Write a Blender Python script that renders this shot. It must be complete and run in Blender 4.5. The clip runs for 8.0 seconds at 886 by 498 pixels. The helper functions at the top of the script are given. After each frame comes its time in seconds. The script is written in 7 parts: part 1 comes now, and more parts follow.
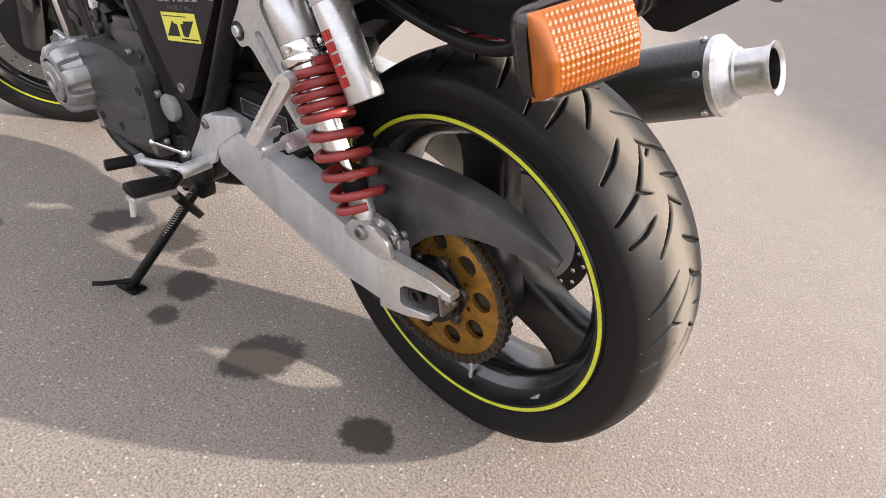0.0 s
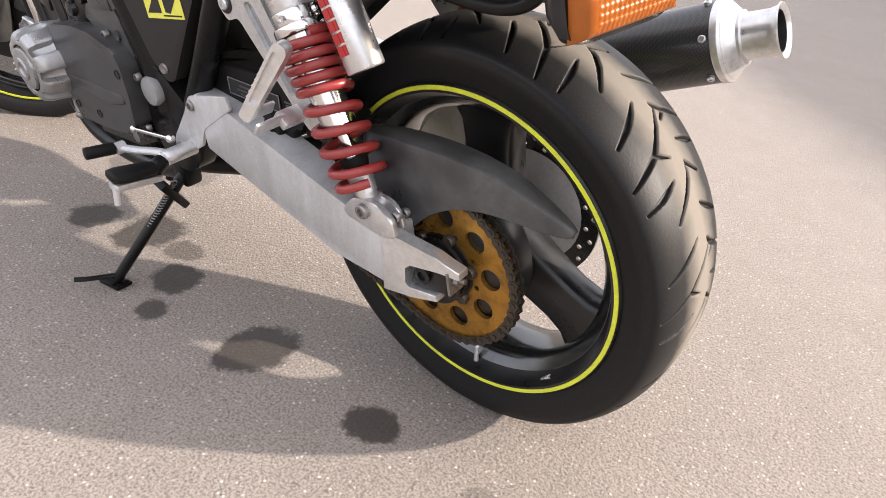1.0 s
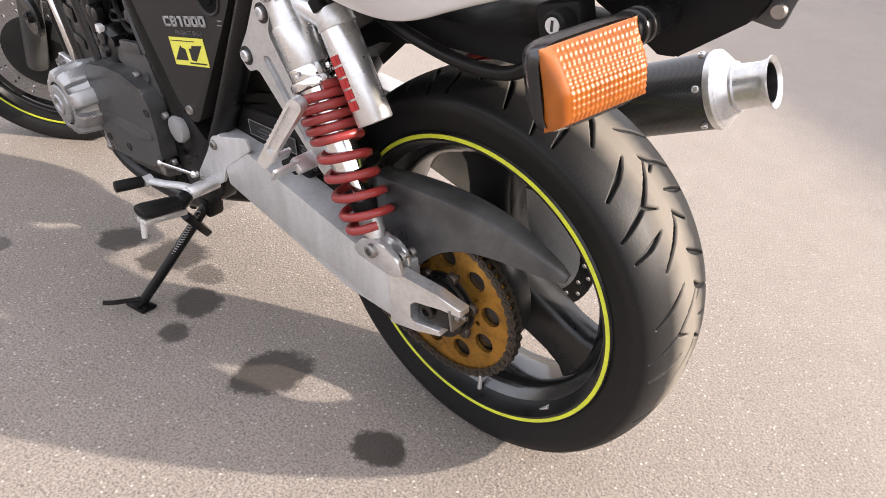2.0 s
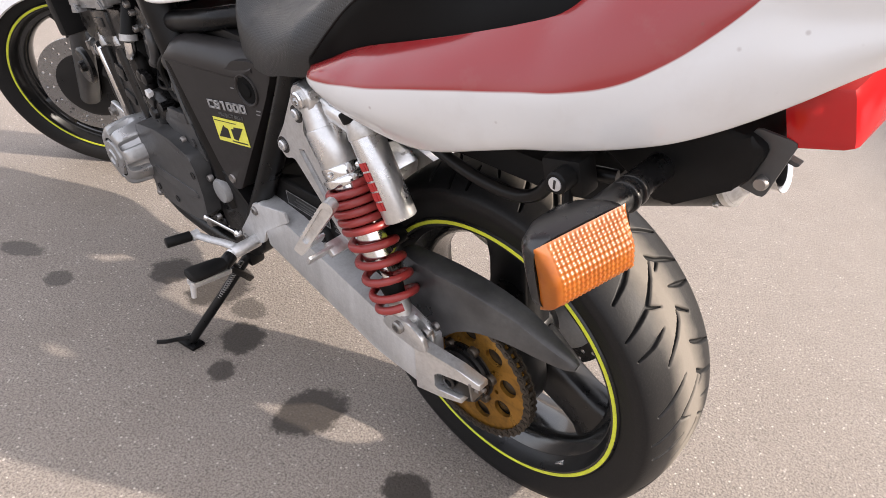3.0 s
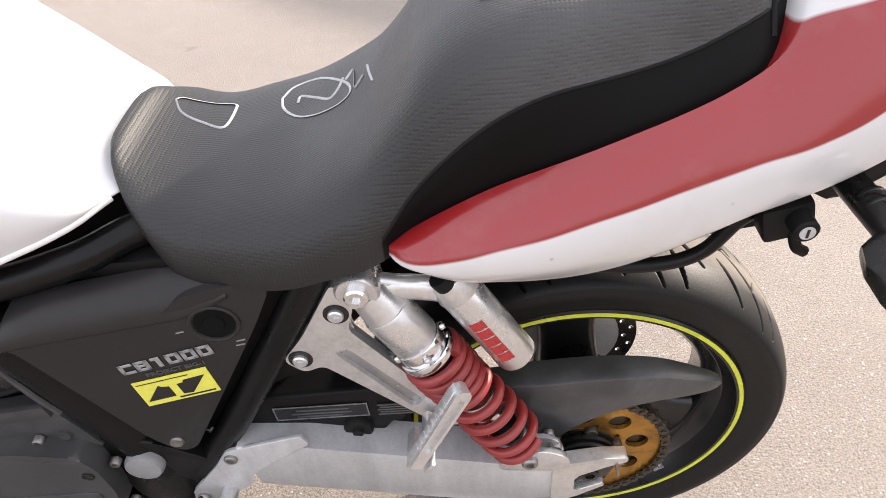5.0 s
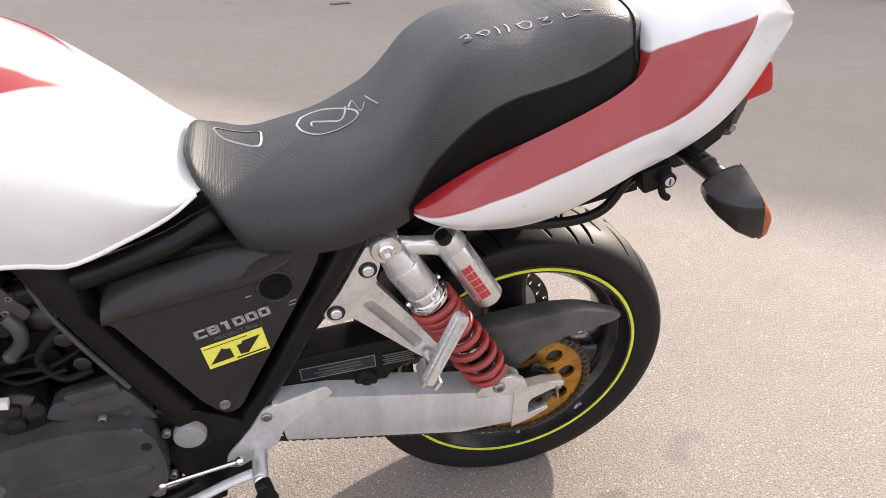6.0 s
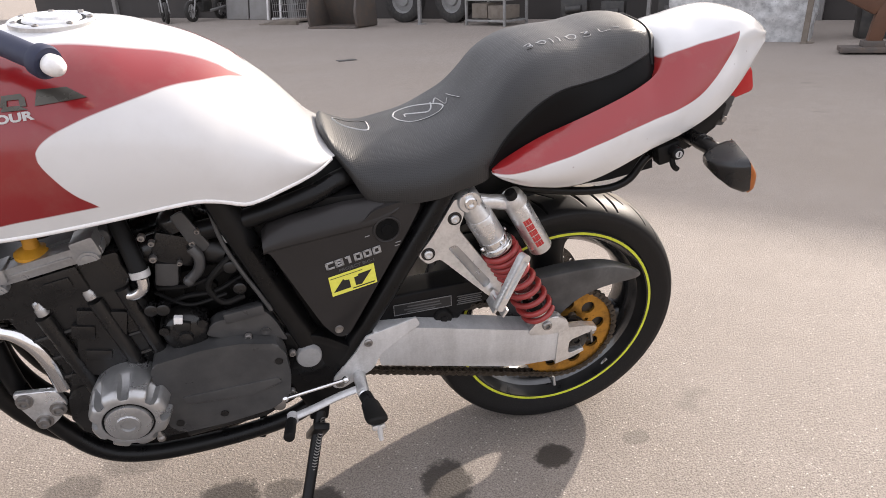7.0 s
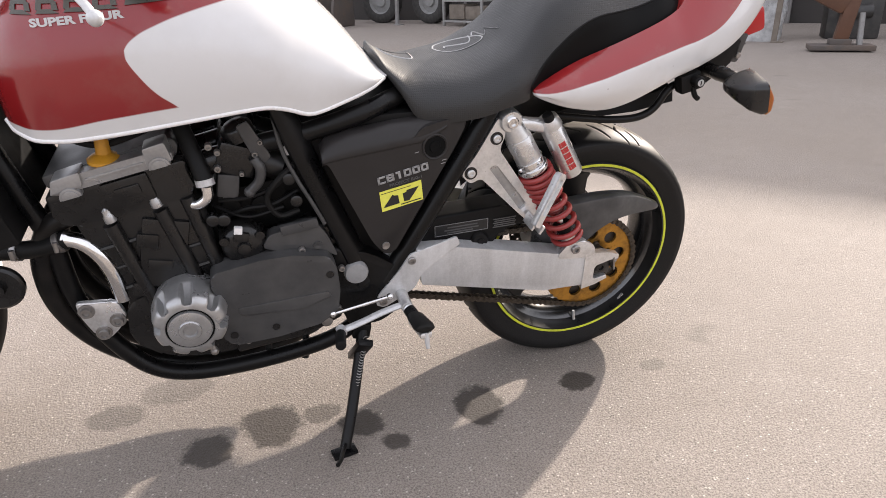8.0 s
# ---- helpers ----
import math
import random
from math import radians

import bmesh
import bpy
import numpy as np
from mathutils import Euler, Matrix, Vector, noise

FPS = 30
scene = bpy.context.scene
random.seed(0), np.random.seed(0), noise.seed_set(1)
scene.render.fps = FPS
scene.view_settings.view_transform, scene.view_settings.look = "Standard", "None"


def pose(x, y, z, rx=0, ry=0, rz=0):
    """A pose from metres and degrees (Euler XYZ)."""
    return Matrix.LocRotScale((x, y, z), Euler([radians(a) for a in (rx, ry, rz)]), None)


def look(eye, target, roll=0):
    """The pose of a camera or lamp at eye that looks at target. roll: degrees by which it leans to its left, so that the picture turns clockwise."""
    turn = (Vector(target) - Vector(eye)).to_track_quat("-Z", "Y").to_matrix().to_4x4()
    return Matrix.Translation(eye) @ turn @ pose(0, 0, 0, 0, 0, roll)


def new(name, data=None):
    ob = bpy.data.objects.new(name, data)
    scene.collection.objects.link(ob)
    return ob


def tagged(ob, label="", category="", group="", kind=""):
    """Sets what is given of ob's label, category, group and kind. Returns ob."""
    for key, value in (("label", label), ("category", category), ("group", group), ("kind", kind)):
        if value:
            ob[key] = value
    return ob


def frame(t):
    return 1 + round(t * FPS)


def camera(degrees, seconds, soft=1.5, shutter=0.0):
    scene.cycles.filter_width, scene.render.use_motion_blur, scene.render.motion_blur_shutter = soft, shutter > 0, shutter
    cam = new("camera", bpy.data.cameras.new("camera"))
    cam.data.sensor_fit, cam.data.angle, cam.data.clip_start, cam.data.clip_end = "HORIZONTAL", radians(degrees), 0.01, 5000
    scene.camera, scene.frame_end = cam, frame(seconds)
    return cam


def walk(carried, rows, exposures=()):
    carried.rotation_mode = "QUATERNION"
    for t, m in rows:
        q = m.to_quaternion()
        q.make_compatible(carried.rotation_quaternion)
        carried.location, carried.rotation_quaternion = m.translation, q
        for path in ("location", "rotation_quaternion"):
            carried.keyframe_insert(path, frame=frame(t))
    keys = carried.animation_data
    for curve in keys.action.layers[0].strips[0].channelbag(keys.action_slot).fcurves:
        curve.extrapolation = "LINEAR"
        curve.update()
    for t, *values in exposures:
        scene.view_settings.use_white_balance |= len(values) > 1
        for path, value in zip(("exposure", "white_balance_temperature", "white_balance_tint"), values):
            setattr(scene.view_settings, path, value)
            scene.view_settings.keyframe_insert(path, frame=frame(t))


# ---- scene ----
cam = camera(67.0, 8.0, soft=0.9)
PATH = [
    (0, (0.6693, -0.7967, 0.8323), (-0.1838, 0.3064, 0.0478), 8.59),
    (0.5, (0.6384, -0.7967, 0.7879), (-0.1634, 0.3494, 0.0111), 9.22),
    (1, (0.6303, -0.8033, 0.7868), (-0.1785, 0.3316, 0.0006), 7.83),
    (1.5, (0.6335, -0.8138, 0.7964), (-0.1995, 0.2995, 0.0048), 7.05),
    (2, (0.6608, -0.8154, 0.8539), (-0.1926, 0.2950, 0.0801), 7.53),
    (2.2, (0.6686, -0.8123, 0.9100), (-0.2147, 0.2816, 0.1463), 6.55),
    (3.3, (0.6215, -0.7842, 1.0725), (-0.2532, 0.1968, 0.1600), 4.83),
    (3.5, (0.5693, -0.7731, 1.0886), (-0.3283, 0.1843, 0.1733), 0.27),
    (3.7, (0.5052, -0.7648, 1.0835), (-0.3843, 0.2049, 0.1732), -1.08),
    (4, (0.3764, -0.7226, 1.0688), (-0.3924, 0.3396, 0.1519), -1.67),
    (4.2, (0.3034, -0.6990, 1.0671), (-0.3950, 0.4119, 0.1516), -2.69),
    (5.3, (-0.0623, -0.8858, 1.1083), (0.0604, 0.4770, 0.2790), -4.04),
    (5.5, (-0.0970, -0.9432, 1.1064), (0.0821, 0.4403, 0.3229), -3.37),
    (6, (-0.2097, -1.1072, 1.1335), (0.0972, 0.2810, 0.3995), -2.52),
    (6.5, (-0.3672, -1.3011, 1.1533), (0.0324, 0.0995, 0.4912), -2.60),
    (7, (-0.4403, -1.4210, 1.1036), (-0.0949, 0.0163, 0.4913), -2.45),
    (7.5, (-0.5167, -1.5086, 1.0257), (-0.1889, -0.0752, 0.3949), -2.65),
    (8, (-0.6221, -1.5199, 0.9716), (-0.2100, -0.0949, 0.3721), -1.69),
]
EXPOSURES = [(0.0, 1.02), (0.5, 1.12), (1.5, 1.27), (2.2, 1.22), (3.5, 1.02), (4.0, 1.06), (5.5, 1.28), (6.0, 1.12), (6.5, 1.02), (7.0, 0.92), (7.5, 0.84), (8.0, 0.95)]
walk(cam, [(t, look(eye, target, roll)) for t, eye, target, roll in PATH], EXPOSURES)

# ---- light: hazy afternoon sun from behind and beyond the motorcycle ----
SUN_ELEV, SUN_AZ = radians(24.6), math.atan2(1.23, 1.80)
world = bpy.data.worlds.new("sky")
scene.world = world
world.use_nodes = True
wn = world.node_tree
sky = wn.nodes.new("ShaderNodeTexSky")
sky.sky_type = "NISHITA"
sky.sun_disc = False
sky.sun_elevation = SUN_ELEV
sky.sun_rotation = math.pi / 2 - SUN_AZ
sky.air_density, sky.dust_density, sky.ozone_density = 1.0, 6.0, 0.6
haze = wn.nodes.new("ShaderNodeMixRGB")
haze.inputs[0].default_value = 0.6
haze.inputs[2].default_value = (6.9, 6.7, 7.15, 1)
wn.links.new(sky.outputs[0], haze.inputs[1])
wn.links.new(haze.outputs[0], wn.nodes["Background"].inputs[0])
wn.nodes["Background"].inputs[1].default_value = 0.15
sun = new("sun", bpy.data.lights.new("sun", "SUN"))
sun.data.energy = 3.7
sun.data.angle = radians(1.2)
sun.data.color = (1.0, 0.885, 0.79)
sun.matrix_world = look((math.cos(SUN_AZ) * 20, math.sin(SUN_AZ) * 20, 20 * math.tan(SUN_ELEV)), (0, 0, 0))


# ---- materials ----
# Drawn lines of the paint, as (x, z) on the motorcycle's side.
TANK_WEDGE = [(-1.20, 1.040), (-1.05, 1.049), (-0.967, 1.052), (-0.936, 1.053), (-0.865, 1.050), (-0.79, 1.0355), (-0.725, 1.0165), (-0.684, 0.997), (-0.665, 0.9845), (-0.650, 0.9745), (-0.640, 0.966), (-0.634, 0.955)]
TANK_UPPER = [(-0.945, 0.922), (-0.942, 0.930), (-0.924, 0.946), (-0.891, 0.961), (-0.843, 0.976), (-0.788, 0.987), (-0.75, 0.9915), (-0.709, 0.988), (-0.668, 0.9795), (-0.650, 0.9715), (-0.640, 0.966), (-0.634, 0.962)]
TANK_LOWER = [(-0.945, 0.918), (-0.943, 0.911), (-0.931, 0.889), (-0.908, 0.857), (-0.879, 0.830), (-0.86, 0.80)]
TANK_LIP = [(-1.20, 0.815), (-1.146, 0.801), (-1.11, 0.797), (-0.983, 0.818), (-0.88, 0.831), (-0.80, 0.835)]
TANK_TIP = -0.9440
TAIL_RED_UP = [(-0.23, 0.830), (-0.16, 0.856), (-0.08, 0.880), (0.0, 0.905), (0.08, 0.932), (0.12, 0.944), (0.14, 0.960), (0.155, 0.968), (0.21, 0.984), (0.25, 0.991), (0.30, 1.000), (0.32, 1.004)]
TAIL_RED_LOW = [(-0.23, 0.794), (-0.17, 0.803), (-0.10, 0.8165), (0.0, 0.8405), (0.10, 0.8625), (0.16, 0.8785), (0.20, 0.8935), (0.235, 0.917), (0.265, 0.9455), (0.296, 0.985), (0.306, 1.004)]
SEAT_SEAM = [(-0.232, 0.808), (-0.20, 0.850), (-0.16, 0.889), (-0.12, 0.916), (-0.08, 0.929), (-0.04, 0.932), (0.0, 0.936), (0.04, 0.946), (0.08, 0.960), (0.11, 0.968)]

def material(name):
    m = bpy.data.materials.new(name)
    m.use_nodes = True
    nt = m.node_tree
    return m, nt, nt.nodes["Principled BSDF"]


def node(nt, kind, **values):
    n = nt.nodes.new("ShaderNode" + kind)
    for key, value in values.items():
        n.inputs[key.replace("_", " ")].default_value = value
    return n


def math_node(nt, op, a, b=None, c=None):
    n = nt.nodes.new("ShaderNodeMath")
    n.operation = op
    for i, v in enumerate((a, b, c)):
        if v is None:
            continue
        if isinstance(v, (int, float)):
            n.inputs[i].default_value = v
        else:
            nt.links.new(v, n.inputs[i])
    return n.outputs[0]


def mix_colour(nt, fac, a, b):
    n = nt.nodes.new("ShaderNodeMixRGB")
    for i, v in enumerate((fac, a, b)):
        if isinstance(v, (int, float)):
            n.inputs[i].default_value = v
        elif isinstance(v, tuple):
            n.inputs[i].default_value = (*v[:3], 1)
        else:
            nt.links.new(v, n.inputs[i])
    return n.outputs[0]


def ramp(nt, fac, low, high, a=0.0, b=1.0):
    n = nt.nodes.new("ShaderNodeMapRange")
    n.clamp = True
    for key, v in (("From Min", low), ("From Max", high), ("To Min", a), ("To Max", b)):
        n.inputs[key].default_value = v
    nt.links.new(fac, n.inputs["Value"])
    return n.outputs[0]


def object_coords(nt):
    return nt.nodes.new("ShaderNodeTexCoord").outputs["Object"]


def noise_tex(nt, scale, detail=4, rough=0.55, coords=None):
    n = node(nt, "TexNoise", Scale=scale, Detail=detail, Roughness=rough)
    nt.links.new(coords or object_coords(nt), n.inputs["Vector"])
    return n.outputs["Fac"]


def bump(nt, bsdf, height, strength=0.3, distance=0.001):
    n = node(nt, "Bump", Strength=strength, Distance=distance)
    nt.links.new(height, n.inputs["Height"])
    nt.links.new(n.outputs[0], bsdf.inputs["Normal"])


def surface(name, colour, rough, metal=0.0, dirt=None, dirt_amount=0.35, scale=14.0, grain=160.0, relief=0.15, coat=0.0, rough_spread=0.12, spec=0.5):
    """A painted, cast or moulded surface with stains at one scale and grain at another."""
    m, nt, b = material(name)
    big, fine = noise_tex(nt, scale, 5, 0.6), noise_tex(nt, grain, 3)
    dirt = dirt or tuple(c * 0.45 for c in colour)
    stain = ramp(nt, big, 0.42, 0.72, 0.0, dirt_amount)
    col = mix_colour(nt, stain, colour, dirt)
    light = tuple(min(1, c * 1.22) for c in colour)
    col = mix_colour(nt, ramp(nt, fine, 0.35, 0.7, 0.0, 0.4), col, light)
    nt.links.new(col, b.inputs["Base Color"])
    nt.links.new(ramp(nt, big, 0.3, 0.7, max(0.03, rough - rough_spread), min(1, rough + rough_spread)), b.inputs["Roughness"])
    b.inputs["Metallic"].default_value = metal
    b.inputs["Coat Weight"].default_value = coat
    b.inputs["Coat Roughness"].default_value = 0.04
    b.inputs["Specular IOR Level"].default_value = spec
    if relief:
        bump(nt, b, fine, relief, 0.0006)
    return m


def curve_of_x(nt, x, points, x0, x1, z0, z1):
    """z as a function of x along a drawn line."""
    n = nt.nodes.new("ShaderNodeFloatCurve")
    nt.links.new(ramp(nt, x, x0, x1), n.inputs["Value"])
    c = n.mapping.curves[0]
    pts = [((px - x0) / (x1 - x0), (pz - z0) / (z1 - z0)) for px, pz in points]
    while len(c.points) < len(pts):
        c.points.new(0.5, 0.5)
    for p, (u, v) in zip(c.points, pts):
        p.location = (u, v)
        p.handle_type = "AUTO"
    n.mapping.update()
    return ramp(nt, n.outputs[0], 0, 1, z0, z1)


def above(nt, z, line, soft=0.0012):
    d = math_node(nt, "SUBTRACT", z, line)
    return ramp(nt, d, -soft, soft)


MAT = {}
WHITE, RED = (0.63, 0.625, 0.62), (0.225, 0.010, 0.012)


def gloss_paint(b, rough=0.22):
    b.inputs["Roughness"].default_value = rough
    b.inputs["Coat Weight"].default_value = 0.5
    b.inputs["Coat Roughness"].default_value = 0.05


def tank_paint():
    m, nt, b = material("tank_paint")
    xyz = nt.nodes.new("ShaderNodeSeparateXYZ")
    nt.links.new(object_coords(nt), xyz.inputs[0])
    x, z = xyz.outputs["X"], xyz.outputs["Z"]
    lims = (-1.25, -0.45, 0.7, 1.15)
    wedge = curve_of_x(nt, x, TANK_WEDGE, *lims)
    upper = curve_of_x(nt, x, TANK_UPPER, *lims)
    lower = curve_of_x(nt, x, TANK_LOWER, *lims)
    lip = curve_of_x(nt, x, TANK_LIP, *lims)
    top = above(nt, z, wedge)
    panel = math_node(nt, "MULTIPLY", math_node(nt, "SUBTRACT", 1.0, above(nt, z, upper)), above(nt, z, lower))
    panel = math_node(nt, "MULTIPLY", panel, ramp(nt, x, TANK_TIP - 0.001, TANK_TIP + 0.001))
    rear = ramp(nt, x, -0.642, -0.640)
    white = math_node(nt, "MAXIMUM", math_node(nt, "MAXIMUM", top, panel), rear)
    white = math_node(nt, "MAXIMUM", white, math_node(nt, "SUBTRACT", 1.0, above(nt, z, lip)))
    grime = ramp(nt, noise_tex(nt, 9, 5, 0.65), 0.5, 0.8, 0, 0.12)
    col = mix_colour(nt, white, RED, WHITE)
    nt.links.new(mix_colour(nt, grime, col, (0.30, 0.25, 0.20)), b.inputs["Base Color"])
    gloss_paint(b)
    bump(nt, b, noise_tex(nt, 420, 2), 0.03, 0.0003)
    return m


def tail_paint():
    m, nt, b = material("tail_paint")
    xyz = nt.nodes.new("ShaderNodeSeparateXYZ")
    nt.links.new(object_coords(nt), xyz.inputs[0])
    x, z = xyz.outputs["X"], xyz.outputs["Z"]
    lims = (-0.30, 0.45, 0.65, 1.10)
    red = math_node(nt, "MULTIPLY", above(nt, z, curve_of_x(nt, x, TAIL_RED_LOW, *lims)), math_node(nt, "SUBTRACT", 1.0, above(nt, z, curve_of_x(nt, x, TAIL_RED_UP, *lims))))
    # same paint as RED, lightened here for the sky reflected in the tail
    col = mix_colour(nt, red, WHITE, (0.265, 0.014, 0.016))
    drops = node(nt, "TexVoronoi", Scale=38.0)
    nt.links.new(object_coords(nt), drops.inputs["Vector"])
    spot = ramp(nt, drops.outputs["Distance"], 0.04, 0.10, 0.55, 0.0)
    spot = math_node(nt, "MULTIPLY", spot, ramp(nt, noise_tex(nt, 7, 3), 0.5, 0.6))
    col = mix_colour(nt, spot, col, (0.13, 0.05, 0.04))
    grime = ramp(nt, noise_tex(nt, 12, 5, 0.65), 0.52, 0.8, 0, 0.15)
    nt.links.new(mix_colour(nt, grime, col, (0.32, 0.26, 0.22)), b.inputs["Base Color"])
    gloss_paint(b)
    return m


def seat_vinyl():
    m, nt, b = material("seat_vinyl")
    co = object_coords(nt)
    xyz = nt.nodes.new("ShaderNodeSeparateXYZ")
    nt.links.new(co, xyz.inputs[0])
    x, z = xyz.outputs["X"], xyz.outputs["Z"]
    seam = curve_of_x(nt, x, SEAT_SEAM, -0.55, 0.2, 0.70, 1.10)
    skirt = math_node(nt, "MULTIPLY", math_node(nt, "SUBTRACT", 1.0, above(nt, z, seam, 0.002)), ramp(nt, x, -0.235, -0.233))
    w = node(nt, "TexVoronoi", Scale=260.0, Randomness=0.15)
    nt.links.new(co, w.inputs["Vector"])
    dots = ramp(nt, w.outputs["Distance"], 0.15, 0.5)
    wear = noise_tex(nt, 11, 6, 0.65)
    col = mix_colour(nt, ramp(nt, wear, 0.35, 0.75), (0.0055, 0.0055, 0.0057), (0.010, 0.0098, 0.0097))
    col = mix_colour(nt, math_node(nt, "MULTIPLY", dots, 0.2), col, (0.018, 0.0175, 0.017))
    # rear hump greyed unevenly: the sky's sheen put into the vinyl's colour
    rear_sheen = math_node(nt, "MULTIPLY", ramp(nt, x, -0.20, -0.06), ramp(nt, wear, 0.25, 0.65, 0.35, 0.9))
    col = mix_colour(nt, rear_sheen, col, (0.060, 0.0595, 0.059))
    col = mix_colour(nt, skirt, col, (0.005, 0.005, 0.005))
    nt.links.new(col, b.inputs["Base Color"])
    nt.links.new(ramp(nt, wear, 0.3, 0.7, 0.44, 0.54), b.inputs["Roughness"])
    nt.links.new(ramp(nt, skirt, 0, 1, 0.58, 0.10), b.inputs["Specular IOR Level"])
    h = math_node(nt, "MULTIPLY", dots, math_node(nt, "SUBTRACT", 1.0, skirt))
    bump(nt, b, h, 0.4, 0.0008)
    return m


def tyre_rubber(name, outer, half, bead_r):
    m, nt, b = material(name)
    co = object_coords(nt)
    xyz = nt.nodes.new("ShaderNodeSeparateXYZ")
    nt.links.new(co, xyz.inputs[0])
    away = math_node(nt, "ABSOLUTE", xyz.outputs["Y"])
    n1, n2 = noise_tex(nt, 24, 6, 0.65), noise_tex(nt, 300, 3)
    crown = math_node(nt, "ADD", away, ramp(nt, n1, 0, 1, -0.012, 0.012))
    worn = ramp(nt, crown, 0.010, 0.044, 1.0, 0.0)
    tread = ramp(nt, crown, 0.055, 0.080, 1.0, 0.0)
    col = mix_colour(nt, tread, (0.0085, 0.0083, 0.0085), (0.013, 0.0125, 0.0125))
    col = mix_colour(nt, worn, col, (0.185, 0.165, 0.140))
    col = mix_colour(nt, math_node(nt, "MULTIPLY", ramp(nt, n2, 0.5, 0.75), 0.07), col, (0.10, 0.09, 0.08))
    # the cuts, free of the crown's dust, are blackened with depth as painted shade
    r_s, y_s = bead_r + 0.047, half * 0.985
    share = math_node(nt, "MULTIPLY", xyz.outputs["Y"], 1 / y_s)
    round_ = math_node(nt, "POWER", math_node(nt, "MAXIMUM", math_node(nt, "SUBTRACT", 1.0, math_node(nt, "MULTIPLY", share, share)), 0.0001), 0.575)
    skin = math_node(nt, "MULTIPLY_ADD", round_, outer - r_s, r_s)
    X, Z = xyz.outputs["X"], xyz.outputs["Z"]
    radius = math_node(nt, "SQRT", math_node(nt, "ADD", math_node(nt, "MULTIPLY", X, X), math_node(nt, "MULTIPLY", Z, Z)))
    cut = math_node(nt, "MULTIPLY", ramp(nt, math_node(nt, "SUBTRACT", skin, radius), 0.0015, 0.0032), ramp(nt, radius, r_s + 0.002, r_s + 0.004))
    col = mix_colour(nt, cut, col, (0.006, 0.006, 0.006))
    nt.links.new(col, b.inputs["Base Color"])
    nt.links.new(ramp(nt, worn, 0, 1, 0.50, 0.85), b.inputs["Roughness"])
    b.inputs["Specular IOR Level"].default_value = 0.24
    bump(nt, b, n2, 0.25, 0.0008)
    return m


def carbon():
    m, nt, b = material("carbon_weave")
    w = node(nt, "TexChecker", Scale=330.0)
    nt.links.new(object_coords(nt), w.inputs["Vector"])
    nt.links.new(mix_colour(nt, w.outputs["Fac"], (0.010, 0.010, 0.011), (0.028, 0.028, 0.029)), b.inputs["Base Color"])
    b.inputs["Roughness"].default_value = 0.42
    b.inputs["Coat Weight"].default_value = 0.35
    b.inputs["Coat Roughness"].default_value = 0.15
    return m


def amber():
    m, nt, b = material("amber_lens")
    grime = ramp(nt, noise_tex(nt, 45, 5, 0.65), 0.4, 0.7, 0.0, 0.55)
    nt.links.new(mix_colour(nt, grime, (0.46, 0.125, 0.008), (0.26, 0.055, 0.004)), b.inputs["Base Color"])
    b.inputs["Roughness"].default_value = 0.34
    b.inputs["Transmission Weight"].default_value = 0.3
    b.inputs["Subsurface Weight"].default_value = 0.12
    b.inputs["Subsurface Radius"].default_value = (0.02, 0.006, 0.001)
    b.inputs["Subsurface Scale"].default_value = 0.4
    return m


def red_glass():
    m, nt, b = material("red_lens")
    b.inputs["Base Color"].default_value = (0.48, 0.012, 0.014, 1)
    b.inputs["Roughness"].default_value = 0.15
    b.inputs["Transmission Weight"].default_value = 0.2
    return m


def brushed(name, colour, streak):
    """Bare aluminium with water runs down its faces and fine brushing."""
    m, nt, b = material(name)
    stretch = node(nt, "Mapping")
    nt.links.new(object_coords(nt), stretch.inputs["Vector"])
    stretch.inputs["Scale"].default_value = (1.0, 0.5, 0.2)
    runs = noise_tex(nt, 26, 6, 0.65, stretch.outputs[0])
    cloud, fine = noise_tex(nt, 10, 5, 0.65), noise_tex(nt, 240, 3)
    col = mix_colour(nt, ramp(nt, runs, 0.40, 0.66, 0.0, 0.55), colour, streak)
    col = mix_colour(nt, ramp(nt, cloud, 0.45, 0.75, 0.0, 0.5), col, streak)
    nt.links.new(mix_colour(nt, ramp(nt, fine, 0.4, 0.7, 0.0, 0.15), col, (0.9, 0.9, 0.9)), b.inputs["Base Color"])
    b.inputs["Metallic"].default_value = 0.3
    nt.links.new(ramp(nt, cloud, 0.3, 0.7, 0.30, 0.48), b.inputs["Roughness"])
    bump(nt, b, fine, 0.10, 0.0005)
    return m


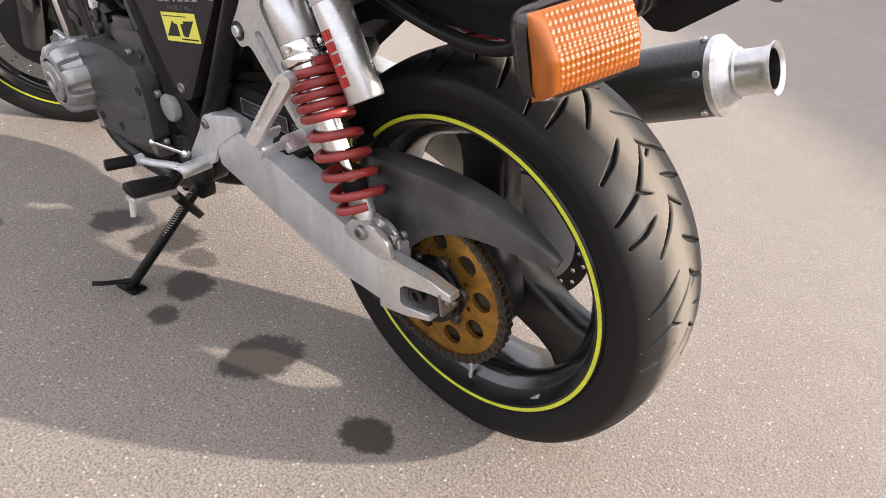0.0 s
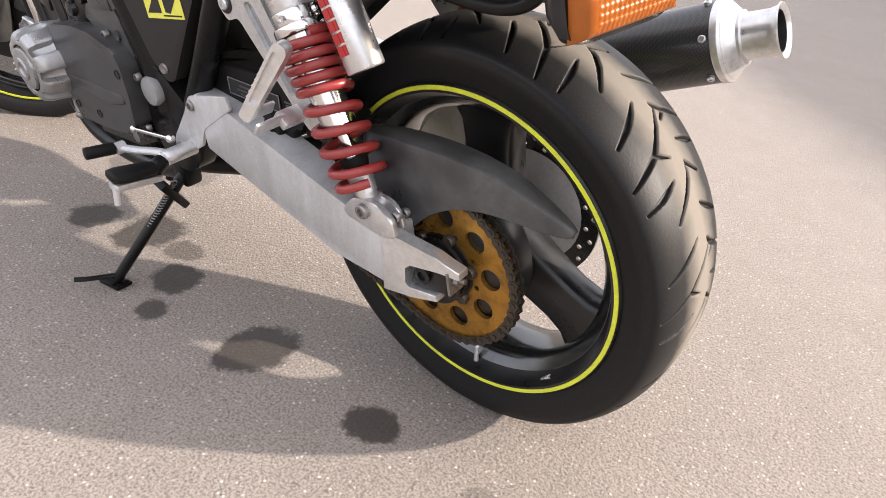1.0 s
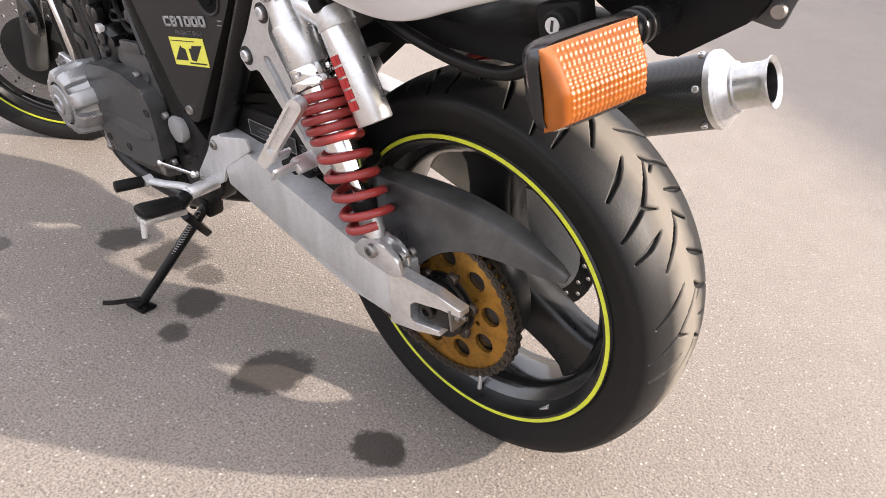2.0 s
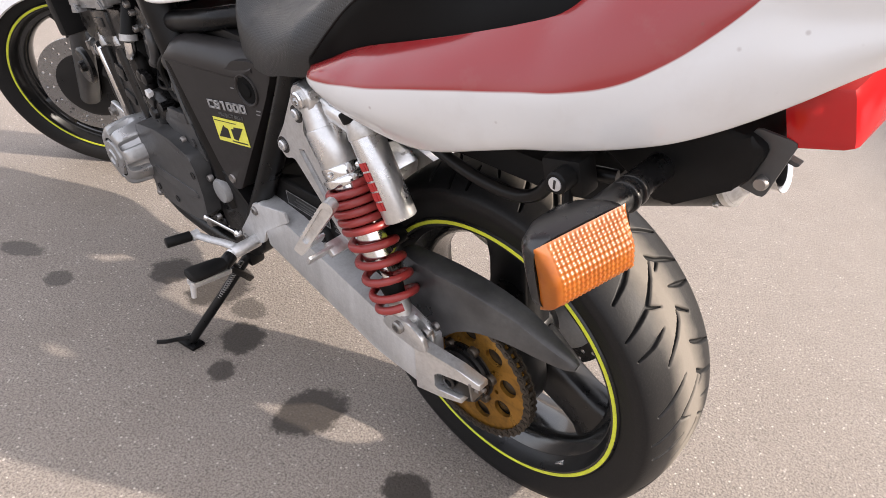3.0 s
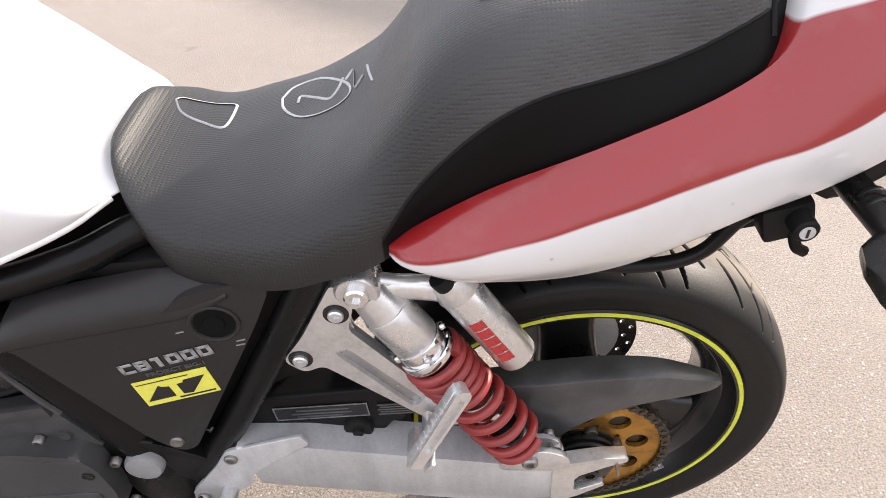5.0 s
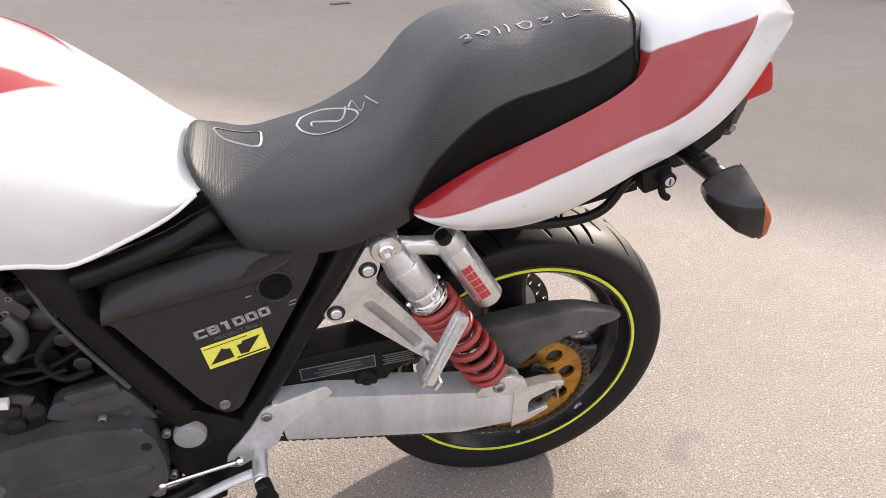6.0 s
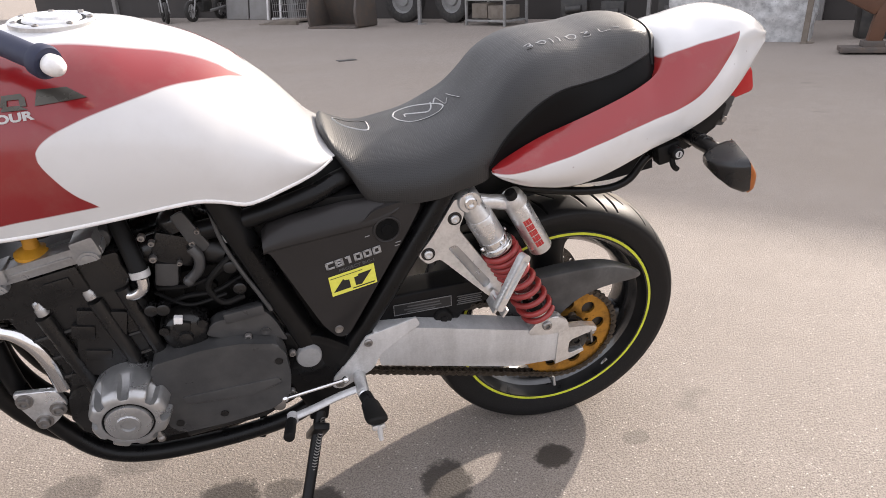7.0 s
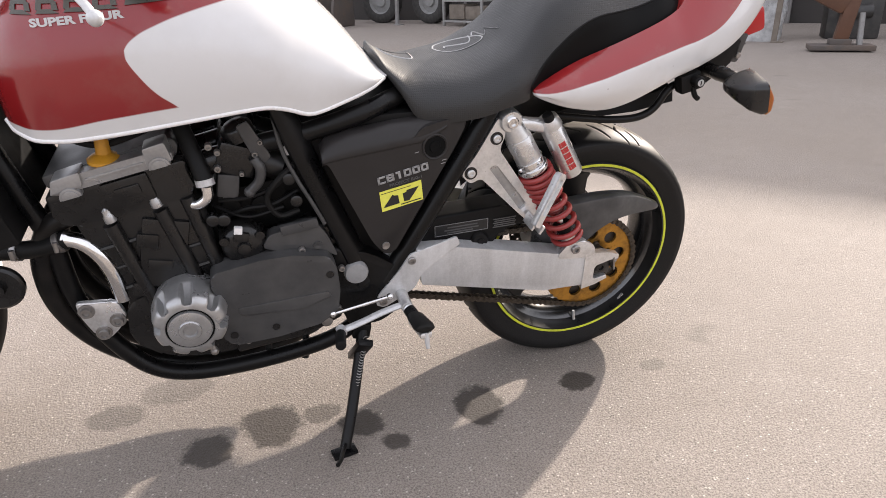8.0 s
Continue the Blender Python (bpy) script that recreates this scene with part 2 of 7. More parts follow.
def asphalt(stains):
    m, nt, b = material("asphalt")
    co = object_coords(nt)
    xyz = nt.nodes.new("ShaderNodeSeparateXYZ")
    nt.links.new(co, xyz.inputs[0])
    X, Y = xyz.outputs["X"], xyz.outputs["Y"]
    big, mid = noise_tex(nt, 0.55, 4, 0.6, co), noise_tex(nt, 7.0, 5, 0.65, co)
    fine = noise_tex(nt, 230.0, 3, 0.75, co)
    col = mix_colour(nt, ramp(nt, big, 0.35, 0.65), (0.290, 0.250, 0.214), (0.322, 0.283, 0.249))
    col = mix_colour(nt, ramp(nt, mid, 0.35, 0.75, 0.0, 0.5), col, (0.232, 0.199, 0.169))
    col = mix_colour(nt, ramp(nt, fine, 0.40, 0.55, 0.75, 0.0), col, (0.118, 0.100, 0.086))
    pits = noise_tex(nt, 95.0, 3, 0.6, co)
    col = mix_colour(nt, ramp(nt, pits, 0.60, 0.70, 0.0, 0.55), col, (0.095, 0.081, 0.070))
    col = mix_colour(nt, ramp(nt, pits, 0.30, 0.38, 0.45, 0.0), col, (0.44, 0.39, 0.345))
    # stones of the aggregate, pale and dark
    vor = node(nt, "TexVoronoi", Scale=150.0)
    nt.links.new(co, vor.inputs["Vector"])
    hue = nt.nodes.new("ShaderNodeSeparateColor")
    nt.links.new(vor.outputs["Color"], hue.inputs[0])
    stone = math_node(nt, "MULTIPLY", ramp(nt, vor.outputs["Distance"], 0.30, 0.38, 1.0, 0.0), ramp(nt, hue.outputs[0], 0.86, 0.90))
    stone = math_node(nt, "MULTIPLY", stone, ramp(nt, noise_tex(nt, 26.0, 4, 0.7, co), 0.40, 0.62, 0.15, 1.0))
    col = mix_colour(nt, math_node(nt, "MULTIPLY", stone, 0.85), col, (0.56, 0.50, 0.44))
    dark = math_node(nt, "MULTIPLY", ramp(nt, vor.outputs["Distance"], 0.25, 0.4, 1.0, 0.0), ramp(nt, hue.outputs[1], 0.82, 0.88))
    col = mix_colour(nt, math_node(nt, "MULTIPLY", dark, 0.55), col, (0.09, 0.08, 0.072))
    vor2 = node(nt, "TexVoronoi", Scale=62.0)
    nt.links.new(co, vor2.inputs["Vector"])
    hue2 = nt.nodes.new("ShaderNodeSeparateColor")
    nt.links.new(vor2.outputs["Color"], hue2.inputs[0])
    chip = math_node(nt, "MULTIPLY", ramp(nt, vor2.outputs["Distance"], 0.10, 0.16, 1.0, 0.0), ramp(nt, hue2.outputs[2], 0.945, 0.96))
    col = mix_colour(nt, math_node(nt, "MULTIPLY", chip, 0.6), col, (0.72, 0.66, 0.59))
    # oil stains with ragged rims
    ragged, ragged2 = noise_tex(nt, 16.0, 6, 0.7, co), noise_tex(nt, 60.0, 4, 0.7, co)
    wob = math_node(nt, "ADD", ramp(nt, ragged, 0, 1, -0.6, 0.6), ramp(nt, ragged2, 0, 1, -0.25, 0.25))
    oil = None
    for cx, cy, rx, ry, turn, depth in stains:
        c, s = math.cos(radians(turn)), math.sin(radians(turn))
        dx, dy = math_node(nt, "SUBTRACT", X, cx), math_node(nt, "SUBTRACT", Y, cy)
        u = math_node(nt, "ADD", math_node(nt, "MULTIPLY", dx, c / rx), math_node(nt, "MULTIPLY", dy, s / rx))
        v = math_node(nt, "ADD", math_node(nt, "MULTIPLY", dx, -s / ry), math_node(nt, "MULTIPLY", dy, c / ry))
        d = math_node(nt, "SQRT", math_node(nt, "ADD", math_node(nt, "MULTIPLY", u, u), math_node(nt, "MULTIPLY", v, v)))
        e = ramp(nt, math_node(nt, "ADD", d, wob), 0.82, 1.06, depth, 0.0)
        oil = e if oil is None else math_node(nt, "MAXIMUM", oil, e)
    col = mix_colour(nt, oil, col, (0.034, 0.027, 0.021))
    # faint old blotches further off
    old = ramp(nt, noise_tex(nt, 2.6, 3, 0.5, co), 0.69, 0.74, 0.0, 0.35)
    col = mix_colour(nt, old, col, (0.10, 0.088, 0.075))
    nt.links.new(col, b.inputs["Base Color"])
    rough = ramp(nt, oil, 0, 1, 0.82, 0.62)
    nt.links.new(rough, b.inputs["Roughness"])
    h = math_node(nt, "ADD", fine, math_node(nt, "MULTIPLY", vor.outputs["Distance"], -0.6))
    bump(nt, b, h, 0.55, 0.0035)
    return m


# ---- mesh helpers ----
def part(name, bm, mat, parent=None, label="", sharp=38):
    """Links a bmesh as one mesh object, under a thing or a part if one is given."""
    me = bpy.data.meshes.new(name)
    bmesh.ops.recalc_face_normals(bm, faces=bm.faces)
    bm.to_mesh(me)
    bm.free()
    for p in me.polygons:
        p.use_smooth = True
    me.set_sharp_from_angle(angle=radians(sharp))
    me.materials.append(mat)
    ob = new(name, me)
    ob.parent = parent
    return tagged(ob, label)


def B():
    return bmesh.new()


def ring_faces(bm, rings, closed_ring=True, closed_path=False, cap=True):
    """Quads between rows of vertices."""
    rows = [[bm.verts.new(p) for p in ring] for ring in rings]
    n = len(rows[0])
    pairs = list(zip(rows, rows[1:])) + ([(rows[-1], rows[0])] if closed_path else [])
    for a, b in pairs:
        for i in range(n if closed_ring else n - 1):
            j = (i + 1) % n
            try:
                bm.faces.new((a[i], a[j], b[j], b[i]))
            except ValueError:
                pass
    if cap and not closed_path and closed_ring:
        bm.faces.new(rows[0])
        bm.faces.new(rows[-1])
    return rows


def basis(d):
    d = Vector(d).normalized()
    up = Vector((0, 0, 1)) if abs(d.z) < 0.95 else Vector((1, 0, 0))
    s = d.cross(up).normalized()
    return s, s.cross(d).normalized()


def cyl(bm, a, b, r, r2=None, seg=20, bevel=0.0):
    """A round bar from a to b, its ends rounded off by bevel."""
    a, b = Vector(a), Vector(b)
    r2 = r if r2 is None else r2
    d = (b - a).normalized()
    s, u = basis(d)
    stations = [(a, r), (b, r2)]
    if bevel:
        stations = [(a, r - bevel), (a + d * bevel * 0.3, r - bevel * 0.3), (a + d * bevel, r), (b - d * bevel, r2), (b - d * bevel * 0.3, r2 - bevel * 0.3), (b, r2 - bevel)]
    ring_faces(bm, [[c + (s * math.cos(2 * math.pi * i / seg) + u * math.sin(2 * math.pi * i / seg)) * q for i in range(seg)] for c, q in stations])


def lathe(bm, centre, axis, profile, seg=40, cap=True):
    """Turns (distance along the axis, radius) about the axis."""
    centre, axis = Vector(centre), Vector(axis).normalized()
    s, u = basis(axis)
    ring_faces(bm, [[centre + axis * h + (s * math.cos(2 * math.pi * i / seg) + u * math.sin(2 * math.pi * i / seg)) * max(r, 1e-4) for i in range(seg)] for h, r in profile], cap=cap)


def spline(pts, steps=8):
    """A smooth line through the points."""
    p = [Vector(q) for q in pts]
    p = [2 * p[0] - p[1]] + p + [2 * p[-1] - p[-2]]
    out = []
    for i in range(1, len(p) - 2):
        for k in range(steps):
            t = k / steps
            out.append(0.5 * (2 * p[i] + (p[i + 1] - p[i - 1]) * t + (2 * p[i - 1] - 5 * p[i] + 4 * p[i + 1] - p[i + 2]) * t * t + (3 * p[i] - p[i - 1] - 3 * p[i + 1] + p[i + 2]) * t ** 3))
    return out + [p[-2]]


def tube(bm, pts, r, seg=12, steps=8, smooth=True, flat=1.0, r_end=None):
    """A tube along a line; flat squeezes it sideways."""
    line = spline(pts, steps) if smooth else [Vector(q) for q in pts]
    rings = []
    side = None
    for i, c in enumerate(line):
        d = (line[min(i + 1, len(line) - 1)] - line[max(i - 1, 0)]).normalized()
        if side is None:
            side, _ = basis(d)
        side = (side - d * side.dot(d)).normalized()
        u = side.cross(d)
        q = r if r_end is None else r + (r_end - r) * i / (len(line) - 1)
        rings.append([c + side * math.cos(2 * math.pi * k / seg) * q + u * math.sin(2 * math.pi * k / seg) * q * flat for k in range(seg)])
    ring_faces(bm, rings)


def prism(bm, outline, y0, y1, bevel=0.004, shear=0.0):
    """A plate with the (x, z) outline between y0 and y1, its edges bevelled."""
    f0 = [bm.verts.new((x, y0 + shear * x, z)) for x, z in outline]
    f1 = [bm.verts.new((x, y1 + shear * x, z)) for x, z in outline]
    n = len(outline)
    faces = [bm.faces.new(f0), bm.faces.new(f1)]
    for i in range(n):
        faces.append(bm.faces.new((f0[i], f0[(i + 1) % n], f1[(i + 1) % n], f1[i])))
    if bevel:
        edges = {e for f in faces[:2] for e in f.edges}
        bmesh.ops.bevel(bm, geom=list(edges), offset=bevel, segments=2, profile=0.6, affect="EDGES", clamp_overlap=True)


def rounded(outline, r=0.01, steps=4):
    """The outline with its corners rounded off."""
    out, n = [], len(outline)
    for i in range(n):
        p, a, b = Vector(outline[i]), Vector(outline[i - 1]), Vector(outline[(i + 1) % n])
        q = min(r, (a - p).length * 0.45, (b - p).length * 0.45)
        s, e = p + (a - p).normalized() * q, p + (b - p).normalized() * q
        for k in range(steps + 1):
            t = k / steps
            out.append(tuple((1 - t) ** 2 * s + 2 * t * (1 - t) * p + t * t * e))
    return out


def box(bm, centre, size, turn=(0, 0, 0), bevel=0.004, segments=2):
    m = pose(*centre, *turn) @ Matrix.Diagonal((*size, 1))
    made = bmesh.ops.create_cube(bm, size=1, matrix=m)
    if bevel:
        edges = {e for v in made["verts"] for e in v.link_edges}
        bmesh.ops.bevel(bm, geom=list(edges), offset=bevel, segments=segments, profile=0.6, affect="EDGES", clamp_overlap=True)


def ball(bm, centre, r, squash=(1, 1, 1), seg=20):
    m = Matrix.Translation(centre) @ Matrix.Diagonal((*[r * s for s in squash], 1))
    bmesh.ops.create_uvsphere(bm, u_segments=seg, v_segments=seg // 2, radius=1, matrix=m)


def lerp_table(table, x):
    """Smooth reading of a table of (x, a, b, ...) rows."""
    xs = [r[0] for r in table]
    if x <= xs[0]:
        return table[0][1:]
    if x >= xs[-1]:
        return table[-1][1:]
    i = max(k for k in range(len(xs) - 1) if xs[k] <= x)
    a, b = table[i], table[i + 1]
    p, n = table[max(i - 1, 0)], table[min(i + 2, len(table) - 1)]
    h = b[0] - a[0]
    t = (x - a[0]) / h
    out = []
    for k in range(1, len(a)):
        d = (b[k] - a[k]) / h
        m0 = d if i == 0 else 0.5 * (d + (a[k] - p[k]) / max(a[0] - p[0], 1e-6))
        m1 = d if i + 2 > len(table) - 1 else 0.5 * (d + (n[k] - b[k]) / max(n[0] - b[0], 1e-6))
        t2, t3 = t * t, t ** 3
        out.append((2 * t3 - 3 * t2 + 1) * a[k] + (t3 - 2 * t2 + t) * h * m0 + (3 * t2 - 2 * t3) * b[k] + (t3 - t2) * h * m1)
    return out


def bolt(bm, at, d, r=0.008, h=0.006, socket=True):
    """A bolt head that looks along d."""
    at, d = Vector(at), Vector(d).normalized()
    prof = [(-0.004, r), (h * 0.7, r), (h, r * 0.82)]
    if socket:
        prof += [(h, r * 0.5), (h * 0.35, r * 0.48)]
    lathe(bm, at, d, prof, seg=14)


def bolts(name, mat, parent, items, label=""):
    """Bolt heads as parts of their own: rows of place, way, radius, height and whether there is a socket."""
    for at, d, r, h, socket in items:
        b = bmesh.new()
        bolt(b, at, d, r, h, socket)
        part(name, b, mat, parent, label)


def text_mesh(body, size, m, depth=0.0006, bold=0.0):
    """Flat raised lettering as a bmesh."""
    cu = bpy.data.curves.new("lettering", "FONT")
    cu.body, cu.size, cu.extrude, cu.align_x, cu.align_y = body, size, depth, "CENTER", "CENTER"
    cu.resolution_u, cu.offset = 3, bold
    tmp = bpy.data.objects.new("lettering", cu)
    scene.collection.objects.link(tmp)
    bpy.context.view_layer.update()
    me = bpy.data.meshes.new_from_object(tmp.evaluated_get(bpy.context.evaluated_depsgraph_get()))
    bm = bmesh.new()
    bm.from_mesh(me)
    bmesh.ops.transform(bm, matrix=m, verts=bm.verts)
    bpy.data.objects.remove(tmp)
    bpy.data.meshes.remove(me)
    return bm


def on_side(x, y, z, roll=0.0, tilt=0.0):
    """The pose of lettering on the left side, read from outside, that climbs towards the rear by roll degrees."""
    return pose(x, y, z, 90 + tilt, -roll, 0)


MAT.update(
    tank=tank_paint(), tail=tail_paint(), seat=seat_vinyl(), carbon=carbon(), amber=amber(), red_lens=red_glass(),
    white=surface("white_paint", (0.78, 0.77, 0.76), 0.25, dirt=(0.5, 0.45, 0.4), dirt_amount=0.15, coat=0.8, relief=0.03),
    frame=surface("black_frame_enamel", (0.0045, 0.0045, 0.0048), 0.32, dirt=(0.020, 0.018, 0.016), dirt_amount=0.3, relief=0.05, spec=0.22),
    signal=surface("semi_gloss_black_plastic", (0.0075, 0.0075, 0.0078), 0.30, dirt=(0.03, 0.028, 0.026), dirt_amount=0.3, scale=20, relief=0.05, spec=0.6),
    black=surface("black_plastic", (0.006, 0.006, 0.0062), 0.5, dirt=(0.020, 0.018, 0.017), dirt_amount=0.35, spec=0.16),
    guard=surface("faded_black_plastic", (0.036, 0.0355, 0.036), 0.36, dirt=(0.105, 0.103, 0.10), dirt_amount=0.85, scale=11, spec=0.5),
    cover=surface("charcoal_side_cover", (0.021, 0.0193, 0.019), 0.40, dirt=(0.031, 0.028, 0.027), dirt_amount=0.5, relief=0.06, spec=0.28),
    engine=surface("black_engine_casting", (0.0075, 0.0072, 0.0072), 0.30, dirt=(0.020, 0.019, 0.018), dirt_amount=0.5, scale=22, relief=0.35, spec=0.45),
    casing=surface("dull_grey_casting", (0.055, 0.055, 0.056), 0.36, metal=0.25, dirt=(0.112, 0.109, 0.105), dirt_amount=0.6, scale=14, relief=0.3, spec=0.4),
    alu=brushed("satin_aluminium", (0.60, 0.60, 0.60), (0.36, 0.355, 0.35)),
    cast=surface("cast_aluminium", (0.70, 0.70, 0.70), 0.36, metal=0.8, dirt=(0.34, 0.33, 0.31), dirt_amount=0.55, scale=22, relief=0.25),
    chrome=surface("chrome", (0.72, 0.72, 0.72), 0.12, metal=1.0, dirt=(0.4, 0.38, 0.35), dirt_amount=0.4, scale=20, relief=0.0, rough_spread=0.08),
    steel=surface("dull_steel", (0.32, 0.31, 0.30), 0.45, metal=0.9, dirt=(0.14, 0.10, 0.07), dirt_amount=0.6, scale=40),
    spring=surface("red_spring_paint", (0.285, 0.030, 0.028), 0.38, dirt=(0.13, 0.03, 0.025), dirt_amount=0.5, scale=40, coat=0.2),
    yellow=surface("yellow_tape", (0.62, 0.66, 0.04), 0.45, dirt=(0.25, 0.26, 0.05), dirt_amount=0.5, scale=30, relief=0.05),
    gold=surface("gold_anodised", (0.44, 0.225, 0.04), 0.36, metal=0.8, dirt=(0.06, 0.038, 0.022), dirt_amount=0.9, scale=26),
    chain=surface("oiled_chain", (0.085, 0.070, 0.055), 0.42, metal=0.7, dirt=(0.03, 0.025, 0.02), dirt_amount=0.7, scale=60),
    rim=surface("black_wheel_enamel", (0.0065, 0.0065, 0.0068), 0.33, dirt=(0.028, 0.026, 0.024), dirt_amount=0.3, scale=13, relief=0.06, spec=0.5, coat=0.05),
    barrel=surface("polished_rim_barrel", (0.10, 0.10, 0.10), 0.17, metal=0.9, dirt=(0.03, 0.028, 0.027), dirt_amount=0.5, scale=9, relief=0.02, rough_spread=0.06),
    rubber=surface("black_rubber", (0.007, 0.007, 0.007), 0.55, dirt=(0.02, 0.018, 0.016), dirt_amount=0.5, spec=0.18),
    exhaust=surface("black_exhaust", (0.006, 0.0057, 0.0057), 0.38, dirt=(0.035, 0.028, 0.022), dirt_amount=0.45, scale=16, spec=0.22),
    orange=surface("orange_cap", (0.52, 0.25, 0.02), 0.5, dirt=(0.3, 0.13, 0.02), dirt_amount=0.5),
    sticker=surface("yellow_sticker", (0.72, 0.70, 0.10), 0.4, dirt=(0.6, 0.6, 0.05), dirt_amount=0.2, relief=0.0),
    ink=surface("black_ink", (0.012, 0.012, 0.012), 0.5, relief=0.0),
    silver_ink=surface("silver_lettering", (0.33, 0.33, 0.33), 0.45, metal=0.3, dirt=(0.12, 0.12, 0.12), dirt_amount=0.6, scale=60, relief=0.0),
    red_ink=surface("red_lettering", (0.42, 0.03, 0.03), 0.45, relief=0.0),
    white_ink=surface("white_lettering", (0.5, 0.48, 0.47), 0.45, relief=0.0),
    emblem=surface("dark_chrome_emblem", (0.085, 0.08, 0.068), 0.3, metal=0.6, relief=0.0),
    # flat black for the lock well's floor and the generator cover's grooves
    groove=surface("recess_black", (0.006, 0.006, 0.006), 0.8, relief=0.0, spec=0.1),
    chalk=surface("chalk", (0.42, 0.42, 0.42), 0.9, dirt=(0.18, 0.18, 0.18), dirt_amount=0.9, scale=160),
    grip=surface("blue_black_rubber_grip", (0.012, 0.016, 0.042), 0.55, dirt=(0.025, 0.029, 0.055), dirt_amount=0.5),
    disc=surface("brake_disc_steel", (0.45, 0.44, 0.43), 0.26, metal=0.9, dirt=(0.18, 0.16, 0.15), dirt_amount=0.4, scale=30),
    # darker copy of disc: the rear disc's shade is in its colour
    dark_disc=surface("shaded_disc_steel", (0.10, 0.095, 0.09), 0.32, metal=0.9, dirt=(0.05, 0.045, 0.04), dirt_amount=0.5, scale=30),
    spun=surface("spun_aluminium", (0.78, 0.77, 0.76), 0.36, metal=0.5, dirt=(0.40, 0.39, 0.37), dirt_amount=0.3, scale=14, relief=0.05),
    generator=surface("greyed_cast_aluminium", (0.42, 0.42, 0.42), 0.34, metal=0.75, dirt=(0.17, 0.165, 0.16), dirt_amount=0.5, scale=20, relief=0.2),
    polished=surface("polished_aluminium", (0.66, 0.66, 0.66), 0.30, metal=0.85, dirt=(0.42, 0.41, 0.40), dirt_amount=0.25, scale=18, relief=0.05),
    headcover=surface("dull_silver_paint", (0.34, 0.34, 0.34), 0.36, metal=0.6, dirt=(0.17, 0.165, 0.16), dirt_amount=0.5, scale=16, relief=0.15),
    cap=surface("grey_plastic_cap", (0.26, 0.26, 0.26), 0.4, dirt=(0.16, 0.155, 0.15), dirt_amount=0.5, relief=0.1),
    print=surface("worn_white_print", (0.20, 0.20, 0.20), 0.5, dirt=(0.05, 0.05, 0.05), dirt_amount=0.9, scale=120, relief=0.0),
    faint_ink=surface("faint_print", (0.075, 0.075, 0.075), 0.5, relief=0.0),
)

# ---- the ground: one sheet to the horizon ----
STAINS = [
    (-0.165, -0.214, 0.060, 0.086, 0, 0.90), (0.110, -0.198, 0.050, 0.044, 20, 0.92), (-0.390, -0.288, 0.032, 0.034, 60, 0.86),
    (-0.457, -0.196, 0.052, 0.058, 35, 0.90), (-0.655, -0.135, 0.078, 0.082, 20, 0.84), (-0.538, -0.124, 0.052, 0.040, 0, 0.6),
    (-0.800, -0.185, 0.058, 0.060, 150, 0.88), (0.335, -0.198, 0.038, 0.030, 0, 0.35), (-0.935, -0.417, 0.040, 0.034, 0, 0.7),
    (-1.130, -0.440, 0.060, 0.035, 30, 0.7), (-1.02, 0.02, 0.075, 0.05, 0, 0.45), (-0.88, 0.10, 0.10, 0.07, 15, 0.35),
]
bm = B()
bmesh.ops.create_grid(bm, x_segments=24, y_segments=24, size=350)
ground = tagged(part("ground", bm, asphalt(STAINS)), "worn sunlit asphalt yard with pale aggregate and dark oil stains", "ground", kind="structure")

# ---- the motorcycle: x to its rear, y to its right, z up from the rear contact ----
bike = tagged(new("motorcycle"), "red and white naked motorcycle leaning on its side stand on asphalt", "motorcycle")
bike.matrix_world = pose(0.1585, 0.042, 0.0, 9.2, 0, 0)
AXLE = Vector((0, 0, 0.322))


def plate_with_holes(bm, centre, outer, holes, y0, y1):
    """A flat plate in the plane of the wheel; loops are lists of (x, z) about the centre."""
    edges = []
    for loop in [outer] + holes:
        vs = [bm.verts.new((centre[0] + x, y0, centre[2] + z)) for x, z in loop]
        edges += [bm.edges.new((a, b)) for a, b in zip(vs, vs[1:] + vs[:1])]
    made = bmesh.ops.triangle_fill(bm, edges=edges, use_beauty=True)
    faces = [g for g in made["geom"] if isinstance(g, bmesh.types.BMFace)]
    ext = bmesh.ops.extrude_face_region(bm, geom=faces)
    bmesh.ops.translate(bm, vec=(0, y1 - y0, 0), verts=[g for g in ext["geom"] if isinstance(g, bmesh.types.BMVert)])


def circle(r, n, cx=0.0, cz=0.0, start=0.0):
    return [(cx + r * math.cos(start + 2 * math.pi * i / n), cz + r * math.sin(start + 2 * math.pi * i / n)) for i in range(n)]


def groove_lines():
    """The cuts of one stretch of tread: rows of (angle in stretches, way across, half width)."""
    return [
        [(0.245, -0.016, 0.0008), (0.147, 0.000, 0.0026), (0.06, 0.018, 0.0032), (0.0, 0.031, 0.0034), (-0.06, 0.055, 0.0026), (-0.125, 0.080, 0.0010)],
        [(0.0, 0.031, 0.0030), (-0.03, 0.024, 0.0024), (-0.07, 0.009, 0.0010)],
        [(-0.17, -0.013, 0.0008), (-0.21, -0.012, 0.0022), (-0.25, -0.008, 0.0032), (-0.33, 0.006, 0.0034), (-0.474, 0.038, 0.0014)],
        [(0.358, 0.011, 0.0010), (0.30, 0.025, 0.0030), (0.254, 0.039, 0.0034), (0.165, 0.071, 0.0012)],
        [(-0.208, 0.022, 0.0010), (-0.24, 0.036, 0.0030), (-0.27, 0.051, 0.0032), (-0.306, 0.076, 0.0012)],
    ]


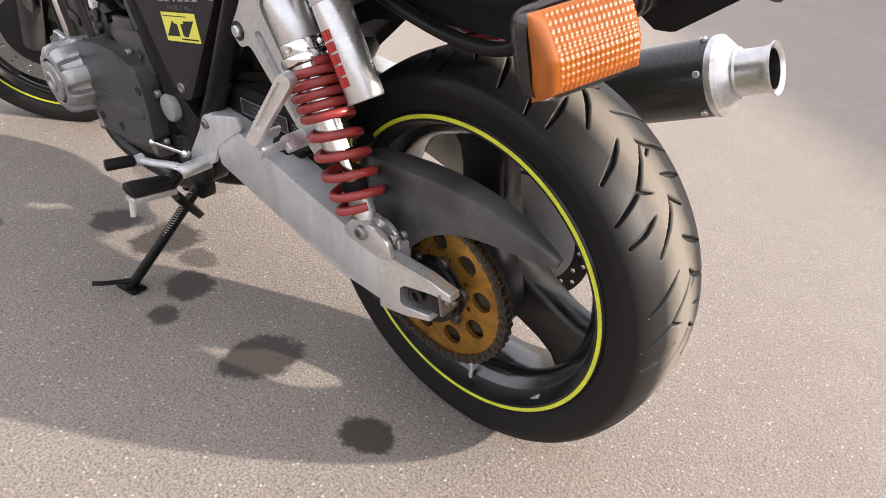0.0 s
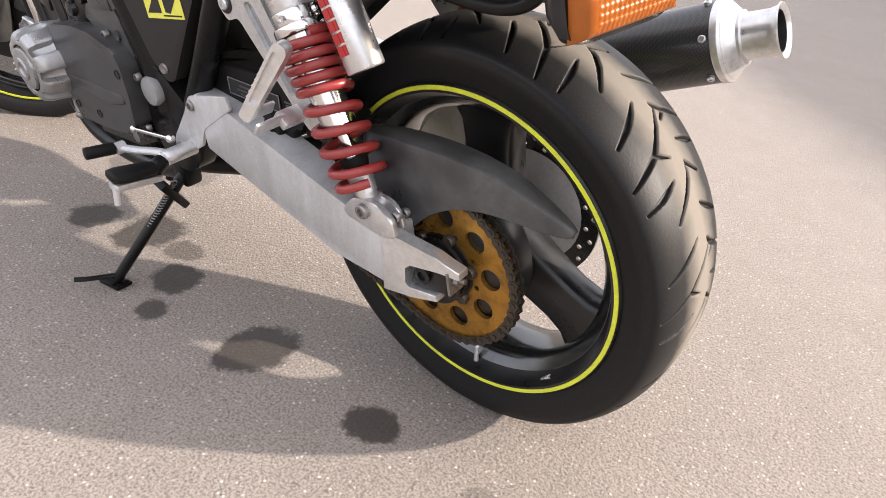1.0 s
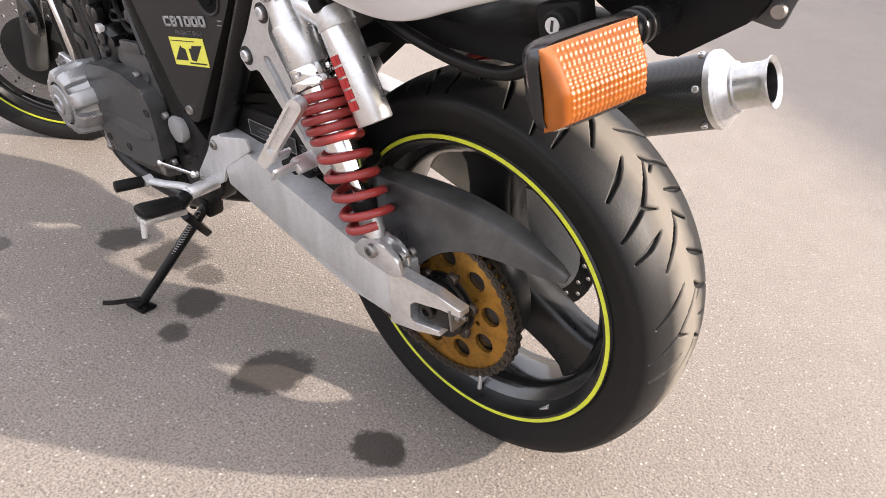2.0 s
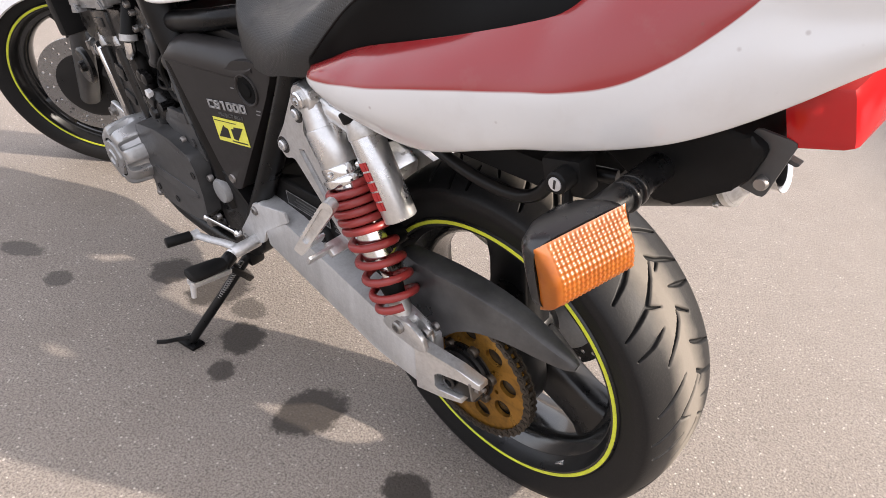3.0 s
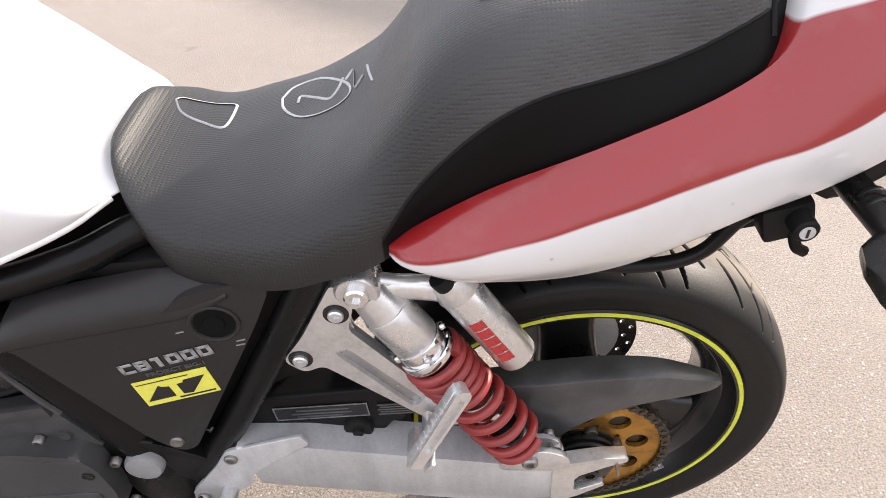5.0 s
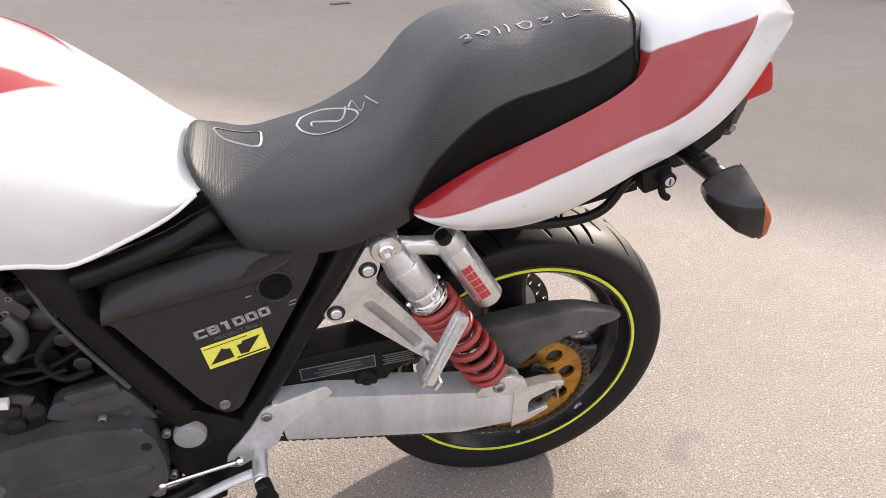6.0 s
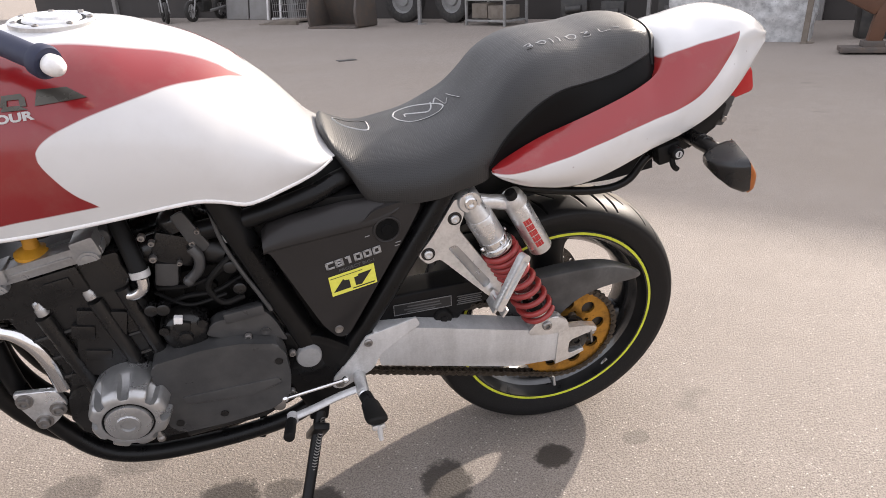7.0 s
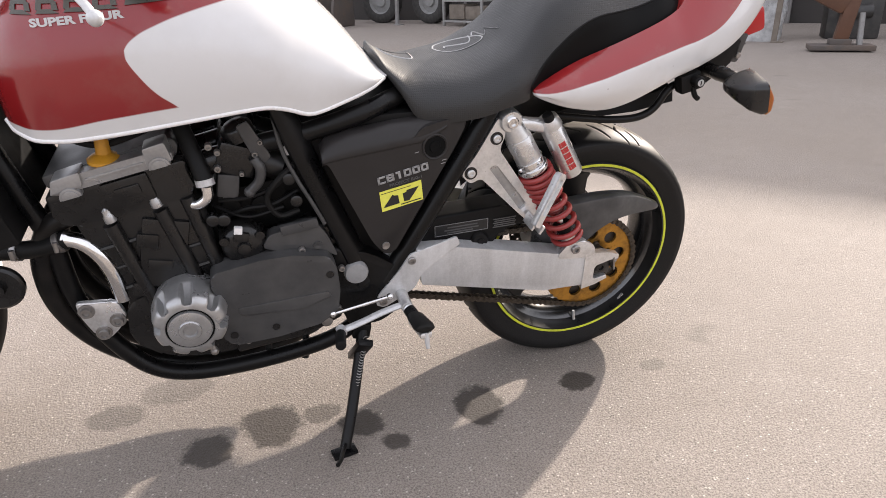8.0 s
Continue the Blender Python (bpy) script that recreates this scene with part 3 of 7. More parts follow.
def tyre_mesh(bm, outer, half, bead_r, bead_y, grooves=True, around=760, across=84):
    """A round-shouldered tyre about the y axis, with its tread cut into it."""
    prof = [(bead_y - 0.006, bead_r - 0.004), (bead_y + 0.002, bead_r), (half * 0.93, bead_r + 0.016), (half, bead_r + 0.036), (half * 0.985, bead_r + 0.047)]
    side = spline([(y, r, 0) for y, r in prof], 3)
    top = []
    n = across // 2
    y_s, r_s = half * 0.985, bead_r + 0.047
    for i in range(1, n + 1):
        a = (1 - i / n) * math.pi / 2
        top.append((y_s * math.sin(a) ** 1.0, r_s + (outer - r_s) * math.cos(a) ** 1.15))
    right = [(p.x, p.y) for p in side] + top
    full = [(-y, r) for y, r in right] + [(y, r) for y, r in reversed(right[:-1])]
    ys, rs = np.array([p[0] for p in full]), np.array([p[1] for p in full])
    ang = np.arange(around) * 2 * np.pi / around
    R = np.repeat(rs[None], around, 0)
    Y = np.repeat(ys[None], around, 0)
    if grooves:
        stretches = 11
        u = (ang / (2 * np.pi) * stretches - 0.347)[:, None] % 1.0
        step = 2 * np.pi * outer / stretches
        depth = np.zeros_like(R)
        for sign in (-1, 1):
            for line in groove_lines():
                for (u0, y0, w0), (u1, y1, w1) in zip(line, line[1:]):
                    for shift in (-1, 0, 1):
                        ax, ay = (u0 + shift + (0.215 if sign > 0 else 0)) * step, sign * y0
                        bx, by = (u1 + shift + (0.215 if sign > 0 else 0)) * step, sign * y1
                        px, py = u * step, Y
                        k = np.clip(((px - ax) * (bx - ax) + (py - ay) * (by - ay)) / ((bx - ax) ** 2 + (by - ay) ** 2), 0, 1)
                        d = np.hypot(px - ax - k * (bx - ax), py - ay - k * (by - ay))
                        w = w0 + (w1 - w0) * k
                        depth = np.maximum(depth, np.clip((w + 0.0009 - d) / 0.0018, 0, 1) * np.clip((Y - 0.014) / 0.003, 0, 1) if sign > 0 else np.clip((w + 0.0009 - d) / 0.0018, 0, 1))
        tread = (R > bead_r + 0.04)
        R = R - 0.0055 * depth * tread
    P = np.stack([R * np.cos(ang)[:, None], Y, R * np.sin(ang)[:, None]], -1)
    m = len(full)
    me = bpy.data.meshes.new("tyre")
    idx = np.arange(around * m).reshape(around, m)
    nxt = np.roll(idx, -1, 0)
    quads = np.stack([idx[:, :-1], idx[:, 1:], nxt[:, 1:], nxt[:, :-1]], -1).reshape(-1, 4)
    me.from_pydata(P.reshape(-1, 3).tolist(), [], quads.tolist())
    bm.from_mesh(me)
    bpy.data.meshes.remove(me)


def wheel(name, at, turn, outer, half, rim_half, disc_side, groove_cut, label):
    """A three-spoke cast wheel about its own y axis, with tyre and tape."""
    bm = B()
    prof = [(-rim_half, 0.247), (-rim_half - 0.003, 0.251), (-rim_half - 0.006, 0.249), (-rim_half - 0.006, 0.238), (-rim_half + 0.004, 0.234), (-rim_half + 0.018, 0.226), (-rim_half * 0.45, 0.206), (0, 0.202)]
    prof = prof + [(-y, r) for y, r in reversed(prof[:-1])]
    prof += [(rim_half - 0.006, 0.246), (rim_half * 0.45, 0.212), (0, 0.208), (-rim_half * 0.45, 0.212), (-rim_half + 0.006, 0.246), prof[0]]
    lathe(bm, (0, 0, 0), (0, 1, 0), prof, seg=120, cap=False)
    w = part(name, bm, MAT["rim"], bike, label)
    w.matrix_basis = pose(*at, *turn)
    bm = B()
    band = [(-rim_half + 0.019, 0.2242), (-rim_half * 0.60, 0.2125), (-rim_half * 0.45, 0.2040), (-rim_half * 0.2, 0.2008), (0, 0.2000)]
    band += [(-y, q) for y, q in reversed(band[:-1])]
    lathe(bm, (0, 0, 0), (0, 1, 0), band + [(y, q + 0.0012) for y, q in reversed(band)] + [band[0]], seg=120, cap=False)
    part("rim_barrel", bm, MAT["barrel"], w, "glossy dark rim barrel")
    bm = B()
    lathe(bm, (0, 0, 0), (0, 1, 0), [(-0.052, 0.0), (-0.052, 0.040), (-0.046, 0.048), (-0.03, 0.055), (0.0, 0.058), (0.03, 0.055), (0.05, 0.05), (0.055, 0.0)], seg=48, cap=False)
    part("hub", bm, MAT["rim"], w)
    for k in range(3):
        a = SPOKE + k * 2 * math.pi / 3
        bm = B()
        rings = []
        for r, wide, thick in ((0.035, 0.050, 0.036), (0.07, 0.046, 0.032), (0.11, 0.042, 0.028), (0.15, 0.041, 0.027), (0.18, 0.045, 0.028), (0.206, 0.062, 0.032)):
            d, s = Vector((math.cos(a), 0, math.sin(a))), Vector((-math.sin(a), 0, math.cos(a)))
            ring = []
            for j in range(16):
                q = 2 * math.pi * j / 16
                c, n_ = math.cos(q), math.sin(q)
                ring.append(d * r + s * wide * math.copysign(abs(c) ** 0.42, c) + Vector((0, 1, 0)) * thick * math.copysign(abs(n_) ** 0.42, n_))
            rings.append(ring)
        ring_faces(bm, rings)
        part("spoke", bm, MAT["rim"], w)
    bm = B()
    tyre_mesh(bm, outer, half, 0.250, rim_half, groove_cut, 1500 if groove_cut else 160, 150 if groove_cut else 30)
    part("tyre", bm, tyre_rubber(name + "_rubber", outer, half, 0.250), w, "black rubber tyre with dusty worn crown", sharp=60)
    for s in (-1, 1):
        bm = B()
        y = s * (rim_half + 0.0062)
        lathe(bm, (0, 0, 0), (0, 1, 0), [(y, 0.2415), (y + s * 0.0010, 0.2422), (y + s * 0.0010, 0.2474), (y, 0.2480)], seg=120, cap=False)
        part("rim_tape", bm, MAT["yellow"], w, "yellow-green rim tape")
    return w


SPOKE = radians(95)
rear = wheel("rear_wheel", AXLE, (0, 0, 0), 0.322, 0.088, 0.074, 1, True, "black three-spoke wheel with yellow rim tape")
front = wheel("front_wheel", (-1.630, -0.018, 0.314), (6.0, 0, 44), 0.312, 0.062, 0.046, -1, False, "black front wheel turned to full lock")


def brake_disc(parent, y, r_out, r_in, holes, mat, carrier):
    bm = B()
    loops = [circle(r_in, 40)]
    for ring, n in holes:
        loops += [circle(0.0042, 8, ring * math.cos(2 * math.pi * (i + 0.5 * (ring % 0.02 > 0.01)) / n), ring * math.sin(2 * math.pi * (i + 0.5 * (ring % 0.02 > 0.01)) / n)) for i in range(n)]
    plate_with_holes(bm, (0, 0, 0), circle(r_out, 72), loops, y, y + 0.005)
    d = part("brake_disc", bm, MAT[mat], parent, "drilled steel brake disc")
    bm = B()
    lathe(bm, (0, y + 0.002, 0), (0, 1, 0), [(-0.004, 0.03), (-0.004, r_in - 0.012), (-0.001, r_in + 0.002), (0.003, r_in + 0.002), (0.004, 0.03)], seg=48)
    part("disc_carrier", bm, MAT[carrier], d)


bm = B()
a = radians(-84.6)
cyl(bm, (0.229 * math.cos(a), -0.061, 0.229 * math.sin(a)), (0.202 * math.cos(a), -0.057, 0.202 * math.sin(a)), 0.0042, r2=0.0034, seg=12)
part("valve", bm, MAT["cast"], rear, "small metal tyre valve")
bm = B()
a = radians(-48)
box(bm, (0.2325 * math.cos(a), -0.062, 0.2325 * math.sin(a)), (0.006, 0.012, 0.020), (0, 42, 0), 0.001)
part("balance_weight", bm, MAT["cast"], rear, "dull grey balance weight")
brake_disc(rear, 0.088, 0.128, 0.098, [(0.107, 18), (0.119, 18)], "dark_disc", "spun")
brake_disc(front, -0.075, 0.155, 0.105, [(0.122, 18), (0.140, 18)], "disc", "rim")

# rear sprocket with its round openings
bm = B()
teeth = 42
outer = []
for i in range(teeth * 4):
    a = 2 * math.pi * i / (teeth * 4)
    r = 0.1185 + (0.0, 0.004, 0.0045, 0.004)[i % 4]
    outer.append((r * math.cos(a), r * math.sin(a)))
loops = [circle(0.040, 36)] + [circle(0.0165, 18, 0.083 * math.cos(a), 0.083 * math.sin(a)) for a in [2 * math.pi * k / 9 + 0.2 for k in range(9)]]
loops += [circle(0.0045, 8, 0.060 * math.cos(a), 0.060 * math.sin(a)) for a in [2 * math.pi * k / 9 + 0.55 for k in range(9)]]
plate_with_holes(bm, (0, 0, 0), outer, loops, -0.126, -0.119)
part("sprocket", bm, MAT["gold"], rear, "gold sprocket with round openings")
bolts("sprocket_nut", MAT["chain"], rear, [((0.052 * math.cos(a), -0.126, 0.052 * math.sin(a)), (0, -1, 0), 0.010, 0.009, False) for a in [2 * math.pi * k / 6 + 0.3 for k in range(6)]])
bm = B()
lathe(bm, (0, 0, 0), (0, 1, 0), [(-0.118, 0.0), (-0.118, 0.085), (-0.114, 0.106), (-0.108, 0.109), (-0.060, 0.107), (-0.048, 0.098), (-0.045, 0.0)], seg=60)
part("cush_drive_hub", bm, MAT["rim"], rear)
bm = B()
lathe(bm, (0, 0, 0), (0, 1, 0), [(-0.157, 0.0), (-0.157, 0.040), (-0.155, 0.044), (-0.151, 0.044), (-0.150, 0.048), (-0.146, 0.049), (-0.145, 0.044), (-0.141, 0.044), (-0.140, 0.050), (-0.135, 0.051), (-0.134, 0.045), (-0.130, 0.045), (-0.129, 0.053), (-0.118, 0.054), (-0.118, 0.0)], seg=36)
part("axle_spacer", bm, MAT["engine"], rear)

# chain: links round the rear sprocket and along both runs to the gearbox
CHAIN_Y, FRONT_SPR = -0.1225, Vector((-0.70, 0, 0.405))
chain = tagged(new("chain"), "oily black drive chain")
chain.parent = bike
bm = B()
for dy in (-0.0085, 0.0065):
    out = [(0.0079 + 0.0078 * math.cos(a), 0.0078 * math.sin(a)) for a in [radians(d) for d in (-80, -45, 0, 45, 80)]] + [(0, 0.0052)] + [(-0.0079 + 0.0078 * math.cos(a), 0.0078 * math.sin(a)) for a in [radians(d) for d in (100, 135, 180, 225, 260)]] + [(0, -0.0052)]
    prism(bm, out, dy, dy + 0.002, 0.0)
for sx in (-1, 1):
    cyl(bm, (sx * 0.0079, -0.0105, 0), (sx * 0.0079, 0.0105, 0), 0.0042, seg=10)
link = part("link", bm, MAT["chain"], chain)
path = []
r1, r2 = 0.1235, 0.040
dv = FRONT_SPR - AXLE
base = math.atan2(dv.z, dv.x)
off = math.acos((r1 - r2) / dv.length)
a_top, a_low = base - off, base + off
c1, c2 = AXLE, FRONT_SPR
pt = lambda c, r, a: Vector((c.x + r * math.cos(a), CHAIN_Y, c.z + r * math.sin(a)))
line = [pt(c1, r1, a_low + (2 * math.pi + a_top - a_low) * k / 60) for k in range(61)]
line += [pt(c2, r2, a_top + (a_low - a_top) * k / 20) for k in range(21)]
line.append(line[0])
dist = [0.0]
for p, q in zip(line, line[1:]):
    dist.append(dist[-1] + (q - p).length)
count = int(dist[-1] / 0.0158)
pitch = dist[-1] / count


def along(s):
    s %= dist[-1]
    i = max(k for k in range(len(dist) - 1) if dist[k] <= s + 1e-9)
    t = (s - dist[i]) / max(dist[i + 1] - dist[i], 1e-9)
    return line[i].lerp(line[i + 1], t)


for k in range(count):
    p, q = along(k * pitch), along((k + 1) * pitch)
    ob = link if k == 0 else new("link", link.data)
    ob.parent = chain
    ob.matrix_basis = pose(*((p + q) / 2), 0, -math.degrees(math.atan2(q.z - p.z, q.x - p.x)), 0) @ Matrix.Diagonal((1, 1.0 if k % 2 else 0.8, 1, 1))

# ---- swingarm ----
for side in (-1, 1):
    bm = B()
    beam = rounded([(-0.465, 0.468), (-0.372, 0.462), (-0.118, 0.404), (-0.042, 0.393), (-0.042, 0.305), (-0.151, 0.308), (-0.452, 0.376)], 0.004, 2)
    prism(bm, beam, side * 0.193, side * 0.140, 0.003)
    prism(bm, rounded([(-0.59, 0.445), (-0.46, 0.462), (-0.40, 0.455), (-0.40, 0.37), (-0.46, 0.382), (-0.60, 0.395)], 0.006, 2), side * 0.146, side * 0.110, 0.004)
    part("swingarm_beam", bm, MAT["alu"], bike, "brushed aluminium swingarm beam with water marks")
    bm = B()
    prism(bm, rounded([(-0.052, 0.398), (-0.030, 0.392), (0.020, 0.378), (0.058, 0.361), (0.059, 0.349), (0.030, 0.353), (-0.012, 0.353), (-0.020, 0.345), (-0.020, 0.318), (-0.012, 0.312), (0.026, 0.311), (0.029, 0.301), (-0.010, 0.296), (-0.052, 0.296)], 0.002, 2), side * 0.182, side * 0.162, 0.0015, shear=-side * 0.27)
    end = part("axle_carrier", bm, MAT["cast"], bike, "cast aluminium axle carrier")
    bm = B()
    box(bm, (0.010, side * 0.160, 0.333), (0.052, 0.024, 0.036), (0, 6, side * -15), 0.003)
    lathe(bm, (0.005, side * 0.175, 0.338), (0, side, 0), [(0, 0.013), (0.004, 0.013), (0.005, 0.007), (0.001, 0.006)], seg=16)
    part("adjuster_block", bm, MAT["engine"], end)
    bm = B()
    cyl(bm, (0.015, side * 0.163, 0.336), (0.062, side * 0.156, 0.344), 0.004, seg=10)
    cyl(bm, (0.047, side * 0.158, 0.3415), (0.054, side * 0.157, 0.343), 0.009, seg=6)
    prism(bm, [(0.040, 0.356), (0.044, 0.357), (0.050, 0.322), (0.046, 0.321)], side * 0.172, side * 0.144, 0.0)
    part("adjuster_bolt", bm, MAT["steel"], end)
    bm = B()
    prism(bm, rounded([(-0.125, 0.402), (-0.103, 0.428), (-0.064, 0.434), (-0.034, 0.419), (-0.026, 0.393), (-0.05, 0.385), (-0.12, 0.392)], 0.008, 3), side * 0.1955, side * 0.186, 0.002)
    prism(bm, rounded([(-0.120, 0.404), (-0.098, 0.430), (-0.060, 0.430), (-0.040, 0.419), (-0.032, 0.393), (-0.115, 0.392)], 0.008, 3), side * 0.172, side * 0.165, 0.002)
    clevis = part("shock_mount", bm, MAT["cast"], bike)
    bolts("mount_bolt", MAT["steel"], clevis, [((-0.083, side * 0.196, 0.415), (0, side, 0), 0.011, 0.008, True), ((-0.046, side * 0.171, 0.410), (0, side, 0), 0.009, 0.008, True)])
bm = B()
cyl(bm, (-0.597, -0.14, 0.42), (-0.597, 0.14, 0.42), 0.035, seg=24)
box(bm, (-0.43, 0, 0.425), (0.09, 0.28, 0.07), (0, 14, 0), 0.012)
part("swingarm_cross_tube", bm, MAT["cast"], bike)
bm = B()
cyl(bm, (0.0, -0.15, 0.322), (0.0, 0.20, 0.322), 0.011, seg=16)
part("axle", bm, MAT["steel"], bike)

# chain guard: a shell with a crisp ridge over the chain's upper run
bm = B()
rings = []
GUARD = [(-0.160, 0.476, 0.400, -0.118), (-0.150, 0.487, 0.385, -0.126), (-0.110, 0.498, 0.352, -0.138), (-0.080, 0.503, 0.346, -0.142), (-0.055, 0.506, 0.362, -0.144), (-0.035, 0.508, 0.386, -0.144), (-0.010, 0.5095, 0.412, -0.144), (0.020, 0.510, 0.432, -0.143), (0.055, 0.508, 0.445, -0.141), (0.095, 0.501, 0.450, -0.136), (0.130, 0.488, 0.450, -0.131), (0.158, 0.474, 0.448, -0.124), (0.176, 0.463, 0.447, -0.117), (0.184, 0.455, 0.449, -0.112)]
for k in range(57):
    x = -0.160 + 0.344 * k / 56
    zt, zl, yo = lerp_table(GUARD, x)
    yi = -0.100
    d = min(0.012, (zt - zl) * 0.4)
    rings.append([(x, yi, zt - d * 0.2), (x, (yo + yi) / 2, zt + 0.001), (x, yo + 0.0055, zt - d * 0.06), (x, yo + 0.0022, zt - d * 0.22), (x, yo + 0.0008, zt - d * 0.6), (x, yo - 0.001, (zt + zl) / 2 - d * 0.3), (x, yo, zl + d * 0.15), (x, yo + 0.0035, zl), (x, yo + 0.0045, zl + d * 0.3), (x, yo + 0.006, zt - d * 1.2), (x, yi, zt - d * 0.55)])
ring_faces(bm, rings)
guard = part("chain_guard", bm, MAT["guard"], bike, "faded grey-black plastic chain guard", sharp=32)
bm = B()
for x, z in ((-0.052, 0.400),):
    bolt(bm, (x, -0.146, z), (0, -1, 0), 0.008, 0.006)
part("guard_bolt", bm, MAT["steel"], guard)

# inner swingarm cover with its warning plate
bm = B()
prism(bm, rounded([(-0.46, 0.520), (-0.25, 0.530), (-0.17, 0.505), (-0.165, 0.478), (-0.255, 0.472), (-0.272, 0.435), (-0.47, 0.455)], 0.012, 3), -0.155, -0.09, 0.008)
inner = part("mud_cover", bm, MAT["black"], bike, "black plastic mud cover with worn warning plates")
bm = B()
box(bm, (-0.352, -0.1565, 0.489), (0.122, 0.001, 0.025), (0, -2, 0), 0)
part("warning_plate", bm, MAT["ink"], inner)
for x, z, w in ((-0.35, 0.494, 0.07), (-0.352, 0.487, 0.08), (-0.355, 0.481, 0.06)):
    bm = B()
    box(bm, (x, -0.1575, z), (w, 0.001, 0.0028), (0, -2, 0), 0)
    part("print_bar", bm, MAT["faint_ink"], inner)
for x, z, w, h in ((-0.352, 0.5020, 0.124, 0.0014), (-0.352, 0.4762, 0.124, 0.0014), (-0.4135, 0.489, 0.0014, 0.026), (-0.2905, 0.489, 0.0014, 0.026)):
    bm = B()
    box(bm, (x, -0.1575, z - (x + 0.352) * -0.035), (w, 0.001, h), (0, -2, 0), 0)
    part("plate_border", bm, MAT["print"], inner)
bm = B()
lathe(bm, (-0.308, -0.145, 0.452), (0, -1, 0), [(0, 0.020), (0.016, 0.020), (0.020, 0.017), (0.020, 0.008), (0.024, 0.007), (0.024, 0.0)], seg=24)
part("bump_rubber", bm, MAT["rubber"], inner)
for k in range(5):
    bm = B()
    box(bm, (-0.25, -0.1575, 0.500 - k * 0.005), (0.055 - 0.006 * (k % 2), 0.001, 0.0026), (0, -2, 0), 0)
    part("print_bar", bm, MAT["faint_ink"], inner)

# ---- shock absorbers ----


def shock(side):
    top, low = Vector((-0.264, side * 0.171, 0.738)), Vector((-0.083, side * 0.180, 0.416))
    d = (low - top).normalized()
    n = (low - top).length
    at = lambda s: top + d * s
    bm = B()
    lathe(bm, (top.x, top.y - side * 0.020, top.z), (0, side, 0), [(0, 0.012), (0, 0.021), (0.003, 0.024), (0.036, 0.024), (0.040, 0.021), (0.040, 0.012)], seg=28)
    cyl(bm, at(0.014), at(0.050), 0.022, 0.027, seg=28)
    cyl(bm, at(0.046), at(0.105), 0.0285, seg=32, bevel=0.003)
    body = part("shock_absorber", bm, MAT["polished"], bike, "aluminium shock absorber with red coil spring and reservoir")
    bm = B()
    cyl(bm, at(0.104), at(0.122), 0.030, seg=32, bevel=0.002)
    cyl(bm, at(0.121), at(0.134), 0.0345, seg=32, bevel=0.003)
    for k in range(4):
        a = k * math.pi / 2 + 0.4
        s, u = basis(d)
        c = at(0.113) + (s * math.cos(a) + u * math.sin(a)) * 0.0305
        bolt(bm, c, s * math.cos(a) + u * math.sin(a), 0.005, 0.004)
    part("adjuster_ring", bm, MAT["chrome"], body, "chrome preload ring")
    bm = B()
    cyl(bm, at(0.12), at(0.255), 0.0235, seg=28)
    cyl(bm, at(0.25), at(0.335), 0.0085, seg=18)
    part("damper_rod", bm, MAT["chrome"], body, "chrome damper tube and rod")
    bm = B()
    cyl(bm, at(0.300), at(0.322), 0.020, 0.016, seg=22)
    part("bump_stop", bm, MAT["rubber"], body)
    bm = B()
    cyl(bm, at(0.325), at(0.350), 0.018, 0.016, seg=22)
    cyl(bm, at(0.348), at(n - 0.008), 0.015, 0.013, seg=18)
    lathe(bm, (low.x, low.y - side * 0.014, low.z), (0, side, 0), [(0, 0.010), (0, 0.017), (0.026, 0.017), (0.026, 0.010)], seg=24)
    part("lower_eye", bm, MAT["cast"], body)
    # coils: close at the top, open below
    s0, u0 = basis(d)
    line, turns = [], 10.0
    steps = int(turns * 28)
    for k in range(steps + 1):
        q = k / steps
        t = turns * q
        if t < 0.6:
            h = t * 0.008
        elif t < 5.0:
            h = 0.0048 + (t - 0.6) * 0.0145
        elif t < 9.4:
            h = 0.0686 + (t - 5.0) * 0.0283
        else:
            h = 0.1931 + (t - 9.4) * 0.010
        r = 0.0330 + 0.0008 * math.sin(t)
        line.append(at(0.137 + h) + (s0 * math.cos(2 * math.pi * t + 1.2) + u0 * math.sin(2 * math.pi * t + 1.2)) * r)
    bm = B()
    tube(bm, line, 0.0064, seg=10, smooth=False)
    part("coil_spring", bm, MAT["spring"], body, "red painted coil spring")
    # reservoir behind the body, joined by a cast arm
    r_top, r_low = Vector((-0.172, side * 0.160, 0.728)), Vector((-0.098, side * 0.162, 0.597))
    bm = B()
    cyl(bm, r_top + (r_low - r_top) * 0.14, r_low, 0.0245, seg=36, bevel=0.003)
    res = part("reservoir", bm, MAT["polished"], body, "satin aluminium gas reservoir with red marking")
    bm = B()
    cyl(bm, r_top - (r_low - r_top) * 0.02, r_top + (r_low - r_top) * 0.16, 0.0220, 0.026, seg=30, bevel=0.003)
    tube(bm, [(-0.255, side * 0.167, 0.722), (-0.225, side * 0.165, 0.722), (-0.195, side * 0.163, 0.716), (-0.165, side * 0.162, 0.708)], 0.012, seg=12, flat=1.3)
    tube(bm, [(-0.255, side * 0.167, 0.738), (-0.225, side * 0.165, 0.729), (-0.195, side * 0.163, 0.724), (-0.172, side * 0.162, 0.722)], 0.009, seg=10)
    part("reservoir_arm", bm, MAT["cast"], res)
    bm = B()
    k = r_top + Vector((-0.001, side * 0.014, 0.001))
    cyl(bm, k, k + Vector((-0.008, side * 0.002, 0.014)), 0.0115, seg=16, bevel=0.002)
    part("damping_knob", bm, MAT["black"], res)
    rd = (r_low - r_top).normalized()
    mid = (r_top + r_low) / 2
    across = rd.cross(Vector((0, side, 0))).normalized()
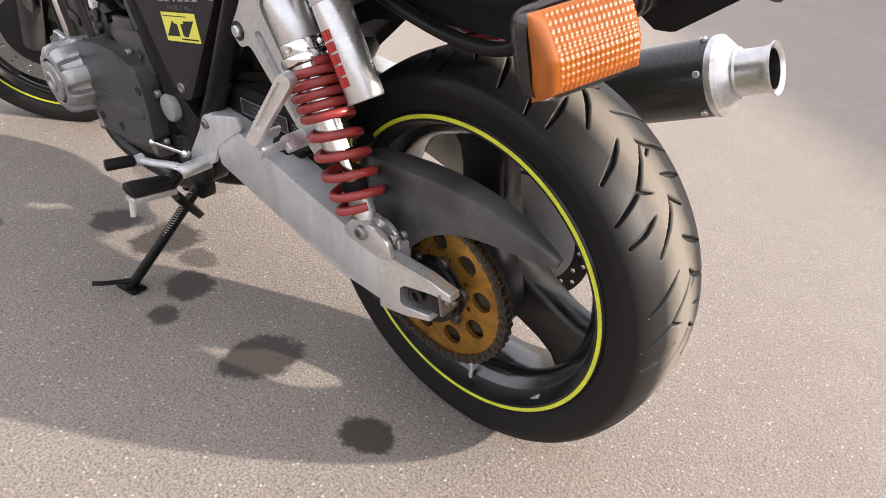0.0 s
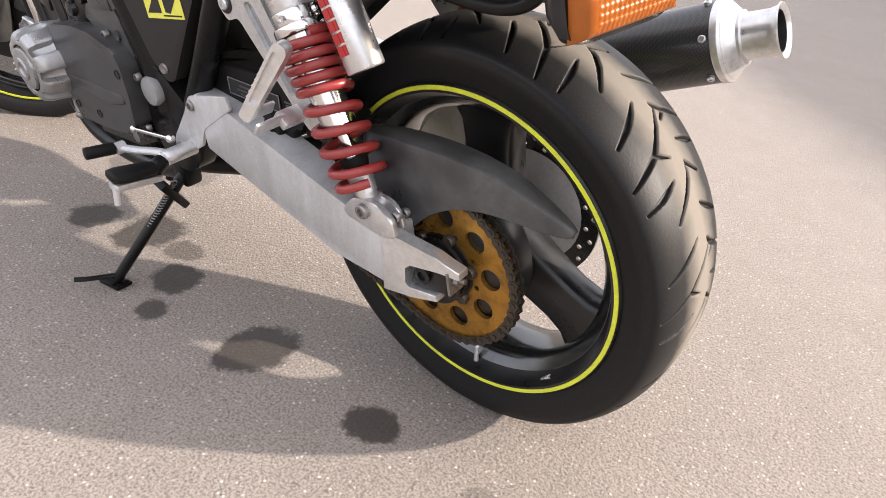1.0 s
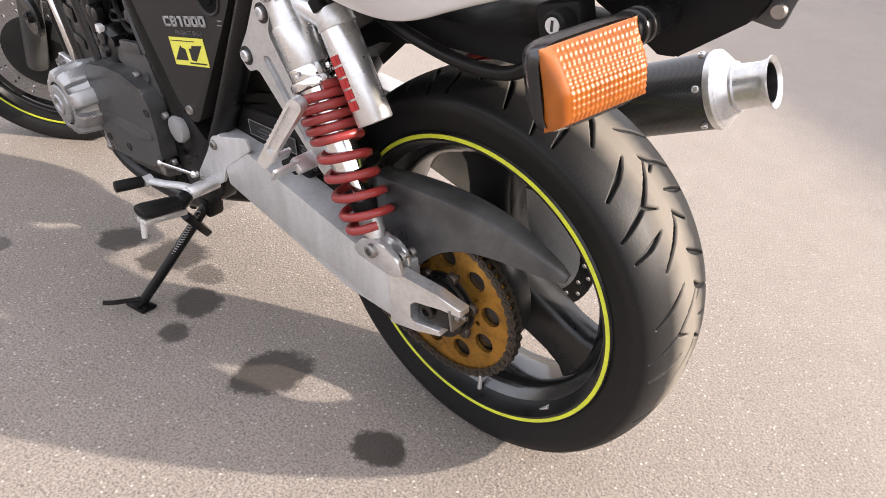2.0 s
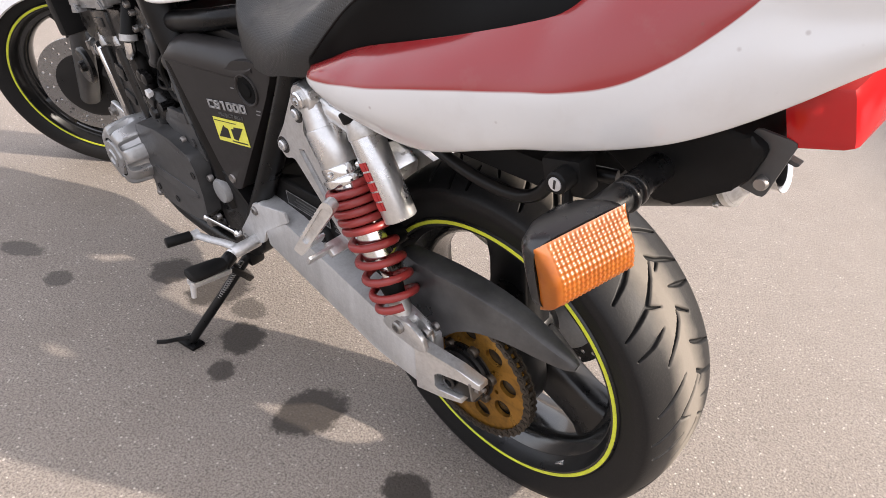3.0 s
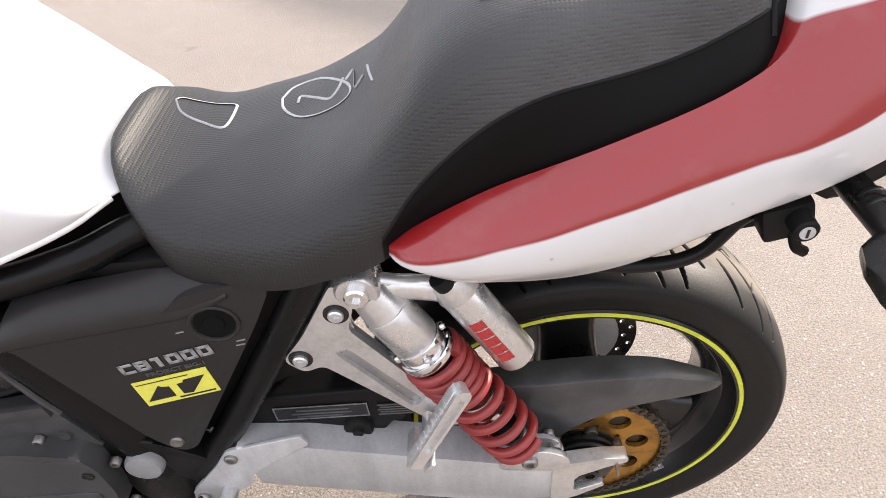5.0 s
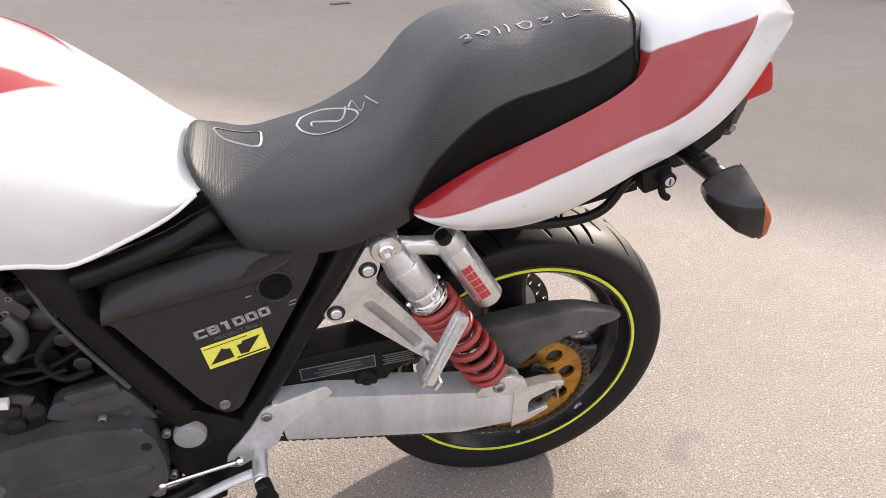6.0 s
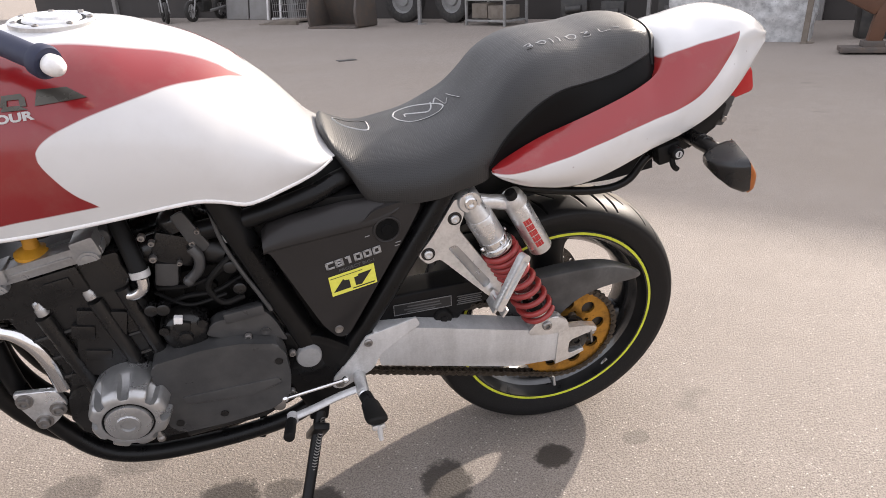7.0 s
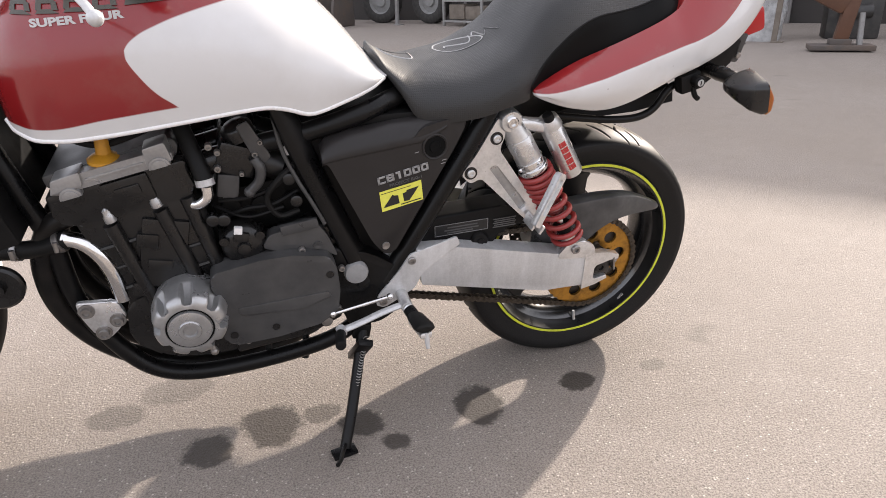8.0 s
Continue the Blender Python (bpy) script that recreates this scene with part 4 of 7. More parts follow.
    for j in range(5):
        c = mid + rd * (-0.022 + j * 0.0150 + 0.008)
        for dx, w_, h_ in ((-0.0058, 0.0048, 0.0122), (0.0, 0.0060, 0.0122), (0.0058, 0.0048, 0.0122)):
            p = c + across * dx
            ny = math.sqrt(max(0.0247 ** 2 - dx ** 2, 0))
            bm = B()
            m = Matrix((across.to_4d(), Vector((0, side, 0)).to_4d(), rd.to_4d(), (0, 0, 0, 1))).transposed()
            m.translation = p + Vector((0, side * ny, 0))
            m[3] = (0, 0, 0, 1)
            bmesh.ops.create_cube(bm, size=1, matrix=m @ Matrix.Diagonal((w_, 0.0012, h_, 1)))
            part("marking_bar", bm, MAT["red_ink"], res)
    bm = B()
    bolt(bm, (top.x, top.y + side * 0.020, top.z), (0, side, 0), 0.013, 0.008)
    part("top_bolt", bm, MAT["chrome"], body)


for side in (-1, 1):
    shock(side)

# ---- passenger footrest hanger ----


def hanger(side):
    bm = B()
    out = rounded([(-0.290, 0.748), (-0.272, 0.712), (-0.284, 0.677), (-0.183, 0.530), (-0.164, 0.500), (-0.172, 0.486), (-0.194, 0.489), (-0.222, 0.514), (-0.322, 0.617), (-0.345, 0.606), (-0.366, 0.628), (-0.336, 0.668)], 0.010, 4)
    prism(bm, out, side * 0.1745, side * 0.168, 0.002)
    pocket = rounded([(-0.306, 0.639), (-0.289, 0.645), (-0.211, 0.543), (-0.226, 0.529)], 0.0085, 5)
    plate_with_holes(bm, (0, 0, 0), out, [pocket], side * 0.174, side * 0.183)
    h = part("footrest_hanger", bm, MAT["cast"], bike, "cast aluminium footrest hanger with folded footrest")
    # greyer sheet on the pocket's floor, its shade given as colour
    bm = B()
    prism(bm, pocket, side * 0.1765, side * 0.1740, 0.0005)
    part("pocket_floor", bm, MAT["generator"], h, "pocket floor of the hanger, greyed for its shade")
    for x, z in ((-0.292, 0.703), (-0.345, 0.631)):
        bm = B()
        bolt(bm, (x, side * 0.1835, z), (0, side, 0), 0.0088, 0.006)
        b_ = part("hanger_bolt", bm, MAT["cast"], h, "steel socket bolt")
        # dark ring round the bolt head, slightly proud of the plate
        bm = B()
        lathe(bm, (x, side * 0.183, z), (0, side, 0), [(0, 0.0142), (0.0014, 0.0138), (0.0014, 0.0086), (0, 0.0086)], seg=24)
        part("bolt_recess", bm, MAT["engine"], b_)
    bm = B()
    box(bm, (-0.204, side * 0.206, 0.516), (0.024, 0.036, 0.014), (0, 40, 0), 0.003)
    for dx in (-0.016, 0.016):
        box(bm, (-0.216 + dx * 0.6, side * 0.238, 0.522 - dx * 0.38), (0.006, 0.046, 0.020), (0, 32, 0), 0.002)
    part("footrest_clevis", bm, MAT["cast"], h)
    # the folded rest: a flat bar with a rim round its sunken face
    a, b = Vector((-0.224, side * 0.259, 0.528)), Vector((-0.162, side * 0.233, 0.630))
    up = (b - a).normalized()
    face = Vector((0, side, 0)) - up * up.y * side
    face = (face + Vector((0.35, 0, 0))).normalized()
    face = (face - up * face.dot(up)).normalized()
    across = up.cross(face).normalized()
    m = Matrix.Translation((a + b) / 2) @ Matrix((across, face, up)).transposed().to_4x4()
    n = (b - a).length / 2
    outline = rounded([(-0.0085, -n), (0.0085, -n), (0.0105, n - 0.004), (0.006, n + 0.003), (-0.006, n + 0.003), (-0.0105, n - 0.004)], 0.005, 3)
    hollow = rounded([(-0.0048, -n + 0.028), (0.0048, -n + 0.028), (0.0065, n - 0.010), (-0.0065, n - 0.010)], 0.004, 3)
    bm = B()
    prism(bm, outline, -0.009, 0.004, 0.002)
    plate_with_holes(bm, (0, 0, 0), outline, [hollow], 0.0035, 0.0085)
    bmesh.ops.transform(bm, matrix=m, verts=bm.verts)
    peg = part("passenger_footrest", bm, MAT["cast"], h, "folded aluminium footrest")
    for k in range(8):
        bm = B()
        box(bm, (0, 0, 0), (0.003, 0.008, 0.003), (0, 0, 0), 0.0008)
        bmesh.ops.transform(bm, matrix=m @ Matrix.Translation((0.0105 if across.x < 0 else -0.0105, 0, -n + 0.030 + 0.0095 * k)), verts=bm.verts)
        part("tread_rib", bm, MAT["cast"], peg)


hanger(-1)
hanger(1)

# ---- frame ----
frame_thing = part("frame", (lambda b: (prism(b, rounded([(-0.645, 0.500), (-0.560, 0.470), (-0.520, 0.440), (-0.470, 0.405), (-0.505, 0.318), (-0.545, 0.292), (-0.615, 0.285), (-0.640, 0.36)], 0.015, 3), -0.186, -0.150, 0.008), b)[1])(B()), MAT["frame"], bike, "black enamelled steel frame")
for side in (-1, 1):
    y = side * 0.168
    for name, pts, r, flat in (
        ("frame_tube", [(-0.735, y * 0.9, 0.86), (-0.712, y, 0.785), (-0.655, y, 0.625), (-0.600, y, 0.480), (-0.575, y, 0.40)], 0.030, 0.62),
        ("frame_tube", [(-0.300, y, 0.770), (-0.345, y, 0.690), (-0.440, y, 0.530), (-0.530, y, 0.390)], 0.0225, 0.85),
        ("seat_rail", [(-0.76, y * 0.90, 0.725), (-0.67, y * 0.95, 0.744), (-0.56, y * 0.90, 0.770), (-0.50, y * 0.72, 0.782), (-0.44, y * 0.6, 0.785), (-0.2, y * 0.6, 0.790), (0.0, y * 0.65, 0.790), (0.18, y * 0.5, 0.83)], 0.019, 1.0),
        ("lower_rail", [(-1.16, y * 0.75, 0.56), (-1.15, y * 0.75, 0.42), (-1.105, y * 0.8, 0.315), (-1.04, y * 0.85, 0.235), (-0.95, y * 0.88, 0.206), (-0.80, y * 0.9, 0.212), (-0.66, y * 0.95, 0.245), (-0.58, y, 0.30)], 0.0185, 1.0),
        ("down_tube", [(-1.27, y * 0.3, 0.95), (-1.22, y * 0.6, 0.75), (-1.16, y * 0.75, 0.56)], 0.019, 1.0),
    ):
        bm = B()
        tube(bm, pts, r, seg=14, flat=flat)
        part(name, bm, MAT["frame"], frame_thing)
bm = B()
prism(bm, rounded([(-0.645, 0.500), (-0.560, 0.470), (-0.520, 0.440), (-0.470, 0.405), (-0.505, 0.318), (-0.545, 0.292), (-0.615, 0.285), (-0.640, 0.36)], 0.015, 3), 0.186, 0.150, 0.008)
part("pivot_plate", bm, MAT["frame"], frame_thing)
bm = B()
lathe(bm, (-0.597, -0.186, 0.434), (0, -1, 0), [(0, 0.026), (0.008, 0.026), (0.013, 0.0235), (0.0145, 0.018), (0.0148, 0.0)], seg=36)
part("pivot_cap", bm, MAT["cap"], frame_thing, "grey plastic pivot cap")

# ---- rear-set plate, rider footrest, gear lever ----
bm = B()
prism(bm, rounded([(-0.480, 0.460), (-0.374, 0.490), (-0.366, 0.470), (-0.452, 0.410), (-0.468, 0.374), (-0.500, 0.354), (-0.538, 0.333), (-0.557, 0.340), (-0.552, 0.364), (-0.503, 0.424)], 0.006, 3), -0.194, -0.188, 0.0012)
rearset = part("footrest_plate", bm, MAT["alu"], bike, "aluminium footrest plate with gear lever")
bolts("plate_bolt", MAT["steel"], rearset, [((x, -0.194, z), (0, -1, 0), 0.009, 0.005, True) for x, z in ((-0.476, 0.445), (-0.541, 0.349))])
bm = B()
cyl(bm, (-0.500, -0.190, 0.362), (-0.500, -0.250, 0.362), 0.013, seg=24, bevel=0.003)
cyl(bm, (-0.500, -0.248, 0.362), (-0.496, -0.256, 0.359), 0.0125, seg=16)
boss = part("footrest_boss", bm, MAT["cast"], rearset)
bm = B()
cyl(bm, (-0.498, -0.252, 0.361), (-0.490, -0.278, 0.354), 0.0135, seg=16, bevel=0.003)
part("footrest_pivot", bm, MAT["frame"], boss)
bm = B()
a, b = Vector((-0.492, -0.270, 0.358)), Vector((-0.486, -0.348, 0.375))
rings = []
for q, w, t in ((0, 0.012, 0.010), (0.15, 0.018, 0.012), (0.8, 0.022, 0.012), (0.95, 0.020, 0.010), (1, 0.012, 0.006)):
    c = a.lerp(b, q)
    rings.append([c + Vector((w * math.cos(v), 0, t * math.sin(v))) for v in [2 * math.pi * j / 16 for j in range(16)]])
ring_faces(bm, rings)
peg = part("footrest", bm, MAT["rubber"], rearset, "black rubber rider footrest")
bm = B()
box(bm, (-0.488, -0.308, 0.350), (0.026, 0.082, 0.012), (-12, 0, 5), 0.004)
part("footrest_core", bm, MAT["cast"], peg)
bm = B()
cyl(bm, (-0.484, -0.342, 0.362), (-0.482, -0.350, 0.328), 0.0065, r2=0.0045, seg=12)
part("feeler_pin", bm, MAT["alu"], peg)
bm = B()
tube(bm, [(-0.500, -0.232, 0.362), (-0.55, -0.236, 0.352), (-0.60, -0.244, 0.340), (-0.645, -0.252, 0.332)], 0.009, seg=12, flat=0.7)
cyl(bm, (-0.645, -0.245, 0.333), (-0.645, -0.262, 0.333), 0.011, seg=16)
lever = part("gear_lever", bm, MAT["alu"], rearset, "aluminium gear lever")
bm = B()
cyl(bm, (-0.648, -0.262, 0.334), (-0.655, -0.312, 0.340), 0.011, seg=16, bevel=0.002)
part("gear_lever_rubber", bm, MAT["rubber"], lever)
bm = B()
cyl(bm, (-0.530, -0.215, 0.375), (-0.655, -0.215, 0.352), 0.0042, seg=10)
ball(bm, (-0.530, -0.215, 0.375), 0.008)
ball(bm, (-0.655, -0.215, 0.352), 0.008)
part("shift_rod", bm, MAT["chrome"], lever, "chrome shift rod")

# ---- side stand ----
bm = B()
box(bm, (-0.590, -0.168, 0.268), (0.042, 0.036, 0.042), (0, 10, 0), 0.008)
tube(bm, [(-0.588, -0.178, 0.268), (-0.612, -0.228, 0.200), (-0.640, -0.285, 0.124), (-0.664, -0.326, 0.066)], 0.0125, seg=12, flat=0.8)
box(bm, (-0.600, -0.205, 0.235), (0.034, 0.016, 0.09), (32, 16, 0), 0.004)
stand = part("side_stand", bm, MAT["frame"], bike, "black side stand, folded out")
bm = B()
box(bm, (-0.667, -0.330, 0.0585), (0.055, 0.034, 0.008), (-9.2, 0, 10), 0.003)
part("stand_foot", bm, MAT["frame"], stand)
bm = B()
tube(bm, [(-0.662, -0.326, 0.076), (-0.672, -0.350, 0.080), (-0.680, -0.375, 0.086), (-0.690, -0.392, 0.090)], 0.005, seg=8)
part("stand_tang", bm, MAT["frame"], stand)
bm = B()
line = [Vector((-0.585, -0.200, 0.262)).lerp(Vector((-0.626, -0.262, 0.160)), k / 140) + Vector((0.0055 * math.cos(k * 0.9), 0.0055 * math.sin(k * 0.9), 0)) for k in range(141)]
tube(bm, line, 0.0014, seg=6, smooth=False)
part("stand_spring", bm, MAT["steel"], stand)

# ---- side cover ----
bm = B()
out = rounded([(-0.655, 0.700), (-0.640, 0.703), (-0.475, 0.716), (-0.452, 0.742), (-0.40, 0.752), (-0.352, 0.748), (-0.382, 0.690), (-0.512, 0.474), (-0.533, 0.470), (-0.560, 0.505), (-0.640, 0.690)], 0.018, 4)
prism(bm, out, -0.192, -0.140, 0.010)
sidecover = part("side_cover", bm, MAT["cover"], bike, "charcoal side cover with silver lettering and yellow sticker")
bm = B()
prism(bm, rounded([(-0.70, 0.76), (-0.32, 0.765), (-0.37, 0.66), (-0.50, 0.45), (-0.60, 0.44), (-0.66, 0.60)], 0.015, 3), -0.150, 0.150, 0.008)
part("battery_box", bm, MAT["black"], bike, "black battery box behind the side cover")
bm = B()
rings = []
for x, z0, z1, f in ((-0.652, 0.694, 0.716, 0.3), (-0.640, 0.696, 0.730, 0.7), (-0.60, 0.700, 0.740, 1), (-0.50, 0.708, 0.749, 1), (-0.455, 0.712, 0.752, 1), (-0.43, 0.720, 0.753, 0.9), (-0.40, 0.735, 0.754, 0.5)):
    rings.append([(x, -0.186, z0 - 0.006), (x, -0.1935, z0), (x, -0.1945, z0 + 0.005), (x, -0.190, z0 + (z1 - z0) * 0.45), (x, -0.181, z0 + (z1 - z0) * 0.8), (x, -0.168, z1), (x, -0.150, z1 + 0.002), (x, -0.150, z0)])
ring_faces(bm, rings)
part("upper_step", bm, MAT["cover"], sidecover, sharp=45)
bm = B()
lathe(bm, (-0.424, -0.1905, 0.699), (0, -1, 0), [(0.0, 0.028), (0.0035, 0.0275), (0.0045, 0.0255), (0.0035, 0.0235), (0.0008, 0.0225), (0.0008, 0.0)], seg=40)
ring_ = part("lock_surround", bm, MAT["cover"], sidecover)
bm = B()
lathe(bm, (-0.424, -0.1915, 0.699), (0, -1, 0), [(0.0, 0.0222), (0.0008, 0.0222), (0.0008, 0.012), (0.003, 0.011), (0.003, 0.0)], seg=32)
part("lock_well", bm, MAT["groove"], ring_)
bm = B()
lathe(bm, (-0.532, -0.192, 0.492), (0, -1, 0), [(0, 0.009), (0.003, 0.008), (0.003, 0.004), (0.001, 0.0)], seg=18)
part("cover_screw", bm, MAT["steel"], sidecover)
for x, z, w_ in ((-0.463, 0.692, 0.009), (-0.404, 0.668, 0.010), (-0.406, 0.661, 0.010)):
    bm = B()
    box(bm, (x, -0.1924, z), (w_, 0.0012, 0.0014), (0, -8, 0), 0)
    part("cast_mark", bm, MAT["silver_ink"], sidecover)


def glyph_strokes(ch):
    """Heavy squared strokes of a character in a cell one wide and one high: (u0, v0, u1, v1)."""
    a, b = 0.30, 0.26
    top, low, left, right, mid = (0, 1 - b, 1, 1), (0, 0, 1, b), (0, 0, a, 1), (1 - a, 0, 1, 1), (0, 0.40, 1, 0.62)
    return {"C": [top, low, left], "B": [top, low, left, right, mid], "1": [(0.40, 0, 0.74, 1), (0.12, 1 - b, 0.5, 1)], "0": [top, low, left, right]}[ch]


bm = B()
step_u, wide, tall = 0.0185, 0.0165, 0.0165
for k, ch in enumerate("CB1000"):
    for u0, v0, u1, v1 in glyph_strokes(ch):
        box(bm, ((k - 2.5) * step_u + ((u0 + u1) / 2 - 0.5) * wide, 0, ((v0 + v1) / 2 - 0.5) * tall), ((u1 - u0) * wide, 0.0016, (v1 - v0) * tall), (0, 0, 0), 0.0006, 1)
bmesh.ops.transform(bm, matrix=pose(-0.492, -0.1932, 0.651, 0, -10, 0), verts=bm.verts)
part("model_lettering", bm, MAT["silver_ink"], sidecover, "silver model lettering")
part("small_lettering", text_mesh("PROJECT BIG-1", 0.0125, on_side(-0.486, -0.1928, 0.634, 9) @ Matrix.Diagonal((0.86, 0.70, 1, 1)), 0.0005, 0.0002), MAT["faint_ink"], sidecover, "small grey lettering")
# yellow sticker with its black arrows
ROLLS = 9.0


def sticker_at(u, v):
    """A place on the sticker, u along and v up, in metres from its middle."""
    c, s = math.cos(radians(ROLLS)), math.sin(radians(ROLLS))
    return (-0.496 + u * c - v * s, 0.602 + u * s + v * c)


def flat_shape(points, y, thick):
    b = B()
    prism(b, [sticker_at(u, v) for u, v in points], y, y - thick, 0)
    return b


part("sticker", flat_shape([(-0.046, -0.0225), (0.044, -0.0225), (0.046, 0.0225), (-0.044, 0.0225)], -0.1925, 0.0008), MAT["sticker"], sidecover, "yellow warning sticker with black arrows")
for shape in ([(-0.0414, -0.0144), (-0.007, -0.0140), (-0.007, 0.0045), (-0.0153, 0.0063), (-0.018, 0.0097)], [(0.003, 0.0054), (0.0108, 0.0063), (0.0126, 0.0101), (0.0392, 0.0112), (0.0144, -0.0145), (0.003, -0.0130)], [(-0.041, 0.0165), (0.022, 0.0165), (0.022, 0.0176), (-0.041, 0.0176)], [(-0.004, -0.0190), (0.040, -0.0190), (0.040, -0.0168), (-0.004, -0.0168)]):
    part("sticker_print", flat_shape(shape, -0.1934, 0.0005), MAT["ink"], sidecover)

# the cover's face runs a little inwards to the rear
turned = Matrix(((1, 0, 0, 0), (0.10, 1, 0, 0.050), (0, 0, 1, 0), (0, 0, 0, 1)))
for ob in [sidecover] + list(sidecover.children_recursive):
    ob.data.transform(turned)

# ---- engine ----
bm = B()
case = rounded([(-1.055, 0.420), (-0.98, 0.445), (-0.87, 0.465), (-0.790, 0.520), (-0.66, 0.555), (-0.632, 0.520), (-0.618, 0.410), (-0.655, 0.325), (-0.760, 0.290), (-0.88, 0.262), (-1.00, 0.272), (-1.065, 0.330)], 0.02, 3)
prism(bm, case, -0.168, 0.168, 0.010)
engine = part("engine", bm, MAT["engine"], bike, "black four-cylinder engine with silver covers and oily dirt")
bm = B()
cyl_out = rounded([(-1.108, 0.615), (-0.895, 0.660), (-0.850, 0.450), (-1.045, 0.400)], 0.012, 3)
prism(bm, cyl_out, -0.165, 0.165, 0.008)
box(bm, (-0.965, -0.166, 0.525), (0.085, 0.016, 0.150), (0, 13, 0), 0.006)
part("cylinder_block", bm, MAT["engine"], engine)
for x0, z0, x1, z1 in ((-1.045, 0.600, -1.000, 0.415), (-0.955, 0.620, -0.905, 0.430), (-0.905, 0.640, -0.862, 0.450)):
    bm = B()
    cyl(bm, (x0, -0.168, z0), (x1, -0.168, z1), 0.014, seg=18)
    part("stud_column", bm, MAT["engine"], engine)
bm = B()
prism(bm, rounded([(-1.140, 0.668), (-0.895, 0.716), (-0.886, 0.652), (-0.905, 0.640), (-1.100, 0.602), (-1.132, 0.618)], 0.010, 3), -0.172, 0.172, 0.008)
box(bm, (-1.00, -0.172, 0.665), (0.085, 0.014, 0.055), (0, -12, 0), 0.008)
box(bm, (-1.00, -0.180, 0.668), (0.045, 0.006, 0.020), (0, -12, 0), 0.004)
part("cylinder_head", bm, MAT["engine"], engine)
for x, z in ((-1.042, 0.606), (-0.958, 0.627)):
    bm = B()
    lathe(bm, (x, -0.168, z), (-0.23, 0, 0.97), [(0, 0.011), (0.012, 0.011), (0.016, 0.009), (0.026, 0.008), (0.030, 0.004)], seg=10)
    part("dome_nut", bm, MAT["generator"], engine)
# silver head cover: a bar between two end blocks, with half-round camshaft plugs
bm = B()
prism(bm, rounded([(-1.126, 0.674), (-1.108, 0.674), (-1.067, 0.684), (-0.959, 0.707), (-0.913, 0.721), (-0.915, 0.736), (-0.963, 0.735), (-1.065, 0.713), (-1.118, 0.701)], 0.003, 2), -0.182, 0.182, 0.003)
hc = part("head_cover", bm, MAT["headcover"], engine, "silver cylinder head cover")
bm = B()
prism(bm, rounded([(-1.141, 0.698), (-1.06, 0.716), (-0.995, 0.733), (-0.92, 0.753), (-0.904, 0.742), (-0.91, 0.714), (-1.135, 0.672)], 0.008, 3), -0.150, 0.150, 0.006)
part("head_cover_top", bm, MAT["casing"], hc)
for pts in ([(-1.123, 0.677), (-1.069, 0.689), (-1.069, 0.717), (-1.118, 0.704)], [(-0.959, 0.711), (-0.914, 0.722), (-0.923, 0.758), (-0.962, 0.748)]):
    bm = B()
    prism(bm, rounded(pts, 0.004, 2), -0.189, -0.140, 0.003)
    part("cover_block", bm, MAT["headcover"], hc)
for x, z in ((-1.091, 0.670), (-0.937, 0.712)):
    for r, y in ((0.019, -0.1915), (0.0145, -0.1935)):
        bm = B()
        prism(bm, [(x + r * math.cos(radians(a)), z + r * math.sin(radians(a))) for a in range(12, 193, 12)], y, -0.170, 0.001)
        part("camshaft_plug", bm, MAT["headcover"], hc)
bm = B()
prism(bm, rounded([(-1.064, 0.696), (-0.964, 0.718), (-0.964, 0.723), (-1.064, 0.701)], 0.002, 2), -0.1845, -0.18, 0.001)
part("cover_ridge", bm, MAT["headcover"], hc)
bm = B()
lathe(bm, (-1.030, -0.15, 0.718), (0.03, 0, 1), [(0, 0.030), (0.006, 0.030), (0.012, 0.022), (0.016, 0.013), (0.055, 0.011), (0.060, 0.006)], seg=20)
part("plug_cap", bm, MAT["orange"], engine, "ochre plug cap")
# ledges and ribs of the cylinder block
for x0, z0, x1, z1, r in ((-1.085, 0.545, -0.885, 0.588, 0.006), (-1.070, 0.500, -0.875, 0.540, 0.005), (-1.055, 0.455, -0.865, 0.495, 0.006)):
    bm = B()
    cyl(bm, (x0, -0.164, z0), (x1, -0.164, z1), r, seg=8)
    part("block_rib", bm, MAT["engine"], engine)
for x, z, w, h in ((-0.988, 0.560, 0.040, 0.030), (-0.975, 0.505, 0.046, 0.022), (-1.02, 0.455, 0.03, 0.03)):
    bm = B()
    box(bm, (x, -0.172, z), (w, 0.014, h), (0, 13, 0), 0.005)
    part("block_boss", bm, MAT["engine"], engine)
for x, z in ((-0.885, 0.452), (-0.835, 0.305), (-0.73, 0.322), (-0.640, 0.352), (-0.628, 0.452), (-0.705, 0.508)):
    bolts("case_bolt", MAT["steel"], engine, [((x, -0.196, z), (0, -1, 0), 0.007, 0.006, True)])
bm = B()
prism(bm, rounded([(-0.86, 0.300), (-0.64, 0.345), (-0.63, 0.325), (-0.70, 0.292), (-0.86, 0.270)], 0.008, 3), -0.190, -0.150, 0.006)
part("sump_flange", bm, MAT["engine"], engine)
bm = B()
prism(bm, rounded([(-0.845, 0.405), (-0.66, 0.415), (-0.655, 0.400), (-0.72, 0.382), (-0.84, 0.385)], 0.006, 3), -0.2205, -0.215, 0.002)
part("cover_step", bm, MAT["casing"], engine)
